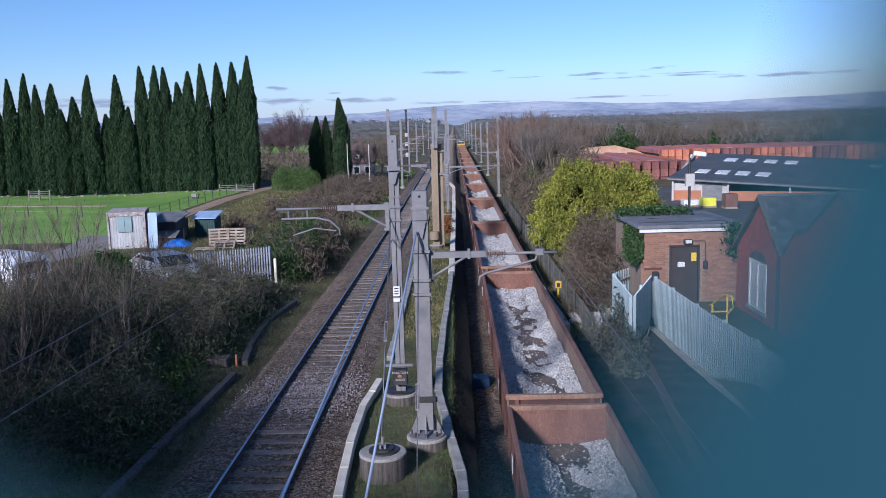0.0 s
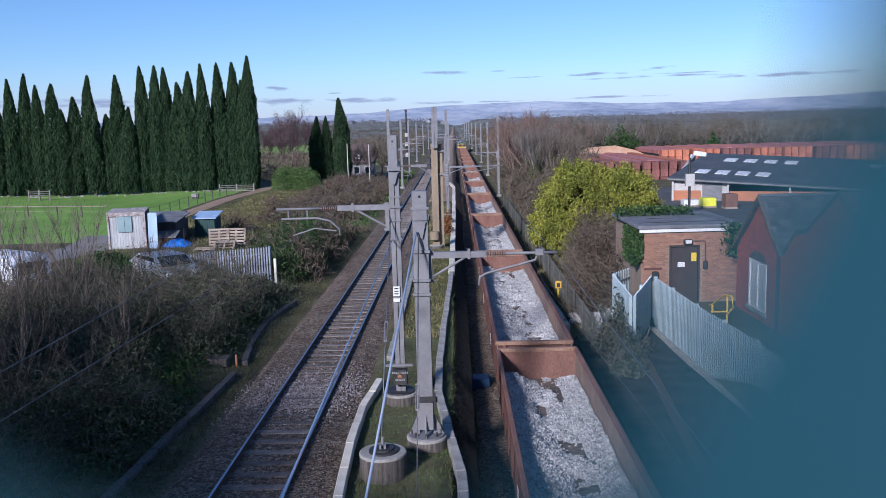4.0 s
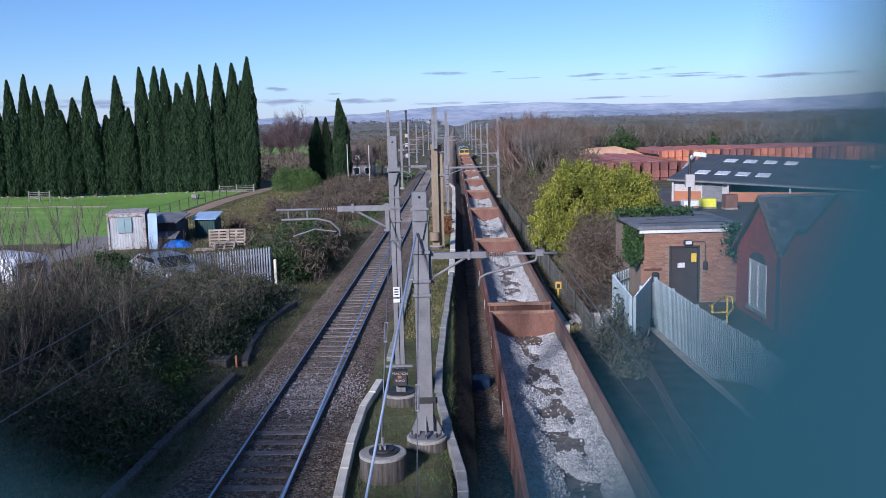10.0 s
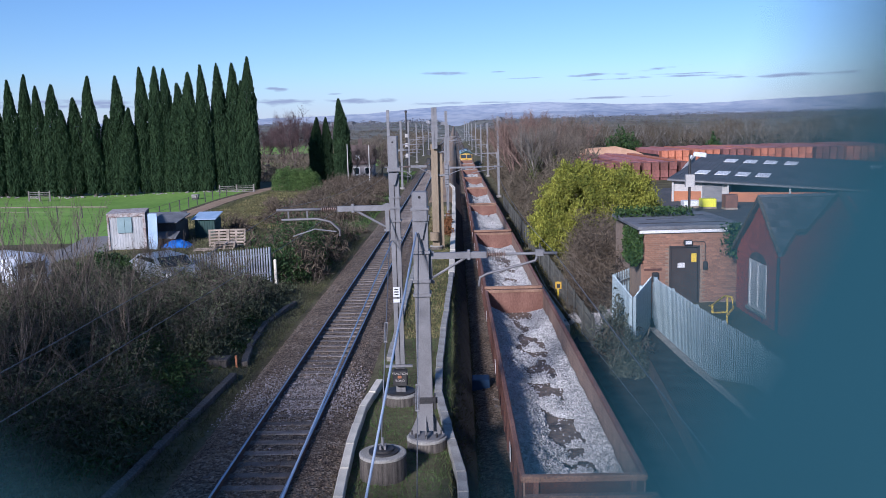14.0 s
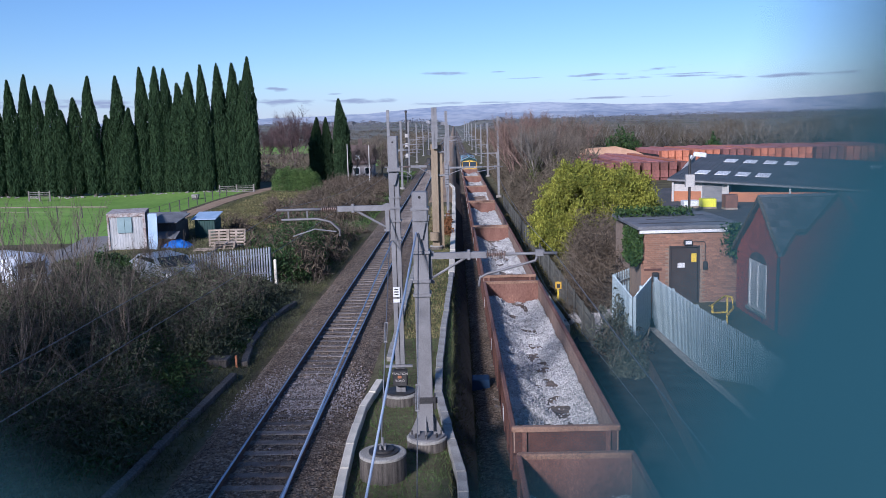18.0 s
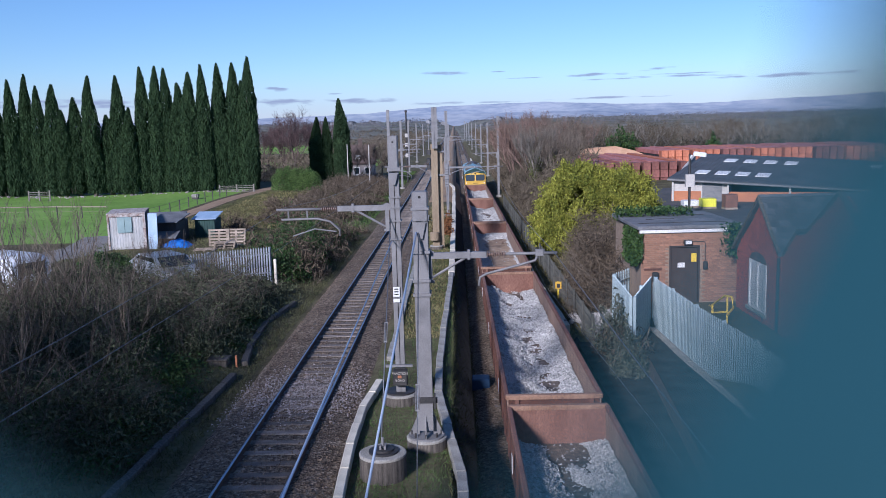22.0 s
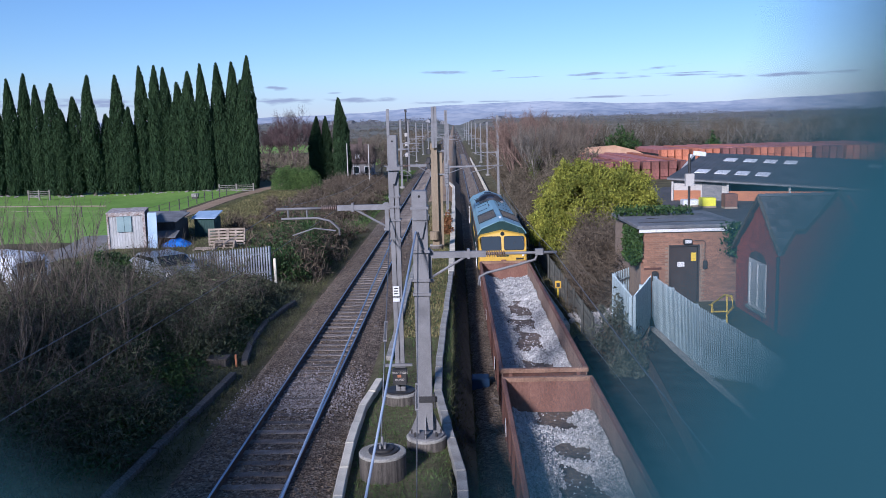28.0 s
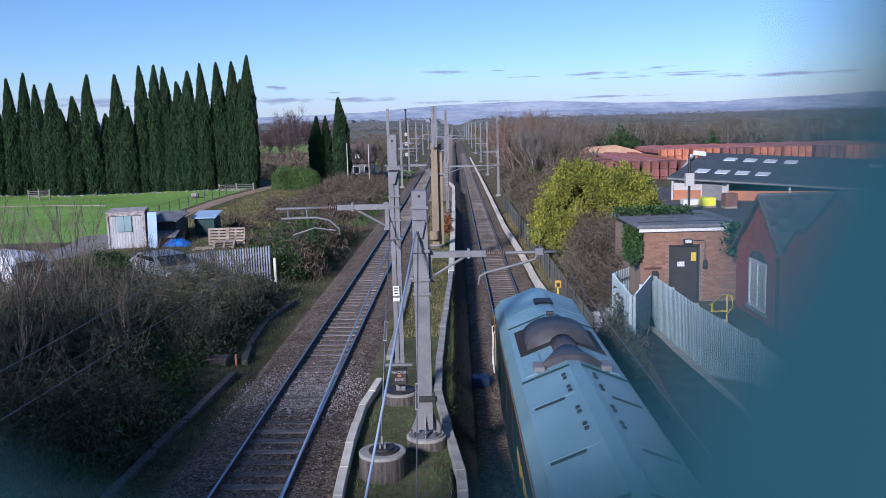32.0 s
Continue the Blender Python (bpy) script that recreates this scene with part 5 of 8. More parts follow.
# ---------------- vegetation ----------------
def make_cypress(seed, h):
    """A narrow dark conifer: a dense column of upright sprays that draws in only near its feathery tip."""
    rng = np.random.default_rng(seed)
    t = thing("cypress", pose(0, 0, 0), "tall narrow dark green cypress in a row behind the meadow", "tree", "cypress row")
    part("trunk", Geo().tube([(0, 0, -0.3), (0, 0, h * 0.5), (0.05, 0, h * 0.96)], [0.28, 0.16, 0.03], 8), BARK, t)
    lobes = [(0.0, 0.0, h, 1.0)]
    for _ in range(rng.integers(2, 5)):
        a = rng.uniform(0, 6.28)
        lobes.append((0.55 * math.cos(a), 0.55 * math.sin(a), h * rng.uniform(0.5, 0.8), rng.uniform(0.55, 0.75)))
    pts = []
    for lx, ly, lh, wd in lobes:
        n = int(12500 * wd)
        u = rng.random(n) ** 0.9
        prof = wd * 1.02 * np.minimum(1, (1 - u) * 2.3) ** 0.72 * np.minimum(1, 0.72 + u * 1.6) + 0.02
        a = rng.uniform(0, 2 * np.pi, n)
        lump = 1 + 0.10 * np.sin(a * 3 + u * 13 + seed) + 0.08 * np.sin(a * 5 - u * 29) + 0.06 * np.sin(a * 9 + u * 60 + seed)
        r = prof * lump * np.sqrt(rng.uniform(0.55, 1.06, n))
        bend = 0.10 * np.sin(u * 4 + seed) + 0.22 * np.maximum(0, u - 0.85) * 6 * math.sin(seed * 2.1)
        pts.append(np.stack([lx * (1 - 0.5 * u) + bend + r * np.cos(a), ly * (1 - 0.5 * u) + r * np.sin(a), 0.25 + u * lh * 0.985], 1))
    part("crown", leaf_mesh("crown", np.concatenate(pts), 0.088, CYPRESS, rng, up=2.4, long=2.2), None, t, "dense dark sprays")
    return t


def build_cypresses():
    rnd = random.Random(7)
    kinds = [make_cypress(s, 14.0) for s in (1, 2, 3, 4)]
    # places along the row and the height of each in metres
    row = [(-54.3, 12.2), (-52.54, 11.8), (-50.7, 13.1), (-49.35, 13.7), (-47.9, 12.4), (-46.1, 12.5), (-43.8, 11.0), (-44.9, 9.6), (-41.67, 13.3), (-40.2, 9.0), (-38.8, 13.3), (-37.4, 9.7), (-35.97, 14.2), (-34.36, 14.2), (-33.3, 14.0),
           (-31.5, 12.3), (-32.3, 10.2), (-30.3, 13.4), (-28.7, 14.2), (-27.1, 14.3), (-25.5, 14.4), (-23.75, 15.0), (-24.6, 12.4), (-56.5, 12.5)]
    for i, (x, h) in enumerate(row):
        y = 97.5 + rnd.uniform(-0.9, 0.9)
        k = kinds[i % 4]
        m = Matrix.LocRotScale((x, y, 1.8), Euler((0, 0, rnd.uniform(0, 6.2))), (0.82 + rnd.uniform(0, 0.22),) * 2 + (h / 14.0,))
        if i < 4:
            k.matrix_basis = m
        else:
            c = copy_thing(k, pose(0, 0, 0))
            c.matrix_basis = m
    for x, y, h, w in ((-18.35, 111, 8.5, 0.85), (-17.05, 111.5, 8.5, 0.72), (-14.95, 110.5, 10.75, 1.0)):
        c = copy_thing(kinds[i % 4], pose(0, 0, 0))
        c.matrix_basis = Matrix.LocRotScale((x, y, 1.6), Euler((0, 0, x)), (w, w, h / 14.0))
        tagged(c, "dark cypress standing alone beside the garden hedge", "tree", "garden cypresses")


def bare_tree(name, x, y, h, seed, mat, depth=4, label="bare winter tree with fine twigs", spread=0.62, z=None, lean=(0, 0), group="bare trees", stout=1.0):
    rnd = random.Random(seed)
    t = thing(name, pose(x, y, ground_z(x, y) if z is None else z, 0, 0, rnd.uniform(0, 360)), label, "tree", group)
    segs = []
    limbs = rnd.randint(3, 5)
    base = h * 0.28
    part("trunk", Geo().tube([(0, 0, -0.2), (0, 0, base * 0.6), (0.03, 0.02, base)], [h * 0.026 * stout, h * 0.021 * stout, h * 0.017 * stout], 7), BARK, t)
    for i in range(limbs):
        a = i * 6.28 / limbs + rnd.uniform(-0.4, 0.4)
        branches(rnd, (0.02, 0.02, base * rnd.uniform(0.6, 1.0)), (math.cos(a) * 0.55 + lean[0], math.sin(a) * 0.55 + lean[1], 1), h * 0.42, h * 0.010 * stout, depth - 1, segs, spread)
    part("crown", twig_mesh("crown", segs, mat), None, t, "bare branching crown")
    return t


def bush_points(rng, n, c, r, shell=0.55, lump=0.25):
    """Points in a lumpy rounded mound."""
    d = rng.normal(size=(n, 3))
    d /= np.linalg.norm(d, axis=1)[:, None]
    d[:, 2] = np.abs(d[:, 2])
    l = 1 + lump * (np.sin(d[:, 0] * 5 + c[0]) * np.sin(d[:, 1] * 6 + c[1]) + 0.7 * np.sin(d[:, 2] * 9 + d[:, 0] * 8 + c[0] * 3))
    return np.array(c) + d * np.array(r) * (l * rng.uniform(shell, 1.0, n))[:, None]


def build_bushes():
    rng = np.random.default_rng(12)
    # golden evergreen by the yard
    b = thing("evergreen_bush", pose(0, 0, 0), "large rounded golden-green evergreen bush beside the line", "bush")
    # clumps of leaves over a broad dome
    n = 900
    d = rng.normal(size=(n, 3))
    d[:, 2] = np.abs(d[:, 2]) * 0.9
    d /= (np.abs(d) ** 2.7).sum(1)[:, None] ** (1 / 2.7)
    bulge = 1 + 0.07 * np.sin(d[:, 0] * 6 + 1) * np.sin(d[:, 2] * 5) + 0.05 * np.sin(d[:, 1] * 11 + d[:, 0] * 8)
    heart = np.array((8.6, 52, 1.0)) + d * np.array((3.75, 3.2, 4.8)) * (bulge * rng.uniform(0.8, 1.02, n))[:, None]
    heart[:, 2] -= 0.1 * np.maximum(0, heart[:, 0] - 9.2) ** 1.9
    pts = np.repeat(heart, 150, 0) + rng.normal(size=(n * 150, 3)) * np.repeat(rng.uniform(0.12, 0.22, n), 150)[:, None]
    part("foliage", leaf_mesh("foliage", pts, 0.06, LAUREL, rng, 0.9, 1.3), None, b)
    low = bush_points(rng, 9000, (12.0, 50.5, 1.8), (2.0, 1.6, 1.5), 0.5, 0.2)
    part("undergrowth", leaf_mesh("undergrowth", low, 0.08, HEDGE, rng, 0.4), None, b, "darker green leaves at its foot")
    part("trunk", Geo().tube([(8.4, 52, 0.3), (8.4, 52, 3.5)], [0.2, 0.1], 7), BARK, b)
    # clipped hedge before the garden cypresses
    hd = thing("garden_hedge", pose(0, 0, 0), "clipped dark green garden hedge", "hedge")
    pts = np.concatenate([bush_points(rng, 9000, (x, 96.5, 1.7), (1.6, 1.4, z), 0.75, 0.1) for x, z in ((-19.75, 2.75), (-18.2, 2.65), (-16.8, 2.5))])
    part("foliage", leaf_mesh("foliage", pts, 0.06, HEDGE, rng, 0.4), None, hd)
    # brambles and bare scrub on the left bank
    leaves, segs = [], []
    rnd = random.Random(9)
    for _ in range(230):
        y = 13 + 26 * rnd.random() ** 0.9
        x = -8.6 - (9.5 if y < 36 else 4) * rnd.random() ** 1.1
        r = rnd.uniform(0.7, 1.5)
        z = ground_z(x, y) - 0.1
        hh = rnd.uniform(0.8, 1.7) * (0.8 if x > -9.5 else 1.0) * (0.4 if y > 35.5 else 1.0)
        leaves.append(bush_points(rng, 1100, (x, y, z), (r, r, hh), 0.5, 0.3))
        for _ in range(16):
            a = rnd.uniform(0, 6.28)
            p = Vector((x + rnd.uniform(-r, r) * 0.6, y + rnd.uniform(-r, r) * 0.6, z))
            d = Vector((math.cos(a) * 0.5, math.sin(a) * 0.5, 1.2)).normalized()
            q = p + d * hh * rnd.uniform(0.8, 1.3)
            w = q + (d + Vector((math.cos(a), math.sin(a), -0.6)) * 0.9).normalized() * hh * 0.7
            segs += [(p, q, 0.008, 0.006), (q, w, 0.006, 0.002)]
    for x, y, hh in ((-15.2, 36.4, 1.3), (-14.2, 36.2, 1.5), (-13.2, 36.5, 1.35), (-12.2, 36.3, 1.5), (-11.2, 36.6, 1.3), (-16.4, 36.0, 1.2)):
        leaves.append(bush_points(rng, 900, (x, y, ground_z(x, y) - 0.1), (0.9, 0.7, hh), 0.5, 0.3))
    tagged(new("bramble_thicket", leaf_mesh("bramble_thicket", np.concatenate(leaves), 0.048, BRAMBLE, rng, 0.3, 1.4, 0.4)), "tangled winter brambles covering the railway bank", "brambles", "", "stuff")
    tagged(new("bramble_canes", twig_mesh("bramble_canes", segs, CANE)), "arching bare bramble canes on the bank", "brambles", "", "stuff")
    cover = []
    for _ in range(95):
        y = 13 + 20 * rnd.random()
        x = -8.1 - 3.5 * rnd.random()
        r = rnd.uniform(0.4, 0.9)
        cover.append(bush_points(rng, 420, (x, y, ground_z(x, y) - 0.1), (r, r, rnd.uniform(0.25, 0.7)), 0.6, 0.3))
    tagged(new("ivy_ground_cover", leaf_mesh("ivy_ground_cover", np.concatenate(cover), 0.05, IVY, rng, 0.3)), "dark ivy and bramble leaves covering the bank foot", "ivy", "", "stuff")
    ev = thing("evergreen_shrub", pose(-16.4, 39.0, 1.6), "dark green evergreen shrub beside the lane", "bush")
    part("foliage", leaf_mesh("foliage", bush_points(rng, 15000, (0, 0, 0), (1.9, 1.3, 1.35), 0.6, 0.2), 0.07, IVY, rng, 0.3), None, ev)
    # leggy saplings
    for i in range(17):
        y = 17 + 17 * rnd.random()
        x = -9.5 - 7.0 * rnd.random()
        bare_tree("sapling", x, y, rnd.uniform(2.0, 3.6), 40 + i, TWIG if i % 2 else CANE, 3, "leggy bare sapling in the bank scrub", 0.35, group="bank saplings", stout=0.5)
    for i in range(6):
        bare_tree("sapling", -12.5 - 6.5 * rnd.random(), 25 + 10 * rnd.random(), rnd.uniform(3.4, 4.6), 80 + i, TWIG, 3, "tall thin bare sapling on the bank", 0.3, group="bank saplings", stout=0.4)
    for i in range(4):
        y = 25 + 8 * rnd.random()
        bare_tree("sapling", -y * rnd.uniform(0.455, 0.54), y, rnd.uniform(4.0, 5.4), 150 + i, TWIG, 3, "tall thin reddish sapling on the bank", 0.26, group="bank saplings", stout=0.4)
    for i in range(14):
        bare_tree("sapling", -9.2 - 5.5 * rnd.random(), 36.2 + 2.6 * rnd.random(), rnd.uniform(1.6, 2.5), 120 + i, CANE, 3, "leggy bare sapling before the lane fence", 0.4, group="bank saplings", stout=0.5)
    # scrub further along the left line
    leaves, segs = [], []
    for _ in range(150):
        y = 42 + 75 * rnd.random()
        x = -7.6 - (3.2 if y < 60 else 6.5) * rnd.random() - max(0, (y - 60) * 0.02)
        r = rnd.uniform(0.8, 1.7)
        z = ground_z(x, y) - 0.1
        leaves.append(bush_points(rng, 420, (x, y, z), (r, r, rnd.uniform(0.6, 1.3) * (1.8 if y < 60 else 1.0)), 0.45, 0.3))
        for _ in range(12):
            a = rnd.uniform(0, 6.28)
            p = Vector((x + rnd.uniform(-r, r) * 0.6, y + rnd.uniform(-r, r) * 0.6, z))
            q = p + Vector((math.cos(a) * 0.5, math.sin(a) * 0.5, 1.3)).normalized() * rnd.uniform(0.7, 1.6)
            segs.append((p, q, 0.012, 0.004))
    for _ in range(26):
        x, y = rnd.uniform(-17.5, -10.5), rnd.uniform(53, 84)
        r = rnd.uniform(0.6, 1.3)
        leaves.append(bush_points(rng, 420, (x, y, ground_z(x, y) - 0.1), (r, r, rnd.uniform(0.5, 1.1)), 0.45, 0.3))
    tagged(new("lineside_scrub", leaf_mesh("lineside_scrub", np.concatenate(leaves), 0.085, DRYSCRUB, rng, 0.5, 2.2, 0.25)), "grey-brown winter scrub along the line", "scrub", "", "stuff")
    tagged(new("scrub_stems", twig_mesh("scrub_stems", segs, TWIG)), "bare scrub stems along the line", "scrub", "", "stuff")
    # dark leaves added here give the shaded scrub its darkness by colour
    dark = []
    for _ in range(85):
        y = rnd.uniform(40.5, 56)
        x = -7.9 - 2.6 * rnd.random()
        r = rnd.uniform(0.6, 1.1)
        dark.append(bush_points(rng, 420, (x, y, ground_z(x, y) - 0.1), (r, r, rnd.uniform(1.2, 2.2)), 0.5, 0.3))
    tagged(new("shade_brambles", leaf_mesh("shade_brambles", np.concatenate(dark), 0.06, IVY, rng, 0.3)), "dark evergreen brambles added for the shade beside the empty line", "brambles", "", "stuff")
    # right side scrub between track and hut
    leaves, segs, ivy = [], [], []
    for _ in range(130):
        y = 35.2 + 57 * rnd.random() ** 1.3
        x = 5.3 + 2.0 * rnd.random() + (1.2 if y > 40 else 0)
        r = rnd.uniform(0.6, 1.2)
        z = max(0.2, ground_z(x, y)) - 0.1
        hh = rnd.uniform(1.2, 2.6)
        leaves.append(bush_points(rng, 260, (x, y, z), (r, r, hh), 0.4, 0.3))
        for _ in range(26):
            a = rnd.uniform(0, 6.28)
            p = Vector((x + rnd.uniform(-r, r) * 0.6, y + rnd.uniform(-r, r) * 0.6, z))
            p.z += hh * 0.5 * rnd.random()
            q = p + Vector((math.cos(a), math.sin(a), rnd.uniform(0.2, 1.2))).normalized() * hh * rnd.uniform(0.3, 0.7)
            segs.append((p, q, 0.012, 0.004))
    for x, y, r, hh, n in [(5.7 + 0.8 * rnd.random(), 35.2 + 6.5 * rnd.random(), 0.9, 2.6 + 1.1 * rnd.random(), 800) for _ in range(22)] + [(6.3 + 0.3 * rnd.random(), 33.2 + 1.8 * rnd.random(), 0.6, 2.2 + 1.2 * rnd.random(), 500) for _ in range(7)] + [(5.3, 28.4, 0.6, 1.7, 260), (5.9, 27.1, 0.7, 1.5, 260), (5.2, 29.8, 0.6, 0.9, 260)]:
        leaves.append(bush_points(rng, n, (x, y, 0.3), (r, r, hh), 0.4, 0.3))
        for _ in range(34):
            a = rnd.uniform(0, 6.28)
            p = Vector((x + rnd.uniform(-r, r) * 0.6, y + rnd.uniform(-r, r) * 0.6, 0.3))
            p.z += hh * 0.6 * rnd.random()
            segs.append((p, p + Vector((math.cos(a), math.sin(a), rnd.uniform(-0.1, 1.1))).normalized() * hh * rnd.uniform(0.25, 0.5), 0.01, 0.003))
    tagged(new("dry_scrub", leaf_mesh("dry_scrub", np.concatenate(leaves), 0.07, DRYSCRUB, rng, 0.3, 2.0, 0.25)), "brown leafless scrub behind the lineside fence", "scrub", "", "stuff")
    tagged(new("scrub_stems", twig_mesh("scrub_stems", segs, CANE)), "dark bare scrub stems behind the fence", "scrub", "", "stuff")
    sh = thing("ragged_shrub", pose(5.45, 28.7, 0.2), "ragged grey-green shrub by the fence corner", "bush")
    part("foliage", leaf_mesh("foliage", bush_points(rng, 4200, (0, 0, 0.4), (0.8, 0.95, 1.75), 0.3, 0.35), 0.06, SHRUB, rng, 0.3, 1.6, 0.4), None, sh)
    segs = []
    for _ in range(60):
        a = rnd.uniform(0, 6.28)
        segs.append((Vector((0, 0, 0)), Vector((math.cos(a) * 0.7, math.sin(a) * 0.7, rnd.uniform(0.8, 2.0))), 0.01, 0.003))
    part("stems", twig_mesh("stems", segs, CANE), None, sh)
    low = thing("ragged_shrub", pose(5.5, 26.95, 0.2), "dark ragged shrub against the foot of the fence", "bush")
    part("foliage", leaf_mesh("foliage", bush_points(rng, 5200, (0, 0, 0), (0.62, 0.5, 1.5), 0.4, 0.25), 0.05, SHRUB, rng, 0.3, 1.6, 0.4), None, low)
    segs = []
    for _ in range(40):
        a = rnd.uniform(0, 6.28)
        segs.append((Vector((0, 0, 0)), Vector((math.cos(a) * 0.6, math.sin(a) * 0.5, rnd.uniform(0.9, 1.8))), 0.009, 0.003))
    part("stems", twig_mesh("stems", segs, CANE), None, low)
    iv = thing("ivy", pose(0, 0, 0), "dark green ivy climbing the hut corner", "ivy")
    n = 2600
    pts = np.concatenate([np.stack([6.34 + 0.2 * rng.random(n) ** 0.6, 30.95 + 2.0 * rng.random(n) ** 2, 3.25 + 1.3 * rng.random(n)], 1), np.stack([6.5 + 0.2 * rng.random(n // 4) ** 2, 30.9 + rng.uniform(-0.1, 0.05, n // 4), 3.4 + 1.0 * rng.random(n // 4)], 1),
                          np.stack([rng.uniform(6.4, 9.5, n // 2), 34.6 + rng.uniform(-0.6, 0.6, n // 2), 4.55 + 0.5 * rng.random(n // 2)], 1),
                          np.stack([9.95 + rng.normal(0, 0.16, n // 5), 30.6 + rng.normal(0, 0.25, n // 5), 3.6 + 1.2 * rng.random(n // 5)], 1)])
    part("ivy_leaves", leaf_mesh("ivy_leaves", pts, 0.07, IVY, rng, 0.2), None, iv)
    # grass and weeds on the island and along the edges
    def tufts(name, xr, yr, n, size, mat, label, power=1.0):
        y = yr[0] + (yr[1] - yr[0]) * rng.random(n) ** power
        x = rng.uniform(*xr, n) - 0.003 * y * (xr[0] > -2.9)
        z = np.array([ground_z(a, b) for a, b in zip(x, y)]) + size * 0.5
        tagged(new(name, leaf_mesh(name, np.stack([x, y, z], 1), size, mat, rng, 1.6, 2.0, 0.16)), label, "grass", "", "stuff")
    tufts("island_grass", (-2.45, 0.45), (13, 60), 34000, 0.032, LUSH, "short damp green weeds on the island", 1.5)
    tufts("island_dry_grass", (-2.3, -0.5), (29, 80), 14000, 0.055, DRYGRASS, "dry straw-coloured grass on the island", 1.2)
    tufts("cess_grass", (-8.8, -6.6), (13, 60), 26000, 0.05, GREENGRASS, "short green grass beside the cable trough", 1.3)
    tufts("slope_weeds", (-0.25, 0.6), (14, 62), 16000, 0.06, GREENGRASS, "dark weeds on the slope below the island", 1.2)
    tufts("damp_grass", (-9.6, -7.2), (58, 150), 16000, 0.09, LUSH, "damp green grass beside the empty line", 1.0)
    tufts("right_grass", (4.5, 6.4), (33, 80), 9000, 0.08, DRYGRASS, "dry grass beside the loaded line", 1.2)
    tufts("bank_grass", (-21.5, -9), (44, 95), 45000, 0.07, ROUGHGRASS, "rough dry grass between the path and the line", 1.0)
    tufts("tan_tussocks", (-20.5, -12), (58, 92), 12000, 0.09, DRYGRASS, "pale tan tussocks among the rough grass", 1.0)
    for i, (x, y, s) in enumerate([(-0.75, 58, 1.0), (-0.75, 64, 0.9), (-1.6, 60, 0.8)]):
        bb = thing("dead_weed_clump", pose(x, y, 1.1), "russet dead weeds on the island", "weeds", "weed clumps")
        part("stems", leaf_mesh("stems", bush_points(rng, 500, (0, 0, 0), (0.4 * s, 0.9 * s, 1.2 * s), 0.2), 0.08, RUSSET, rng, 1.0), None, bb)


def build_right_trees():
    rng = np.random.default_rng(61)
    k = 0
    for x, y, h, m in [(7.2, 92, 8.8, TWIG_RED), (9.5, 96, 9.4, TWIG_RED), (11.5, 93, 8.6, TWIG), (8.2, 86, 8.2, TWIG), (13.5, 98, 8.5, TWIG_RED), (6.5, 104, 8.6, TWIG_RED), (10.4, 88, 7.5, TWIG), (7.4, 115, 8.8, TWIG_RED), (8.0, 130, 9, TWIG_RED), (7.3, 80, 8.2, TWIG_PALE), (8.9, 79, 7.4, TWIG), (10.5, 83, 8.0, TWIG), (6.6, 98, 9.5, TWIG_RED), (9.0, 103, 9.8, TWIG_RED), (12.0, 106, 9.2, TWIG_RED)]:
        t = bare_tree("bare_tree", x, y, h * 0.74, 100 + k, m, 5, "bare grey-brown winter tree beside the line", 0.58, group="lineside trees")
        if k in (3, 6, 9, 10, 11):
            part("ivy_sleeve", leaf_mesh("ivy_sleeve", bush_points(rng, 1500, (0, 0, 0.2), (0.8, 0.8, h * 0.5), 0.3, 0.35), 0.09, SHRUBGREEN, rng, 0.3), None, t, "olive ivy climbing the stem")
        k += 1
    for x, y, h in [(-25.8, 135, 8.7), (-28.9, 142, 6.4), (-24.2, 150, 7.4), (-33.5, 150, 7.2)]:
        bare_tree("bare_tree", x, y, h, 130 + k, BIRCHTWIG, 6, "reddish bare birch behind the hedge", 0.75, group="garden birches")
        k += 1
    for x, y, h in [(-14.4, 119, 4.0), (-12.4, 120, 4.6), (-11.2, 126, 5.0)]:
        bare_tree("bare_tree", x, y, h, 150 + k, TWIG, 5, "small bare tree before the garden house", 0.7, group="garden trees")
        k += 1


def build_shade_trees():
    """Unseen ivy-clad trees added on the road embankment beside the bridge, to throw shade over the near bank."""
    rng = np.random.default_rng(77)
    for k, (x, y, h) in enumerate([(-14.5, 0.6, 9.5), (-12.6, 0.9, 7.9), (-15.8, -1.9, 9.2), (-18.4, -4.9, 12.0), (-21.0, -0.4, 12.1), (-23.8, -3.4, 11.6), (-18.2, 0.6, 11.3), (-18.9, 9.5, 8.9), (-17.3, 13.5, 7.6)]):
        t = bare_tree("roadside_tree", x, y, h, 300 + k, TWIG, 4, "unseen ivy-clad tree added to shade the near bank", 0.5, group="roadside trees")
        part("ivy_crown", leaf_mesh("ivy_crown", bush_points(rng, 2600, (0, 0, 1.0), (2.7, 2.7, h - 1.2), 0.3, 0.2), 0.28, IVY, rng, 0.2), None, t, "dense ivy")


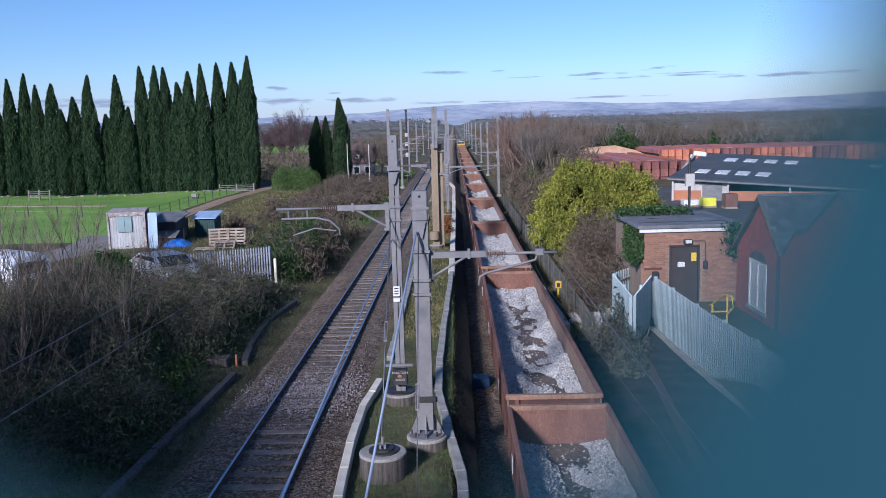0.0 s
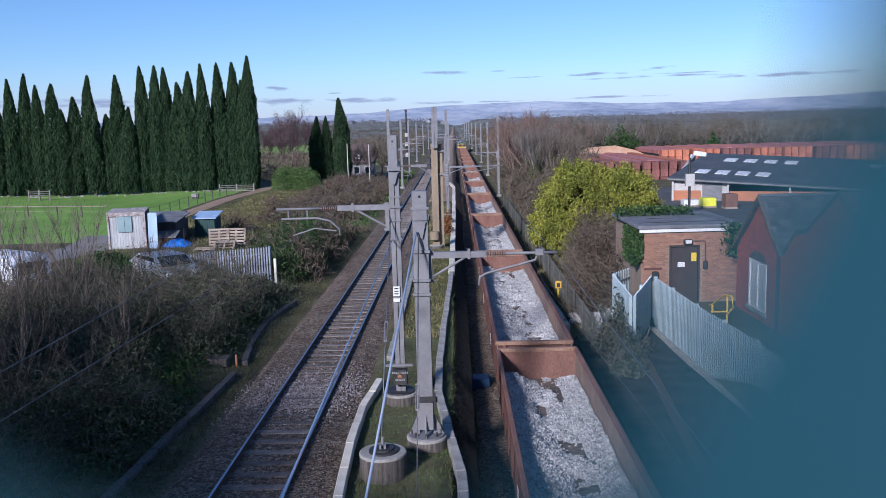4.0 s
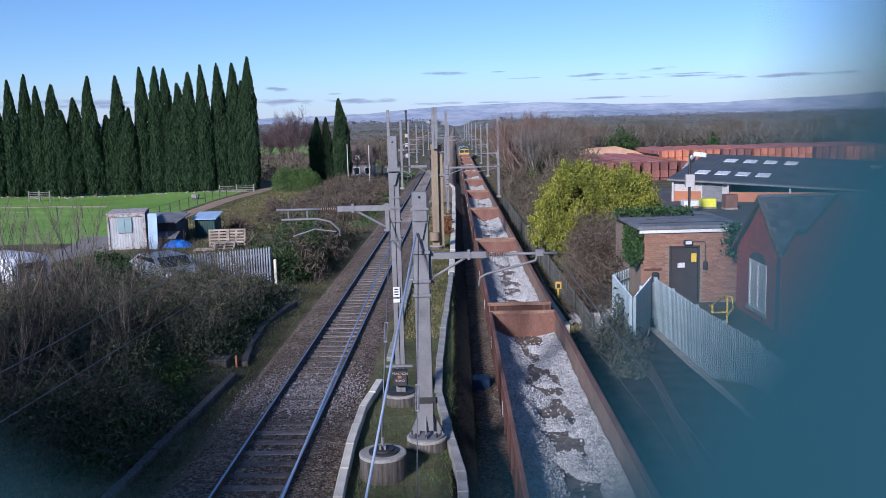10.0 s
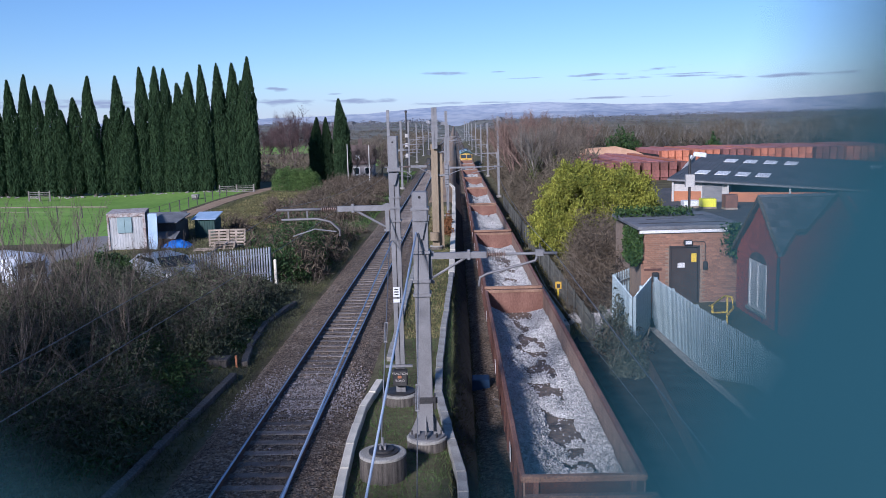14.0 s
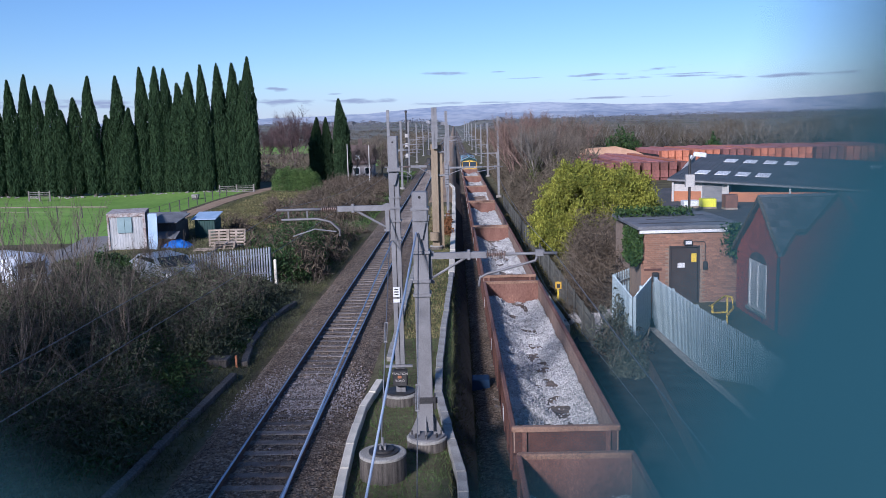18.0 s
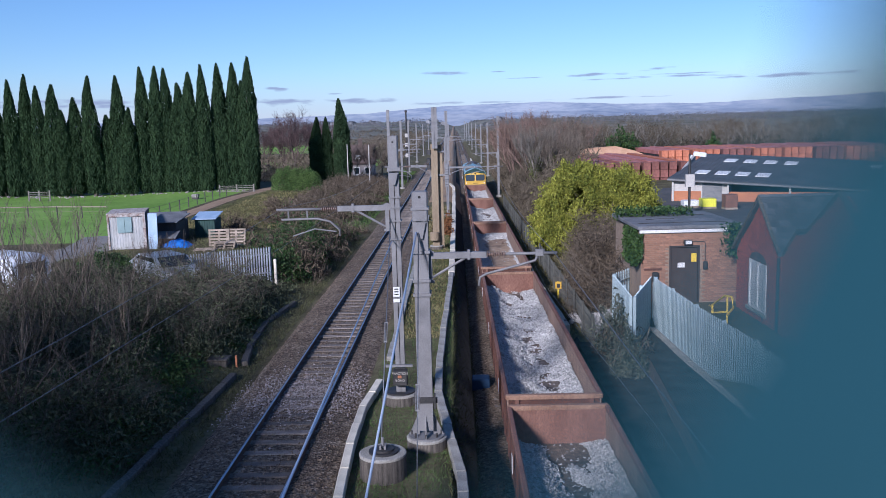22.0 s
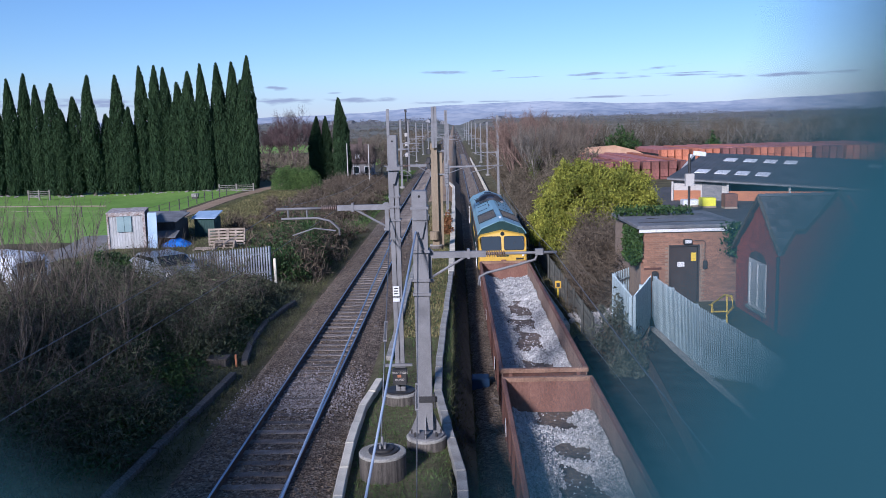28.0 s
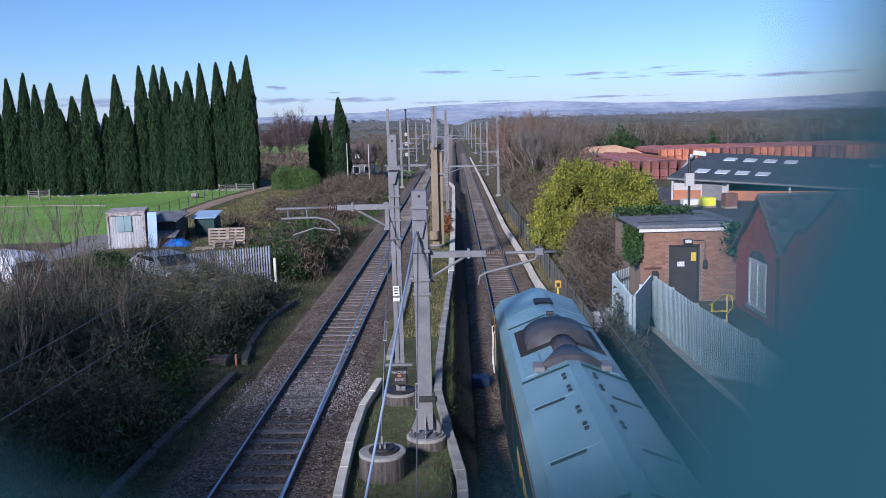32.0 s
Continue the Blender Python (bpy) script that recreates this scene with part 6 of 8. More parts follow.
def build_far():
    """Woods, hedgerows and houses out to the hills."""
    rng = np.random.default_rng(31)
    rnd = random.Random(31)
    # wood behind the yard: bare crowns over a dark understorey
    twigs, segs = [], []
    for i in range(330):
        if i < 190:
            x = 12 + 140 * rnd.random() ** 1.15
            y = 146 + (x - 14) * 0.12 + 50 * rnd.random() ** 1.4
            h = rnd.uniform(6.5, 9.6) * (1.0 if x < 36 else 0.9)
        else:
            y = rnd.uniform(205, 380)
            x = y * rnd.uniform(0.045, 0.62)
            h = rnd.uniform(7.5, 10.0) - (y - 205) * 0.004
        n = 330 if i < 190 else 420
        d = rng.normal(size=(n, 3))
        d /= np.linalg.norm(d, axis=1)[:, None]
        w = h * rnd.uniform(0.22, 0.36)
        twigs.append(np.array((x, y, 0.8 + h * 0.62)) + d * np.array((w, w, h * 0.4)) * (rng.uniform(0.3, 1.0, n) * (1 + 0.2 * np.sin(d[:, 0] * 7 + i)))[:, None])
        if y < 175:
            base = Vector((x, y, 0.7))
            fork = base + Vector((rnd.uniform(-0.2, 0.2), 0, h * 0.3))
            segs.append((base, fork, 0.16, 0.11))
            for k in range(4):
                branches(rnd, fork, (rnd.uniform(-0.8, 0.8), rnd.uniform(-0.6, 0.6), 1), h * 0.4, 0.07, 1, segs, 0.6)
    tagged(new("far_woods", leaf_mesh("far_woods", np.concatenate(twigs), 0.13, FARWOOD, rng, 0.7, 5.0, 0.14)), "brown leafless wood behind the brick yard", "woods", "", "stuff")
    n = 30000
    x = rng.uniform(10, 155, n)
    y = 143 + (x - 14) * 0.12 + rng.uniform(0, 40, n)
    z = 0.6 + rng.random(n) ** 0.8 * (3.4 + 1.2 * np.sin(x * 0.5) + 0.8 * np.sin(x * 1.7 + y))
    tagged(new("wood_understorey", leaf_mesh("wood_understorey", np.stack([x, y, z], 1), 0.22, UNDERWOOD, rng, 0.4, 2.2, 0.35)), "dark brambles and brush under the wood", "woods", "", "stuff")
    tagged(new("wood_trunks", twig_mesh("wood_trunks", segs, TWIG_PALE)), "pale bare trunks along the edge of the wood", "woods", "", "stuff")
    for x, y, h, r in ((26.3, 136, 6.4, 3.3), (42.5, 142, 5.0, 1.6), (31.0, 150, 5.0, 2.0)):
        ev = thing("evergreen_tree", pose(x, y, 0.7), "dark green evergreen at the edge of the wood", "tree", "wood evergreens")
        part("crown", leaf_mesh("crown", bush_points(rng, 5000, (0, 0, 0.4), (r, r, h - 0.4), 0.5, 0.25), 0.2, IVY, rng, 0.3), None, ev)
        part("trunk", Geo().tube([(0, 0, -0.3), (0, 0, h * 0.6)], [0.2, 0.1], 7), BARK, ev)
    # lines of hedgerow trees across the vale, with gaps; far rows carry haze in their colour
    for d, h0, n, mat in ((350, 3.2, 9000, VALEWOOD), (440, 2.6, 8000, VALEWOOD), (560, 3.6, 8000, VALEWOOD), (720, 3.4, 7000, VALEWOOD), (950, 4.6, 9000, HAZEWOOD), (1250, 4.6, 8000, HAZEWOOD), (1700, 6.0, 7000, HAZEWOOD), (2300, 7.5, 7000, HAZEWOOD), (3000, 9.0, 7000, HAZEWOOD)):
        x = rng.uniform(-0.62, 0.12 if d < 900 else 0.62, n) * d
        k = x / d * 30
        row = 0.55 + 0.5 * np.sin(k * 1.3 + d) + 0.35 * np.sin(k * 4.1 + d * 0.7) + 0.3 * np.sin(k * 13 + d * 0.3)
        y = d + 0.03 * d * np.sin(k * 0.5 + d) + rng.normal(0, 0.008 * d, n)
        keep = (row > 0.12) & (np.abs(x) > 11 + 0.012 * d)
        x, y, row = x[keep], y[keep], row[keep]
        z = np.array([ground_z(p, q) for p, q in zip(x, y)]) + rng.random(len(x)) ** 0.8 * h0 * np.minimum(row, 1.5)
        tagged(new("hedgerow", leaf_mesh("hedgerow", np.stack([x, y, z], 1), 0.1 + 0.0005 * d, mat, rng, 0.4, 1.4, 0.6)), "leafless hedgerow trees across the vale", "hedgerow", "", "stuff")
    # lineside scrub far along the tracks
    n = 60000
    y = 112 + 560 * rng.random(n) ** 1.7
    side = rng.random(n) < 0.55
    x = np.where(side, -10.5 - 30 * rng.random(n) ** 1.6 - y * 0.012, 6.2 + 12 * rng.random(n) ** 1.4 + y * 0.006)
    hh = np.where(side, 2.2, 3.6) * (1 + 0.5 * np.sin(y * 0.21 + x * 0.3) + 0.35 * np.sin(y * 0.067 + x))
    keep = ~(side & (y < 150) & (x > -19))
    x, y, hh = x[keep], y[keep], hh[keep]
    z = np.array([ground_z(a, b) for a, b in zip(x, y)]) + rng.random(len(x)) ** 0.8 * np.maximum(hh, 0.4)
    tagged(new("distant_scrub", leaf_mesh("distant_scrub", np.stack([x, y, z], 1), 0.19, FARWOOD, rng, 0.8, 3.0, 0.25)), "brown scrub lining the railway in the distance", "scrub", "", "stuff")
    # thicket between the loaded line and the trees
    n = 26000
    y = 62 + 110 * rng.random(n) ** 1.2
    x = 5.5 + 5.0 * rng.random(n) ** 1.2
    hh = (2.0 + 0.45 * (x - 5.5)) * (1 + 0.3 * np.sin(y * 0.6 + x) + 0.25 * np.sin(y * 0.23))
    z = np.array([max(0.0, ground_z(a, b)) for a, b in zip(x, y)]) + rng.random(n) ** 0.7 * hh
    tagged(new("lineside_thicket", leaf_mesh("lineside_thicket", np.stack([x, y, z], 1), 0.13, FARWOOD, rng, 0.6, 3.5, 0.18)), "brown leafless thicket beside the loaded line", "scrub", "", "stuff")
    n = 9000
    x = rng.uniform(-75, -19, n)
    y = 128 + rng.random(n) ** 1.3 * 130
    hh = 1.3 + 1.4 * np.sin(x * 0.31) * np.sin(y * 0.13) + 1.2 * np.sin(x * 0.9 + y * 0.4)
    z = np.array([ground_z(a, b) for a, b in zip(x, y)]) + rng.random(n) ** 0.8 * np.maximum(hh, 0.3)
    tagged(new("garden_scrub", leaf_mesh("garden_scrub", np.stack([x, y, z], 1), 0.2, FARWOOD, rng, 1.0, 2.6, 0.3)), "brown leafless gardens and scrub behind the cypresses", "scrub", "", "stuff")
    # houses of the town
    for i in range(46):
        d = 2000 + 1300 * rnd.random() ** 1.2
        c = d * rnd.uniform(-0.4, 0.06)
        if abs(c) < 14 + d * 0.01:
            continue
        z = ground_z(c, d)
        h = thing("far_house", pose(c, d, z, 0, 0, rnd.uniform(-40, 40)), "small pale house far across the vale", "house", "far houses")
        w, l, e = rnd.uniform(3.5, 6), rnd.uniform(4, 9), rnd.uniform(4.5, 6)
        part("wall", Geo().prism([(-w, -1), (-w, e), (0, e + w * 0.6), (w, e), (w, -1)], -l, l), SKIN_PLASTER, h)
        part("roof", Geo().prism([(-w - 0.3, e - 0.1), (0, e + w * 0.62), (w + 0.3, e - 0.1), (w + 0.3, e + 0.2), (0, e + w * 0.62 + 0.35), (-w - 0.3, e + 0.2)], -l - 0.3, l + 0.3), SLATE, h)
        for k in (-1, 1):
            for zz in (1.2, 3.6):
                part("window", Geo().box(k * w * 0.45 - 0.6, k * w * 0.45 + 0.6, -l - 0.03, -l + 0.03, zz, zz + 1.2), WINDOW, h)


# ---------------- buildings and yard to the right ----------------
def brick_face(parent, m, width, height, holes, mat, top=None, bw=0.225, bh=0.075, shared={}, limit=300):
    """Courses of single bricks laid on a wall; m places the wall's lower left corner, x along it, z up, -y out."""
    key = mat.name
    if key not in shared:
        shared[key] = [Geo().bevel(0.005, bw - 0.005, -0.012, 0.0, 0.004, bh - 0.006, 0.004).mesh("brick", mat), Geo().bevel(0.005, bw / 2 - 0.005, -0.012, 0.0, 0.004, bh - 0.006, 0.004).mesh("brick", mat)]
    whole, halfb = shared[key]
    made = Geo()
    count = 0
    rows = int(height / bh)
    for r in range(rows):
        z = r * bh
        x = 0.0 if r % 2 == 0 else -bw / 2
        while x < width:
            x0, x1 = max(0, x), min(width, x + bw)
            if x1 - x0 > 0.06 and not any(a - 0.02 < x1 and x0 < b + 0.02 and c - 0.02 < z + bh and z < d + 0.02 for a, b, c, d in holes) and (top is None or z + bh <= top((x0 + x1) / 2)):
                e = 0.003 * math.sin(x * 71 + z * 37)
                if x1 - x0 > bw - 0.01 and count < limit and (r % 3 != 0):
                    part("brick", whole, None, parent, at=m @ pose(x0, e, z))
                    count += 1
                else:
                    made.box(x0 + 0.005, x1 - 0.005, -0.012 + e, 0.0, z + 0.004, z + bh - 0.006, m)
            x += bw
    tagged(part("brickwork", made, mat, parent, "courses of brick"), kind="stuff")


def build_hut():
    z0 = 1.85
    hut = thing("relay_hut", pose(6.45, 31.0, z0, 0, 0, 1.0), "flat-roofed brown brick lineside hut with felt roof", "hut")
    W, D, H = 3.85, 4.6, 2.62
    part("wall", Geo().box(0.24, 1.32, 0.0, 0.2, -1.0, H).box(2.36, W, 0.0, 0.2, -1.0, H).box(1.32, 2.36, 0.0, 0.2, 2.08, H).box(0.24, W, D - 0.2, D, -1.0, H).box(0.24, 0.44, 0.2, D - 0.2, -1.0, H).box(W - 0.2, W, 0.2, D - 0.2, -1.0, H), MORTAR, hut, "brown brick walls")
    door = (1.32, 2.36, -1.0, 2.06)
    brick_face(hut, pose(0.24, 0, 0), W - 0.24, H - 0.02, [(door[0] - 0.24, door[1] - 0.24, door[2], door[3])], BRICK)
    part("fascia", Geo().bevel(0.16, W + 0.08, -0.1, -0.03, H - 0.02, H + 0.12, 0.015), WHITE, hut, "white fascia board")
    rf = part("roof", Geo().bevel(0.08, W + 0.16, -0.16, D + 0.1, H + 0.12, H + 0.24, 0.03), FELT, hut, "grey felt roof")
    for y, x0, x1 in ((0.7, 0.3, 3.6), (2.0, 0.9, 2.0), (3.2, 0.2, 3.5)):
        part("felt_lap", Geo().tube([(x0, y, H + 0.245), ((x0 + x1) / 2, y + 0.12, H + 0.247), (x1, y + 0.06, H + 0.245)], 0.02, 6), DARKSTEEL, rf)
    d = part("door", Geo().bevel(1.34, 2.34, 0.03, 0.08, -0.3, 2.03, 0.01), DOORBROWN, hut, "dark brown steel door")
    part("door_frame", Geo().box(1.28, 1.34, -0.04, 0.03, -0.3, 2.1).box(2.34, 2.4, -0.04, 0.03, -0.3, 2.1).box(1.28, 2.4, -0.04, 0.03, 2.04, 2.1), DOORBROWN, d)
    part("notice", Geo().box(1.6, 1.86, 0.02, 0.03, 1.28, 1.46), WHITE, d, "white notice")
    part("warning_notice", Geo().box(2.1, 2.29, 0.02, 0.03, 1.48, 1.8), YELLOW_RAIL, d, "yellow warning notice")
    part("floodlight", Geo().bevel(1.78, 2.08, -0.2, -0.02, 2.16, 2.32, 0.03), DARKSTEEL, hut, "small black floodlight")
    part("floodlight_glass", Geo().box(1.82, 2.04, -0.215, -0.2, 2.18, 2.3), WHITE, hut, "pale lamp glass")
    part("lantern", Geo().bevel(0.64, 0.86, -0.18, -0.02, 0.8, 1.15, 0.03), DARKSTEEL, hut, "black wall lantern")
    part("lantern_glass", Geo().box(0.69, 0.81, -0.19, -0.18, 0.86, 0.98), BLUEGREY, hut)
    part("conduit", Geo().tube([(2.08, -0.03, 2.24), (2.52, -0.03, 2.24), (2.6, -0.03, 2.18), (2.6, -0.03, 1.5)], 0.014, 6), DARKSTEEL, hut, "black cable conduit")
    part("switch_box", Geo().bevel(2.52, 2.68, -0.1, -0.01, 1.2, 1.5, 0.02), DARKSTEEL, hut)
    part("vent_grate", Geo().box(0.35, 1.0, -0.035, -0.01, 1.2, 1.28), RUST_DARK, hut)


def build_house():
    """Red brick building with steep gables towards the line."""
    z0, x0 = 1.6, 9.95
    ho = thing("brick_house", pose(0, 0, 0), "red brick railway house with steep slate gables and white sash window", "house")
    ya, yb, apex, eave = 30.2, 26.02, 5.75, 3.95
    ymid, ylo, yhi = 27.9, 27.25, 28.87
    sill, head = 2.15, 3.78
    rise = 0.3
    wall = Geo()
    zt = lambda y: eave + (apex - eave) * (ya - y) / (ya - ymid) if y > ymid else eave + rise + (apex - eave - rise) * (y - yb) / (ymid - yb)
    wall.prism([(ya, 0.5), (ya, eave), (yhi, zt(yhi)), (yhi, 0.5)], x0, x0 + 0.3, "x")
    wall.prism([(ylo, 0.5), (ylo, zt(ylo)), (yb, zt(yb)), (yb, 0.5)], x0, x0 + 0.3, "x")
    wall.prism([(yhi, head), (yhi, zt(yhi)), (ymid, apex), (ylo, zt(ylo)), (ylo, head)], x0, x0 + 0.3, "x")
    wall.box(x0, x0 + 0.3, ylo, yhi, 0.5, sill)
    wall.box(x0 + 0.3, 18, ya - 0.3, ya, 0.5, eave)
    part("wall", wall, MORTAR_RED, ho, "red brick gable wall")
    side = lambda y: Matrix.Translation((x0, y, z0)) @ pose(0, 0, 0, 0, 0, -90)
    brick_face(ho, side(ya), ya - yb, 4.3, [(ya - yhi, ya - ylo, sill - z0, head - z0)], BRICK_RED, lambda u: zt(ya - u) - z0)
    part("window_sill", Geo().bevel(x0 - 0.1, x0 + 0.05, ylo - 0.1, yhi + 0.1, sill - 0.1, sill, 0.015), CONCRETE, ho, "stone window sill")
    f0, f1, mid = x0 - 0.03, x0 + 0.03, (ylo + yhi) / 2
    zm = (sill + head) / 2
    wd = part("window_frame", Geo().box(f0, f1, ylo, ylo + 0.1, sill, head).box(f0, f1, yhi - 0.1, yhi, sill, head).box(f0, f1, ylo + 0.1, yhi - 0.1, head - 0.1, head).box(f0, f1, ylo + 0.1, yhi - 0.1, sill, sill + 0.1).box(f0 + 0.01, f1, ylo + 0.1, yhi - 0.1, zm - 0.03, zm + 0.03).box(f0 + 0.005, f1, mid - 0.03, mid + 0.03, sill + 0.1, head - 0.1), WHITE, ho, "white sash window frame")
    for a, b in ((ylo + 0.1, mid - 0.03), (mid + 0.03, yhi - 0.1)):
        for c, d in ((sill + 0.1, zm - 0.03), (zm + 0.03, head - 0.1)):
            part("pane", Geo().box(x0 + 0.0, x0 + 0.012, a, b, c, d), WHITEGLASS, wd, "pale curtained pane")
    arch = [(mid + 0.78 * math.cos(k * math.pi / 8), head + 0.02 + 0.3 * math.sin(k * math.pi / 8)) for k in range(9)]
    part("window_head", Geo().prism(arch, x0 - 0.02, x0 + 0.01, "x"), BRICK_DARK, ho, "dark window arch")

    def slope(y0, z0_, y1, z1, xa, lift):
        vs = [(x, y, z + e) for e in (lift, lift + 0.12) for x, y, z in ((xa, y0, z0_), (xa, y1, z1), (18, y1, z1), (18, y0, z0_))]
        return Geo().add(vs, [(0, 1, 2, 3), (4, 7, 6, 5), (0, 4, 5, 1), (1, 5, 6, 2), (2, 6, 7, 3), (3, 7, 4, 0)])
    part("roof", slope(ya + 0.2, eave - 0.15, ymid, apex, x0 - 0.12, 0.08), SLATE, ho, "slate slope away from the bridge")
    rf = part("roof", slope(yb - 0.02, eave + rise - 0.06, ymid, apex, x0 - 0.12, 0.08), SLATE, ho, "slate slope towards the bridge")
    run, up = ymid - yb, apex - eave - rise + 0.06
    n = 9
    tilt = math.degrees(math.atan2(up, run))
    sl = Geo().bevel(0.01, 0.34, 0.0, math.hypot(run, up) / n + 0.06, 0.0, 0.022, 0.006).mesh("slate", SLATE)
    for j in range(n):
        for i in range(20):
            part("slate", sl, None, rf, at=pose(x0 - 0.1 + i * 0.35 + (j % 2) * 0.17, yb + run * j / n, eave + rise - 0.06 + 0.205 + up * j / n, tilt - 2.0, 0, 0))
    part("barge_board", Geo().tube([(x0 - 0.1, ya + 0.2, eave - 0.02), (x0 - 0.1, ymid, apex + 0.2), (x0 - 0.1, yb, eave + rise + 0.12)], 0.07, 6), CONCRETE_DIRTY, rf, "stone coping of the gable")
    part("ridge", Geo().tube([(x0 - 0.1, ymid, apex + 0.22), (18, ymid, apex + 0.22)], 0.08, 6), SLATE, rf)
    top = [(26.0, 4.22), (24.97, 5.08), (24.28, 5.16), (22.3, 6.45), (19.6, 4.7)]
    part("wing_wall", Geo().prism([(26.0, 0.5)] + top + [(19.6, 0.5)], x0 + 0.01, x0 + 0.3, "x"), MORTAR_RED, ho, "second red brick gable")
    wt = lambda u: np.interp(-(26.0 - u), [-q for q, _ in top], [w for _, w in top]) - z0
    brick_face(ho, side(26.0) @ pose(0, 0.01, 0), 6.4, 4.9, [], BRICK_RED, wt, limit=0)
    part("wing_coping", Geo().tube([(x0 + 0.05, y, z + 0.1) for y, z in top], 0.085, 6), CONCRETE_DIRTY, ho, "stepped stone coping of the wing")
    part("wing_roof", slope(25.2, 4.75, 22.3, 6.35, x0 + 0.3, 0.0), SLATE, ho, "slate roof of the wing")
    part("wing_roof", slope(19.4, 4.5, 22.3, 6.35, x0 + 0.3, 0.0), SLATE, ho, "slate roof of the wing")
    part("downpipe", Geo().tube([(x0 - 0.06, 26.15, 0.8), (x0 - 0.06, 26.15, 4.2)], 0.05, 8), DARKSTEEL, ho, "dark rainwater pipe")


WHITEGLASS = glass("curtained_glass", (0.6, 0.61, 0.6), 0.3)


def palisade(name, pts, h, label, mat, pitch=0.155, z_of=None, group=""):
    """Upright pointed pales on two rails, with posts."""
    f = thing(name, pose(0, 0, 0), label, "fence", group)
    pale = Geo().prism([(-0.035, 0), (0.035, 0), (0.035, h - 0.06), (0, h), (-0.035, h - 0.06)], -0.012, 0.012).mesh("pale", mat)
    post = Geo().bevel(-0.05, 0.05, -0.05, 0.05, -0.4, h - 0.02, 0.01).mesh("post", mat)
    for (a, b) in zip(pts, pts[1:]):
        a, b = Vector(a), Vector(b)
        d = b - a
        L = Vector((d.x, d.y, 0)).length
        rz = math.degrees(math.atan2(d.y, d.x))
        for zz in (0.35, h - 0.35):
            part("rail", Geo().tube([a + Vector((0, 0, zz)), b + Vector((0, 0, zz))], 0.03, 4), mat, f)
        n = max(1, int(L / pitch))
        for i in range(n + 1):
            p = a.lerp(b, i / n)
            part("pale", pale, None, f, at=pose(*p, 0, 0, rz) @ pose(0, -0.03, 0))
        k = max(1, round(L / 2.75))
        for i in range(k + 1):
            p = a.lerp(b, i / k)
            part("post", post, None, f, at=pose(*p, 0, 0, rz) @ pose(0, 0.06, 0))
    return f


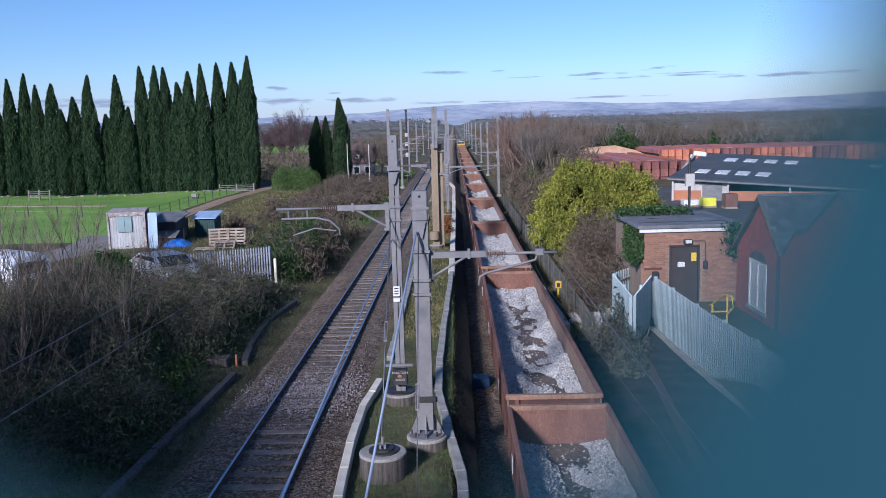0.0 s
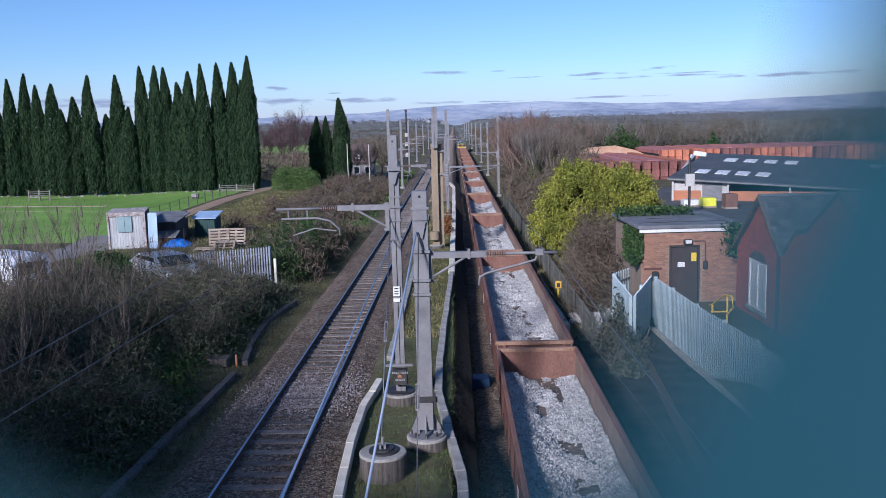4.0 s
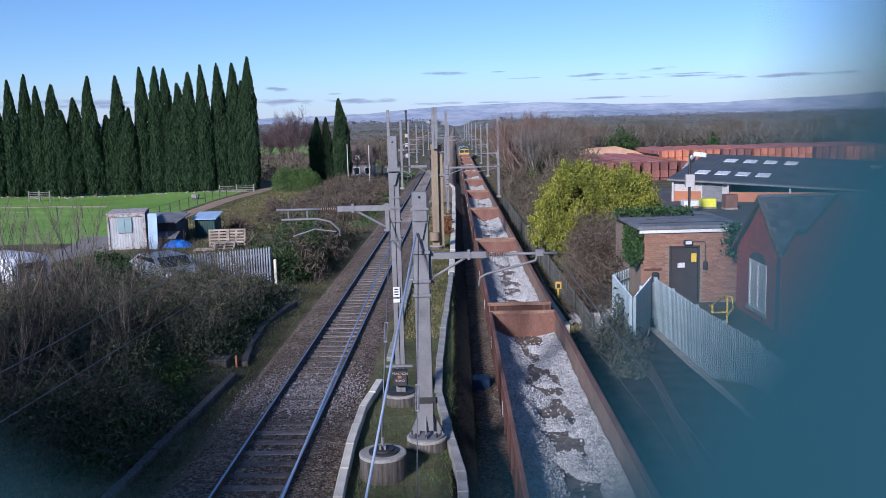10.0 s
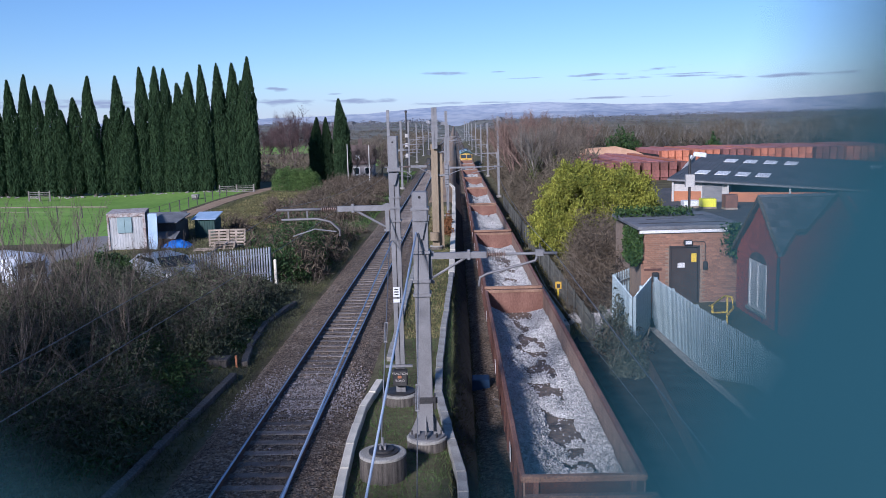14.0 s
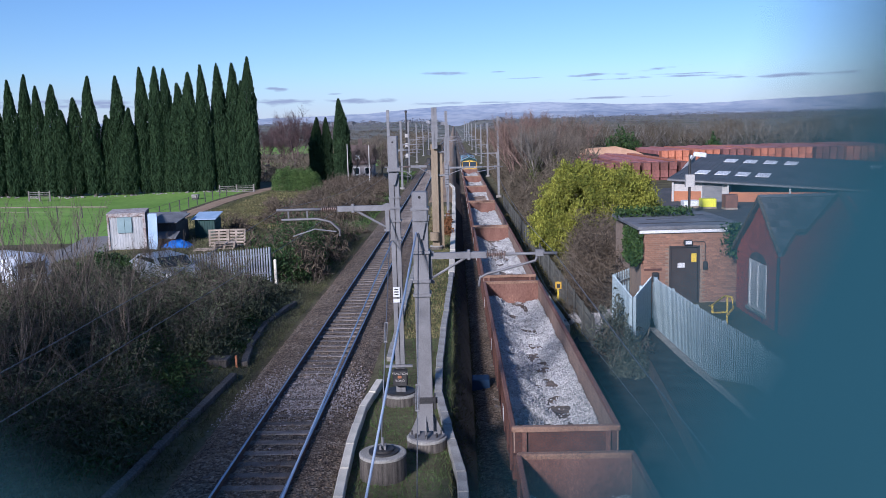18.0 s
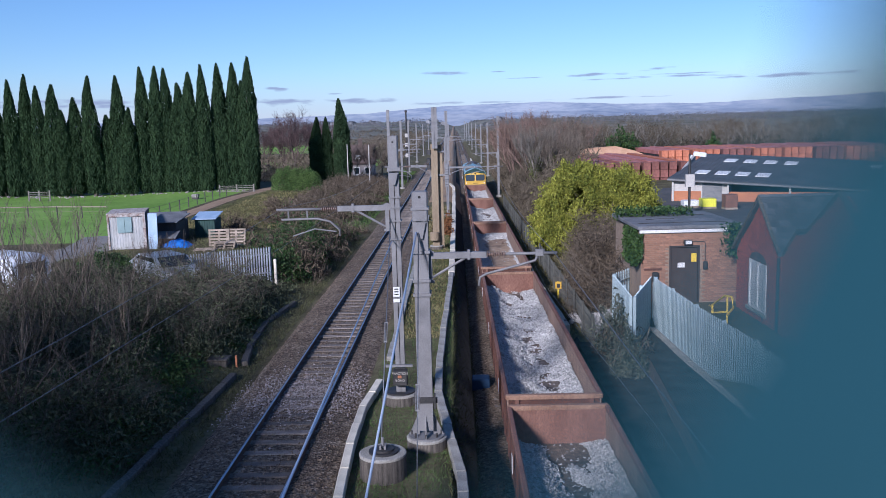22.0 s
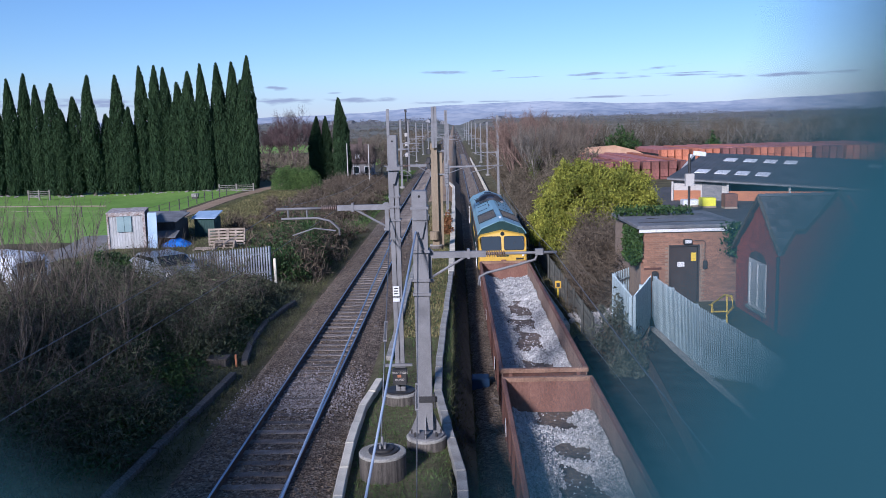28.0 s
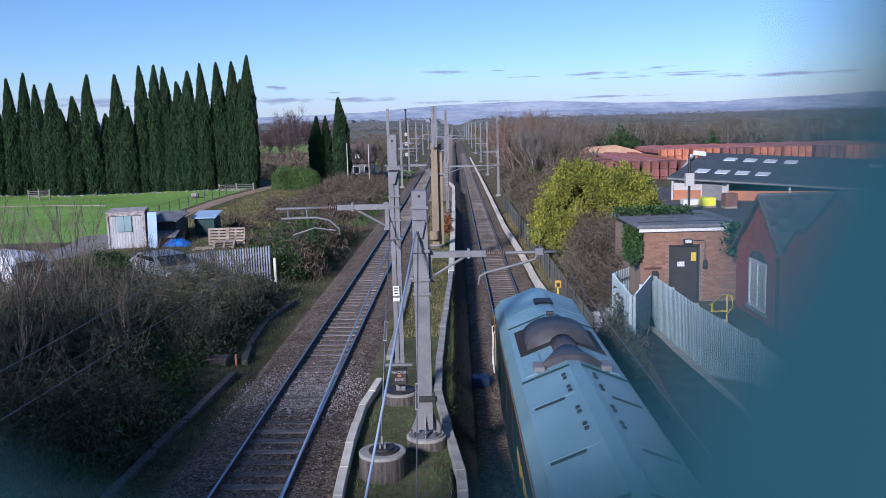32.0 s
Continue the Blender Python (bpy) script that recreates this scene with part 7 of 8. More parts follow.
def build_right_fences():
    palisade("palisade_fence", [(7.2, 33.6, 1.0), (5.8, 31.6, 1.0), (5.65, 27.4, 1.0)], 1.85, "galvanised palisade fence at the yard corner", PALISADE, group="yard fences")
    palisade("palisade_fence", [(5.65, 27.4, 0.98), (7.15, 31.3, 1.0)], 1.85, "galvanised palisade fence returning to the hut", PALISADE, group="yard fences")
    palisade("palisade_fence", [(7.15, 31.3, 1.0), (7.3, 26, 1.0), (7.6, 21.5, 1.0), (7.7, 15, 1.0)], 1.85, "galvanised palisade fence on a low wall beside the line", PALISADE, group="yard fences")
    rw = structure("retaining_wall", Geo().prism([(6.45, 31.4), (7.35, 31.6), (7.9, 12), (4.95, 12)], -0.6, 0.9, "z"), BRICK_DARK, "low dark brick retaining wall", "wall")
    brick_face(rw, Matrix.Translation((6.44, 31.3, 0.3)) @ pose(0, 0, 0, 0, 0, -94.4), 16.0, 0.6, [], BRICK_DARK)
    structure("wall_ledge", Geo().prism([(6.43, 31.38), (7.3, 31.55), (7.85, 12.05), (4.93, 12.05)], 0.9, 0.94, "z"), DARKGROUND_SHADE, "dark gritty ledge along the top of the wall", "ledge")
    kerb_run("wall_coping", [(7.1, 31.6, 1.0), (7.25, 26, 1.0), (7.5, 21.5, 1.0), (7.65, 14, 1.0)], 0.42, 0.09, "pale concrete coping on the low wall", CONCRETE, 1.2)
    # dark lineside fence
    f = thing("lineside_fence", pose(0, 0, 0), "dark weathered slatted fence along the loaded line", "fence")
    bd = Geo().box(-0.035, 0.035, -0.012, 0.012, 0, 1.25).mesh("slat", DARKFENCE)
    pst = Geo().bevel(-0.045, 0.045, -0.045, 0.045, -0.3, 1.4, 0.01).mesh("post", DARKFENCE)
    y = 30.8
    i = 0
    while y < 88:
        x = 4.95 - 0.004 * (y - 30)
        part("slat", bd, None, f, at=pose(x, y, 0.1, 0, 0, 90))
        if i % 11 == 0:
            part("post", pst, None, f, at=pose(x - 0.08, y, 0.1))
        y += 0.22
        i += 1
    for zz in (0.4, 1.1):
        part("rail", Geo().tube([(4.95, 30.8, zz), (4.72, 88, zz)], 0.03, 4), DARKFENCE, f)
    sg = thing("lineside_sign", pose(4.75, 40.5, -0.35), "small yellow lineside sign on a post", "sign")
    part("post", Geo().tube([(0, 0, -0.2), (0, 0, 1.3)], 0.045, 8), YELLOW_RAIL, sg)
    part("plate", Geo().bevel(-0.15, 0.15, -0.07, -0.04, 0.95, 1.3, 0.01), YELLOW, sg, "yellow plate")
    part("plate_bar", Geo().box(-0.08, 0.08, -0.075, -0.07, 1.0, 1.2), DARKSTEEL, sg)
    # stair rail by the hut
    r = thing("stair_handrail", pose(0, 0, 0), "yellow tubular stair handrail by the hut", "handrail")
    part("top_rail", Geo().tube([(8.8, 29.6, 2.0), (8.8, 29.4, 2.02), (8.8, 27.84, 2.7), (8.8, 27.15, 2.8), (8.8, 27.05, 2.72), (8.8, 27.0, 2.45), (8.8, 27.45, 2.16), (8.8, 27.6, 2.14)], 0.032, 8), YELLOW_RAIL, r, smooth=True)
    part("mid_rail", Geo().tube([(8.8, 29.2, 1.98), (8.8, 29.0, 1.86), (8.8, 27.6, 2.2)], 0.028, 8), YELLOW_RAIL, r, smooth=True)
    for y, z in ((29.2, 2.1), (27.58, 2.74)):
        part("stanchion", Geo().tube([(8.8, y, 0.8), (8.8, y, z)], 0.032, 8), YELLOW_RAIL, r)
    rb = Geo()
    rng = np.random.default_rng(2)
    for _ in range(1100):
        y = rng.uniform(30.6, 35.6)
        x = 5.8 - (y - 32.8) * 0.2 + rng.normal(0, 0.32)
        s = rng.uniform(0.035, 0.1)
        z = 0.35 + 0.8 * math.exp(-((x - 5.95 + (y - 32.8) * 0.25) ** 2) / 0.2) * max(0.2, 1 - abs(y - 32.8) / 2.4)
        rb.box(-s, s, -s * 0.8, s * 0.8, -s * 0.6, s * 0.6, pose(x, y, z, rng.uniform(0, 90), rng.uniform(0, 90), rng.uniform(0, 90)))
    tagged(new("rubble_heap", rb.mesh("rubble_heap", STONE_BIT)), "heap of pale broken rubble by the fence corner", "rubble", "", "stuff")


BRICK_DARK = surf("dark_wall_brick", (0.06, 0.045, 0.038), (0.14, 0.10, 0.085), 2.5, 0.9, 0.2)


def build_yard():
    """Workshop, brick stacks and yard clutter beyond the hut."""
    rnd = random.Random(23)
    structure("yard_surface", Geo().box(9, 60, 36, 84, 1.75, 1.98), TARMAC, "worn tarmac yard", "yard")
    w = thing("workshop", pose(17.6, 70, 0, 0, 0, -22), "low workshop with dark sheet roof, rooflights and roller door", "workshop")
    ev = lambda x: 3.72 - 0.058 * x              # eaves, which fall along the front
    rd = lambda x: 5.15 - 0.055 * x
    LN, DP = 24.0, 14.0
    part("wall", Geo().prism([(0, 1.5), (0, ev(0)), (4.4, ev(4.4)), (4.4, 1.5)], 0, 0.25).prism([(0.25, 1.5), (0.25, ev(0)), (DP, rd(0)), (DP, 1.5)], 0, 0.25, "x"), CREAM, w, "cream upper wall")
    # the shade under the open eaves is put into this wall's colour
    part("back_wall", Geo().box(4.4, LN, 3.0, 3.3, 1.5, 3.4), DARKTIMBER_SHADE, w, "recessed wall coloured dark for the shade under the eaves")
    part("brick_dado", Geo().box(-0.03, 2.3, -0.05, 0, 1.9, 2.8), ORANGE, w, "orange lower wall")
    part("side_bay", Geo().box(4.5, 12.0, -0.05, 0.2, 1.6, 2.75), ORANGE, w, "orange panelled bay")
    part("roller_door", Geo().box(2.4, 3.95, -0.06, -0.01, 1.9, 3.45), STEEL, w, "grey roller door")
    for i in range(13):
        part("door_slat", Geo().box(2.4, 3.95, -0.075, -0.06, 1.95 + i * 0.115, 2.04 + i * 0.115), STEEL, w)
    for x in (0.1, 4.4, 9.0, 14):
        part("post", Geo().box(x - 0.08, x + 0.08, -0.3, -0.12, 1.6, ev(x)), CREAM, w, "pale eaves post")
    q = lambda x, t, e: (x + 1.5 * t, -0.5 + (DP + 0.5) * t, ev(x) + (rd(x) - ev(x)) * t + e)
    slab = lambda x0, x1, t0, t1, e0, e1: Geo().add([q(x0, t0, e0), q(x1, t0, e0), q(x1, t1, e0), q(x0, t1, e0), q(x0, t0, e1), q(x1, t0, e1), q(x1, t1, e1), q(x0, t1, e1)], [(0, 3, 2, 1), (4, 5, 6, 7), (0, 1, 5, 4), (1, 2, 6, 5), (2, 3, 7, 6), (3, 0, 4, 7)])
    rf = part("roof", slab(-0.3, LN, 0, 1, 0.0, 0.14), SHEETROOF, w, "dark corrugated roof")
    for i in range(60):
        part("roof_rib", slab(-0.25 + i * 0.4, -0.19 + i * 0.4, 0, 1, 0.142, 0.165), SHEETROOF, rf)
    for t, xs in ((0.2, (1.2, 2.8, 4.4, 6.0)), (0.68, (2.2, 3.9, 5.6, 7.3, 14))):
        for x in xs:
            part("rooflight", slab(x, x + 1.0, t, t + 0.12, 0.15, 0.2), WHITE, rf, "pale rooflight")
    part("gutter", Geo().tube([q(-0.3, -0.005, 0.02), q(LN, -0.005, 0.02)], 0.07, 6), STEEL, w)
    for x, y, wd, h, m, lb in ((18.1, 63, 1.05, 0.6, BRIGHTYELLOW, "bright yellow bulk bag on a pallet"), (19.5, 62, 0.9, 0.95, RUST, "red crate of stacked goods"), (21.6, 60, 1.3, 0.5, BLUEGREY, "pale blue wrapped goods on a pallet"), (17.0, 64, 1.2, 0.4, WHITE, "white wrapped goods on a pallet")):
        t = thing("yard_pallet", pose(x, y, 1.98), lb, "pallet", "goods in the yard")
        part("load", Geo().bevel(0, wd, 0, 1.0, 0.14, h + 0.14, 0.05), m, t)
        part("pallet_base", Geo().box(0, wd, 0, 1.0, 0, 0.14), WOOD, t)
    # security camera on a pole
    c = thing("security_camera_pole", pose(15.9, 58.5, 1.9), "dark pole with white security camera and cabinet", "camera pole")
    part("pole", Geo().tube([(0, 0, -0.2), (0, 0, 4.3)], 0.09, 8), DARKSTEEL, c)
    part("cabinet", Geo().bevel(-0.3, 0.3, -0.25, 0.1, 2.1, 2.95, 0.03), CREAM, c, "pale equipment cabinet")
    part("camera_housing", Geo().bevel(-0.35, 0.5, -0.16, 0.16, 4.2, 4.5, 0.05, pose(0, 0, 0, 0, 8, 0)), WHITE, c, "white camera housing")
    part("camera_bracket", Geo().tube([(0, 0, 4.0), (0.1, -0.1, 4.25)], 0.07, 6), WHITE, c)
    # stacks of red brick packs
    for xa, xb, ya, yb, z0, packs, label in ((13.2, 26.5, 98, 128, 0.45, [PACK_SHADED], "long stack of red brick packs, fronts darkened for shade, tops pink for sun"), (28.4, 62, 118, 138, 1.05, [ORANGEPACK, ORANGEPACK, PACK_SHADED], "long stack of orange and red brick packs")):
        s = thing("brick_stack", pose(0, 0, 0), label, "brick stack", "brick stacks")
        meshes = [Geo().bevel(-0.41, 0.41, -0.9, 0.9, 0, 0.85, 0.03).mesh("pack", p) for p in packs]
        rows = 4
        hi = z0 + rows * 0.87
        i, x = 0, xa
        while x < xb:
            for k in range(rows):
                part("pack", meshes[(i // 4) % len(meshes)], None, s, at=pose(x + rnd.uniform(-0.03, 0.03), ya + rnd.uniform(-0.08, 0.08), z0 + k * 0.87))
            # the row of packs behind it, seen from above
            part("top_pack", Geo().bevel(x - 0.44, x + 0.44, ya + 0.95, yb + rnd.uniform(-1, 1), hi - 0.6, hi + rnd.uniform(-0.12, 0.06), 0.04), PACKTOP_SUNLIT if i % 7 != 5 else ORANGEPACK, s, "tops of a row of packs in a sunlit pink")
            x += 0.98 if i % 4 != 3 else 1.25
            i += 1
        # a black box paints in the shade seen through the gaps
        part("core", Geo().box(xa - 0.4, xb - 0.5, ya + 0.9, yb - 1, z0 - 0.5, hi - 0.62), BLACK, s, "black core standing in for the shade between the packs")
    s = thing("sand_heap", pose(22.5, 131, 3.0), "long heap of pale orange brick waste", "heap")
    part("mound", Geo().loft([[(-7, -3, 0), (7, -3, 0), (7, 3, 0), (-7, 3, 0)], [(-5, -1.6, 1.1), (4.4, -1.6, 1.2), (4.2, 1.6, 1.1), (-4.6, 1.6, 1.0)], [(-2.6, -0.5, 1.7), (1.6, -0.5, 1.95), (1.4, 0.6, 1.9), (-2.4, 0.6, 1.7)]]), SANDHEAP, s)


SANDHEAP = surf("brick_waste", (0.42, 0.24, 0.13), (0.58, 0.36, 0.22), 0.8, 0.95, 0.4, 0, 6)


# ---------------- allotment and meadow to the left ----------------
def build_left():
    rnd = random.Random(17)
    # old shipping container
    c = thing("shipping_container", pose(-20.3, 48.3, 1.75, 0, 0, 16), "old white shipping container with rust streaks and green panel", "container")
    W, D, H = 2.08, 3.2, 2.27
    part("shell", Geo().box(0.03, W - 0.03, 0.05, D, 0.15, H - 0.03), CONTAINER, c, "dirty white corrugated shell")
    for i in range(13):
        part("corrugation", Geo().bevel(0.1 + i * 0.155, 0.18 + i * 0.155, 0.038, 0.05, 0.2, H - 0.12, 0.006), CONTAINER, c)
    part("corner_post", Geo().box(0, 0.1, -0.02, 0.1, 0, H), RUSTY_WHITE, c, "rust-eaten corner post")
    part("corner_post", Geo().box(W - 0.12, W + 0.02, -0.02, 0.1, 0, H), RUSTY_WHITE, c, "rust-eaten corner post")
    # the side away from the sun wears its shade as a dark colour
    part("end_wall", Geo().box(W - 0.03, W + 0.01, 0.1, D, 0.1, H - 0.06), DARKTIMBER_SHADE, c, "end wall coloured dark for its shaded side")
    part("roof_edge", Geo().box(-0.02, W + 0.03, -0.04, D, H - 0.04, H + 0.02), RUSTY_WHITE, c, "rust-stained roof edge")
    part("header", Geo().box(0.1, W - 0.12, -0.025, 0.03, H - 0.2, H - 0.04), RUSTY_WHITE, c, "rust-stained header")
    part("panel_split", Geo().box(0.94, 0.96, -0.034, -0.03, 1.15, 2.05), SHED_GREEN, c)
    part("panel", Geo().bevel(0.55, 1.35, -0.03, 0.0, 1.15, 2.05, 0.01), PANELGREEN, c, "grey-green hatch panel")
    part("skirt", Geo().box(0, W, -0.03, 0.05, 0, 0.16), RUST_DARK, c)
    bp = thing("leaning_board", pose(-18.2, 48.9, 1.75), "tall pale blue board leaning on the container", "board")
    part("sheet", Geo().bevel(0, 0.55, 0, 0.05, 0, 2.2, 0.01, pose(0, 0, 0, -4, 0, 0)), BLUEGREY, bp)
    for x, y, w, d, h, m, lb, cat in ((-18.6, 50.6, 1.5, 2.4, 1.4, DARKTIMBER_SHADE, "dark tarred timber hut with sheet roof", "shed"), (-18.1, 49.9, 1.1, 0.6, 0.55, RUST_DARK, "low rust-brown lean-to shed", "shed"), (-16.75, 53.2, 1.25, 1.5, 1.3, SHED_GREEN, "dark green shed with pale blue roof", "shed"), (-20.0, 52.6, 2.2, 2.0, 1.35, SHED_GREEN, "dark green cabin behind the container", "shed")):
        s = thing("shed", pose(x, y, 1.8), lb, cat, "allotment sheds")
        part("walls", Geo().box(0, w, 0, d, 0, h), m, s)
        for i in range(int(w / 0.16)):
            part("board", Geo().box(i * 0.16 + 0.01, i * 0.16 + 0.15, -0.02, 0, 0.02, h - 0.02), m, s)
        part("roof", Geo().add([(-0.15, -0.2, h), (w + 0.15, -0.2, h), (w + 0.15, d + 0.1, h + 0.3), (-0.15, d + 0.1, h + 0.3), (-0.15, -0.2, h + 0.05), (w + 0.15, -0.2, h + 0.05), (w + 0.15, d + 0.1, h + 0.35), (-0.15, d + 0.1, h + 0.35)],
             [(0, 3, 2, 1), (4, 5, 6, 7), (0, 1, 5, 4), (1, 2, 6, 5), (2, 3, 7, 6), (3, 0, 4, 7)]), BLUEGREY if w < 2 and m is SHED_GREEN else FELT, s, "sheet roof")
    t = thing("tarpaulin_heap", pose(-16.9, 50.0, 1.8), "crumpled bright blue tarpaulin over a heap", "tarpaulin")
    g = Geo()
    n = 14
    for j in range(n + 1):
        for i in range(n + 1):
            u, v = i / n * 2 - 1, j / n * 2 - 1
            g.v.append((u * 0.95, v * 0.8, max(0.02, 0.45 * (1 - u * u) * (1 - v * v) ** 0.7 + 0.12 * noise.noise((u * 3, v * 3, 4)))))
    g.f = [(j * (n + 1) + i, j * (n + 1) + i + 1, (j + 1) * (n + 1) + i + 1, (j + 1) * (n + 1) + i) for j in range(n) for i in range(n)]
    part("sheet", g, BLUE_TARP, t)
    # pallets
    for k, (x, y, z, up) in enumerate([(-13.6, 48.6, 1.8, 0), (-13.6, 48.6, 1.95, 0), (-13.6, 48.6, 2.1, 0), (-13.3, 50.0, 1.8, 1), (-14.3, 49.9, 1.8, 1), (-14.6, 48.0, 1.8, 0)]):
        p = thing("pallet", pose(x, y, z + (0.0 if not up else 0.5), 78 if up else 0, 0, rnd.uniform(-12, 12)), "weathered wooden pallet in the allotment", "pallet", "pallets")
        for i in range(6):
            part("deck_board", Geo().box(-0.6, 0.6, -0.5 + i * 0.18, -0.39 + i * 0.18, 0.1, 0.125), WOOD, p)
        for xx in (-0.55, 0, 0.55):
            part("bearer", Geo().box(xx - 0.05, xx + 0.05, -0.5, 0.5, 0, 0.1), WOOD, p)
    # parked cars behind the fence
    make_car(-13.7, 38.4, 1.62, CARBODY, "silver estate car parked beside the fence", 42)
    make_van(-20.1, 36.6, 1.65, 236)
    palisade("palisade_fence", [(-13.5, 40.2, 1.1), (-12.2, 40.4, 1.2), (-9.1, 40.0, 1.45)], 1.6, "weathered grey palisade fence by the lane", GREYPALE, 0.13, group="lane fences")
    gp = thing("gate_post", pose(-8.7, 39.3, 1.2), "short white concrete post", "post")
    part("shaft", Geo().bevel(-0.06, 0.06, -0.06, 0.06, 0, 1.35, 0.02), CONCRETE_PALE, gp)
    # path and lane
    structure("lane", ribbon([(-28, 33), (-24, 42), (-21.6, 49), (-22.5, 54)], 3.2, 0.05), LANE, "pale worn gravel lane", "lane")
    structure("meadow_path", ribbon([(-22.2, 56), (-22.5, 64), (-22.6, 72), (-22.7, 80), (-22.4, 90), (-22.0, 98), (-20, 108)], 1.5, 0.06), TRACKPATH, "worn gravel path along the meadow", "path")
    # field fences
    for pts, lb in (([(-24.2, 58), (-24.2, 68), (-24.2, 78), (-24.0, 90)], "slim post and wire fence along the path"), ([(-52, 71.5), (-38.3, 69.8), (-33.1, 69.1), (-28.7, 68.5)], "old post and rail fence across the meadow")):
        f = thing("field_fence", pose(0, 0, 0), lb, "fence", "field fences")
        for (ax, ay), (bx, by) in zip(pts, pts[1:]):
            n = max(2, int(math.hypot(bx - ax, by - ay) / 2.4))
            for i in range(n):
                x, y = ax + (bx - ax) * i / n, ay + (by - ay) * i / n
                part("post", Geo().box(-0.035, 0.035, -0.035, 0.035, -0.2, 0.95), DARKTIMBER_SHADE, f, at=pose(x, y, ground_z(x, y)))
            za, zb = ground_z(ax, ay), ground_z(bx, by)
            for h in (0.5, 0.9):
                part("rail", Geo().tube([(ax, ay, za + h), (bx, by, zb + h)], 0.012 if "wire" in lb or h < 0.6 else 0.045, 4), WOOD, f)
    for x, y, w in ((-26.4, 93.5, 3.8), (-46.5, 91, 2.3)):
        g = thing("field_gate", pose(x, y, 1.8), "pale timber field gate", "gate", "field gates")
        for i in range(4):
            part("bar", Geo().box(0, w, -0.04, 0.04, 0.2 + i * 0.2, 0.25 + i * 0.2), WOOD_GREY, g)
        for xx in (0, w / 2, w):
            part("post", Geo().box(xx - 0.07, xx + 0.07, -0.06, 0.06, -0.2, 1.0), WOOD_GREY, g)
    st = Geo()
    for _ in range(110):
        x, y, sz = rnd.uniform(-54, -23), rnd.gauss(95.6, 0.5), rnd.uniform(0.04, 0.14)
        st.box(-sz, sz, -sz, sz, -sz * 0.6, sz * 0.7, pose(x, y, ground_z(x, y), rnd.uniform(-20, 20), rnd.uniform(-20, 20), rnd.uniform(0, 90)))
    tagged(new("edge_stones", st.mesh("edge_stones", NEWSTONE)), "pale stones along the foot of the cypress row", "stones", "", "stuff")
    # bungalow behind the garden cypresses
    h = thing("bungalow", pose(-14.1, 127, 0.9, 0, 0, 4), "brown-roofed house with a pale wall among garden trees", "house")
    part("wall", Geo().prism([(-2.6, -0.5), (-2.6, 2.6), (0, 4.9), (2.6, 2.6), (2.6, -0.5)], -1.75, 1.75, "x"), HOUSEWALL, h)
    part("roof", Geo().prism([(-2.9, 2.5), (0, 5.05), (2.9, 2.5), (2.9, 2.7), (0, 5.3), (-2.9, 2.7)], -1.7, 1.95, "x"), BRICK_DARK, h, "brown tiled roof")
    for x in (-0.85, 0.75):
        d = part("window", Geo().box(x - 0.45, x + 0.45, -2.64, -2.58, 1.0, 2.1), WHITE, h, "white window frame")
        part("pane", Geo().box(x - 0.36, x + 0.36, -2.66, -2.64, 1.09, 2.01), WINDOW, d)
    part("dormer", Geo().box(-1.0, -0.3, -2.3, -1.0, 2.9, 3.8), WHITE, h, "white dormer")
    part("chimney", Geo().box(-0.6, 0.0, -0.4, 0.4, 4.7, 6.2), BRICK_DARK, h)
    for x, y, top, lb in ((-13.55, 105, 6.7, "thin white flagpole in the garden"), (-11.0, 106, 6.5, "pale grey pole beside the garden")):
        p = thing("garden_pole", pose(x, y, 1.4), lb, "pole", "garden poles")
        part("shaft", Geo().tube([(0, 0, -0.3), (0, 0, top - 1.4)], [0.07, 0.05], 8), CREAM, p)
    tr = thing("feed_trough", pose(-26.2, 84, ground_z(-26.2, 84)), "small grey feed trough on the meadow", "trough")
    part("tub", Geo().bevel(-0.34, 0.34, -0.25, 0.25, 0.2, 0.5, 0.05), CONCRETE, tr)
    part("stand", Geo().box(-0.28, 0.28, -0.2, 0.2, -0.1, 0.2), DARKTIMBER_SHADE, tr)
    # small lineside box and marker at the left trough
    b = thing("cable_box", pose(-8.2, 26.4, 1.0), "grey lineside cable box half hidden in scrub", "cabinet")
    part("case", Geo().bevel(0, 0.6, 0, 0.5, 0, 0.22, 0.03), CONCRETE_DIRTY, b)
    part("lid", Geo().bevel(-0.04, 0.64, -0.04, 0.54, 0.22, 0.27, 0.02), CONCRETE_DIRTY, b)
    b = thing("marker_post", pose(-7.35, 26.7, 0.9), "small orange marker post", "post")
    part("shaft", Geo().bevel(-0.035, 0.035, -0.035, 0.035, 0, 0.42, 0.01), ORANGE, b)
    b = thing("blue_crate", pose(0.62, 27.6, -0.3), "small dark blue box beside the loaded line", "box")
    part("case", Geo().bevel(-0.3, 0.3, -0.3, 0.3, 0, 0.45, 0.03), BLUE_DARK, b)
    lp = thing("lamp_post", pose(-7.06, 120, 0.8), "slim dark lamp post with pale box fittings", "lamp post")
    part("pole", Geo().tube([(0, 0, -0.3), (0, 0, 9.9)], [0.13, 0.1], 8), DARKSTEEL, lp)
    for z in (6.4, 5.1, 3.6):
        part("box", Geo().bevel(-0.22, 0.22, -0.25, 0.2, z, z + 0.5, 0.05), CREAM, lp, "pale equipment box")
    part("lamp_head", Geo().bevel(-0.16, 0.16, -0.2, 0.2, 9.85, 10.15, 0.05), DARKSTEEL, lp)


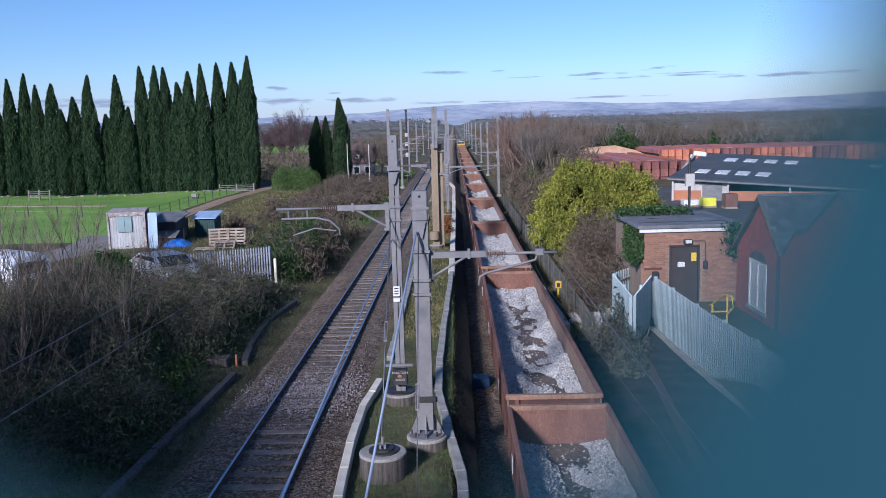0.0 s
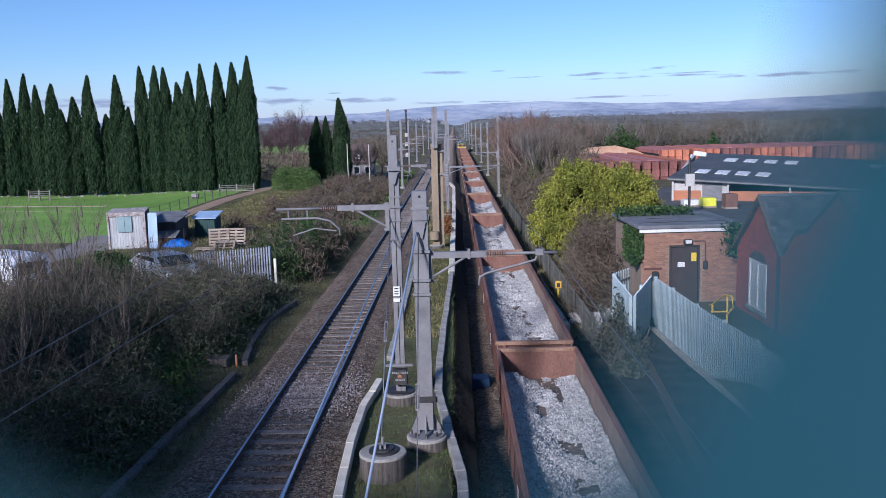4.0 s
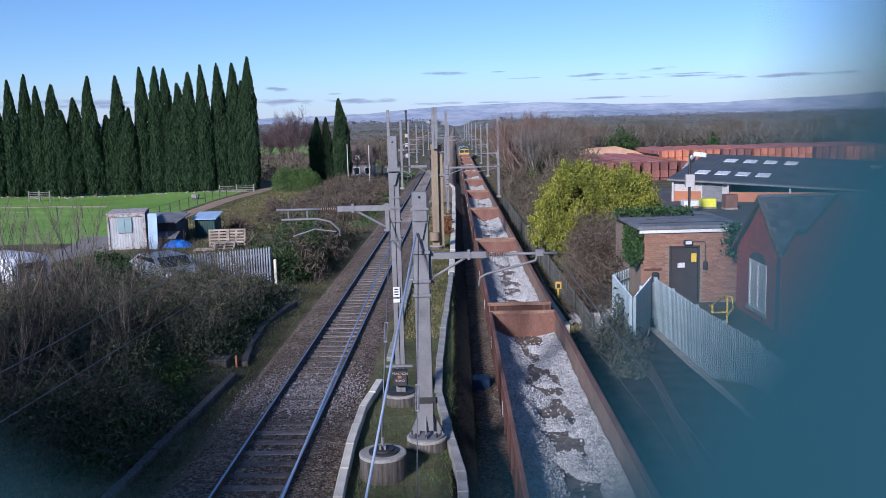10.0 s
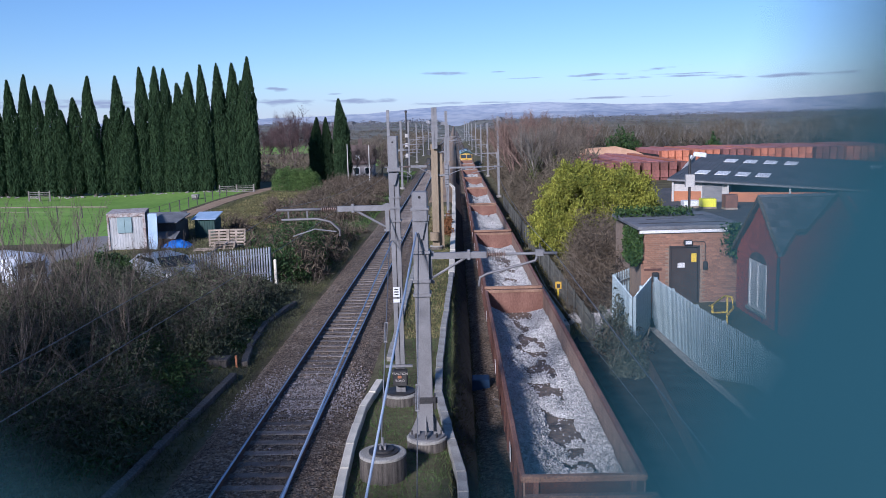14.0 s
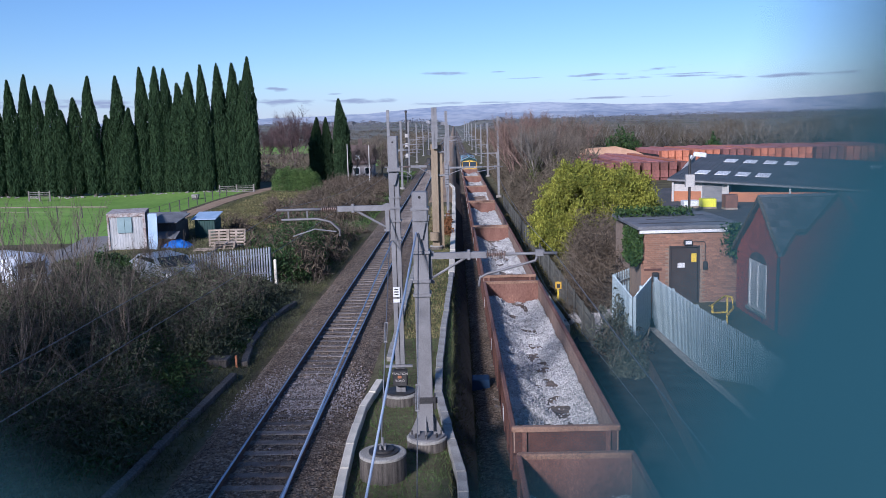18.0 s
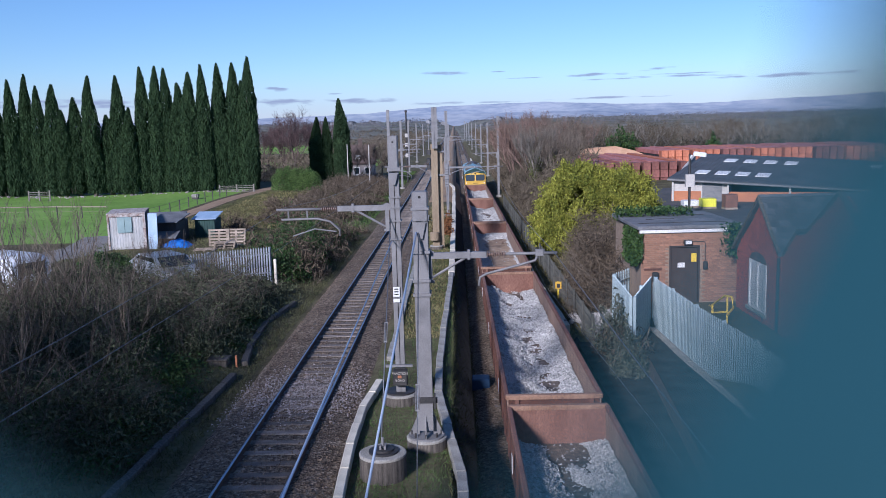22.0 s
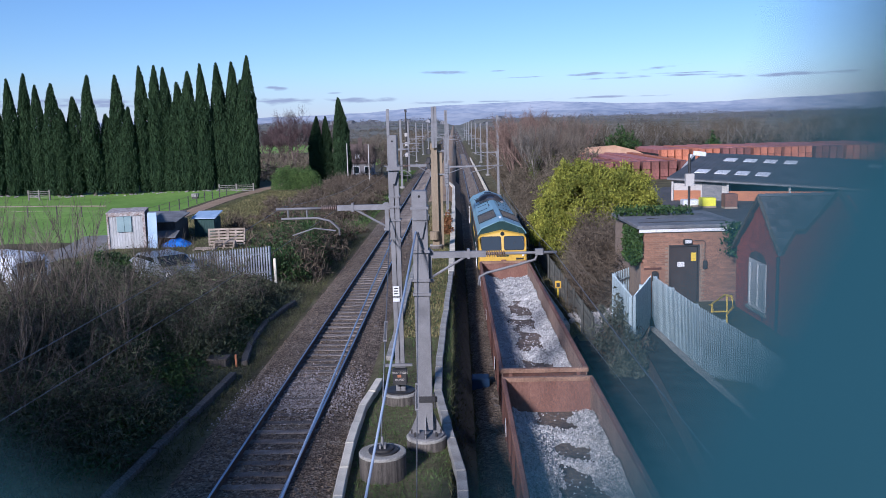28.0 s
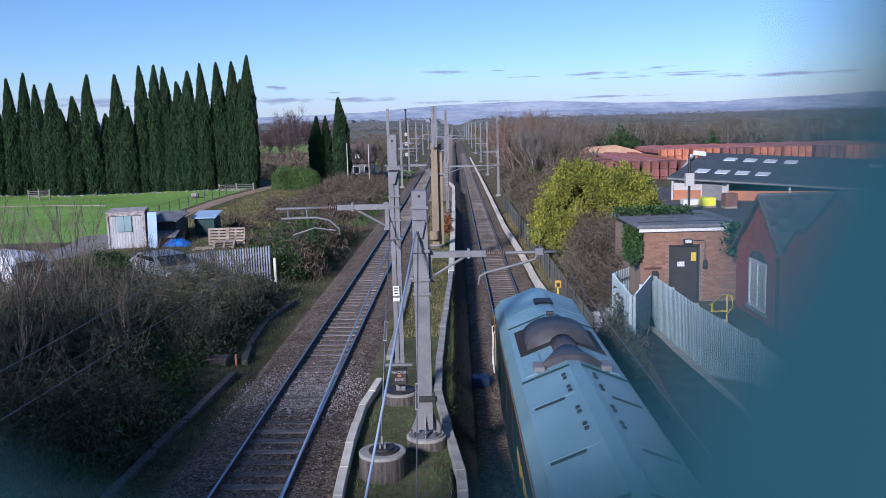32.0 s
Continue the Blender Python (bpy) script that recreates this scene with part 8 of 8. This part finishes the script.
GREYPALE = surf("weathered_grey_pale", (0.15, 0.17, 0.19), (0.33, 0.36, 0.39), 2, 0.7, 0.1, 0.1, 20, vary=0.25)
WOOD_GREY = surf("silvered_timber", (0.14, 0.125, 0.105), (0.28, 0.255, 0.22), 3, 0.9, 0.2, vary=0.2)
CONTAINER = surf("dirty_white_container", (0.33, 0.325, 0.305), (0.56, 0.55, 0.525), 1.4, 0.7, 0.15, 0, 12, third=(0.62, 0.61, 0.58), streak=(2, 2, 0.4))
RUSTY_WHITE = surf("rust_eaten_white_paint", (0.16, 0.085, 0.055), (0.62, 0.59, 0.55), 3.5, 0.8, 0.2, 0, 16, third=(0.7, 0.69, 0.66))
PANELGREEN = surf("grey_green_panel", (0.22, 0.30, 0.30), (0.32, 0.42, 0.41), 1.5, 0.6)
# tarred timber; also the dark tone for walls painted as shaded
DARKTIMBER_SHADE = surf("tarred_timber_and_shade", (0.03, 0.027, 0.026), (0.08, 0.07, 0.065), 2, 0.8, 0.2)
BLUE_DARK = surf("dark_blue_plastic", (0.01, 0.035, 0.085), (0.02, 0.06, 0.14), 2, 0.6)


def ribbon(pts, w, lift):
    g = Geo()
    fine = []
    for (ax, ay), (bx, by) in zip(pts, pts[1:]):
        for i in range(8):
            fine.append((ax + (bx - ax) * i / 8, ay + (by - ay) * i / 8))
    fine.append(pts[-1])
    for i, (x, y) in enumerate(fine):
        a, b = fine[max(0, i - 1)], fine[min(len(fine) - 1, i + 1)]
        dx, dy = b[0] - a[0], b[1] - a[1]
        l = math.hypot(dx, dy)
        nx_, ny_ = dy / l, -dx / l
        for k in (-0.5, -0.17, 0.17, 0.5):
            px_, py_ = x + nx_ * w * k, y + ny_ * w * k
            g.v.append((px_, py_, ground_z(px_, py_) + lift * (1.0 if abs(k) < 0.4 else 0.4)))
    for i in range(len(fine) - 1):
        for k in range(3):
            g.f.append((i * 4 + k, i * 4 + k + 1, (i + 1) * 4 + k + 1, (i + 1) * 4 + k))
    return g


def make_car(x, y, z, paint, label, turn):
    c = thing("parked_car", pose(x, y, z, 0, 0, turn), label, "car", "parked cars")
    side = [(-2.1, 0.3), (-2.15, 0.75), (-1.95, 0.95), (-1.6, 1.02), (-0.95, 1.42), (0.9, 1.45), (1.7, 1.05), (2.1, 0.9), (2.15, 0.3)]
    g = Geo()
    g.loft([[(0.86 * s * (0.86 if b > 1.1 else 1.0), a, b) for a, b in side] for s in (-1, 1)])
    part("body", g, paint, c)
    for s in (-1, 1):
        part("side_window", Geo().add([(s * 0.80, -1.2, 1.05), (s * 0.80, 1.3, 1.05), (s * 0.752, 0.85, 1.38), (s * 0.752, -0.85, 1.38), (s * 0.83, -1.2, 1.05), (s * 0.83, 1.3, 1.05), (s * 0.782, 0.85, 1.38), (s * 0.782, -0.85, 1.38)], [(0, 1, 2, 3), (4, 7, 6, 5), (0, 4, 5, 1), (1, 5, 6, 2), (2, 6, 7, 3), (3, 7, 4, 0)]), WINDOW, c)
        for yy in (-1.3, 1.35):
            wh = part("wheel", Geo().tube([(s * 0.72, yy, 0.31), (s * 0.88, yy, 0.31)], 0.31, 16), RUBBER, c)
            part("hub", Geo().tube([(s * 0.87, yy, 0.31), (s * 0.9, yy, 0.31)], 0.19, 12), STEEL, wh)
    part("windscreen", Geo().add([(-0.7, -1.62, 1.04), (0.7, -1.62, 1.04), (0.66, -1.0, 1.41), (-0.66, -1.0, 1.41), (-0.7, -1.64, 1.06), (0.7, -1.64, 1.06), (0.66, -1.02, 1.43), (-0.66, -1.02, 1.43)], [(0, 1, 2, 3), (4, 7, 6, 5), (0, 4, 5, 1), (1, 5, 6, 2), (2, 6, 7, 3), (3, 7, 4, 0)]), WINDOW, c)
    for s in (-0.6, 0.6):
        part("headlight", Geo().bevel(s - 0.16, s + 0.16, -2.17, -2.1, 0.68, 0.84, 0.02), WHITE, c)


def make_van(x, y, z, turn):
    """A small white van with a rounded roof."""
    v = thing("parked_van", pose(x, y, z, 0, 0, turn), "white van with a rounded roof parked in the lane", "van", "parked cars")
    side = [(-2.2, 0.35), (-2.25, 0.9), (-1.9, 1.12), (-1.25, 1.72), (-1.0, 1.86), (1.9, 1.9), (2.15, 1.8), (2.25, 1.5), (2.25, 0.35)]
    g = Geo()
    g.loft([[(s_ * (w - (0.16 if b > 1.7 else 0.08 if b > 1.2 else 0)), a, b + (e if b > 1.6 else 0)) for a, b in side] for s_, w, e in ((-1, 0.92, -0.1), (-1, 0.7, 0.02), (0, 0, 0.05), (1, 0.7, 0.02), (1, 0.92, -0.1))])
    part("body", g, CARWHITE, v)
    for s_ in (-1, 1):
        part("side_window", Geo().box(min(s_ * 0.86, s_ * 0.9), max(s_ * 0.86, s_ * 0.9), -1.2, -0.3, 1.12, 1.58), WINDOW, v)
        for yy in (-1.4, 1.4):
            wh = part("wheel", Geo().tube([(s_ * 0.74, yy, 0.32), (s_ * 0.92, yy, 0.32)], 0.32, 16), RUBBER, v)
            part("hub", Geo().tube([(s_ * 0.91, yy, 0.32), (s_ * 0.94, yy, 0.32)], 0.18, 12), STEEL, wh)
    part("rear_window", Geo().box(-0.6, 0.6, 2.23, 2.27, 1.1, 1.6), WINDOW, v)
    part("windscreen", Geo().add([(-0.66, -1.86, 1.2), (0.66, -1.86, 1.2), (0.6, -1.3, 1.7), (-0.6, -1.3, 1.7), (-0.66, -1.9, 1.22), (0.66, -1.9, 1.22), (0.6, -1.34, 1.72), (-0.6, -1.34, 1.72)], [(0, 1, 2, 3), (4, 7, 6, 5), (0, 4, 5, 1), (1, 5, 6, 2), (2, 6, 7, 3), (3, 7, 4, 0)]), WINDOW, v)


def build_fresh_stone():
    """Pale new stone tipped over the bed of the empty line."""
    rng = np.random.default_rng(18)
    g = Geo()
    for _ in range(5200):
        y, a = rng.normal(23.3, 1.5), rng.normal(0.0, 1.15)
        if abs(abs(a) - GAUGE / 2) < 0.07 or abs(a) > 2.2 or rng.random() > math.exp(-((y - 23.3) / 2.2) ** 2) + 0.15:
            continue
        zz = RAIL_L - (0.15 if abs(a) < 0.75 else 0.115 if abs(a) < 1.35 else 0.13 + (abs(a) - 1.35) * 0.25)
        r = rng.uniform(0.016, 0.036)
        pts = np.array([(1, 0.2, 0), (-0.9, 0.5, 0.1), (0.1, -1, 0.1), (0.1, 0.2, 0.9), (0.3, 0.9, -0.2)]) * r + rng.normal(0, r * 0.3, (5, 3)) + np.array([left_x(y) + a, y, zz + r * 0.3])
        g.add([tuple(q) for q in pts], [(0, 4, 3), (4, 1, 3), (1, 2, 3), (2, 0, 3)])
    tagged(new("fresh_stone", raw_mesh("fresh_stone", g.v, g.f, NEWSTONE)), "pale new ballast stones spilt over the empty line", "ballast", "", "stuff")


build_ground()
build_hills()
build_tracks()
build_loose_ballast()
build_kerbs()
build_fresh_stone()
build_masts()
build_wires()
build_train()
build_bridge()
structure("cess_path", Geo().box(4.4, 6.2, 12, 31.4, -0.5, 0.3), DARKGROUND_SHADE, "dark walkway strip beside the loaded line", "path")
build_cypresses()
build_bushes()
build_right_trees()
build_shade_trees()
build_far()
build_hut()
build_house()
build_right_fences()
build_yard()
build_left()
motions()
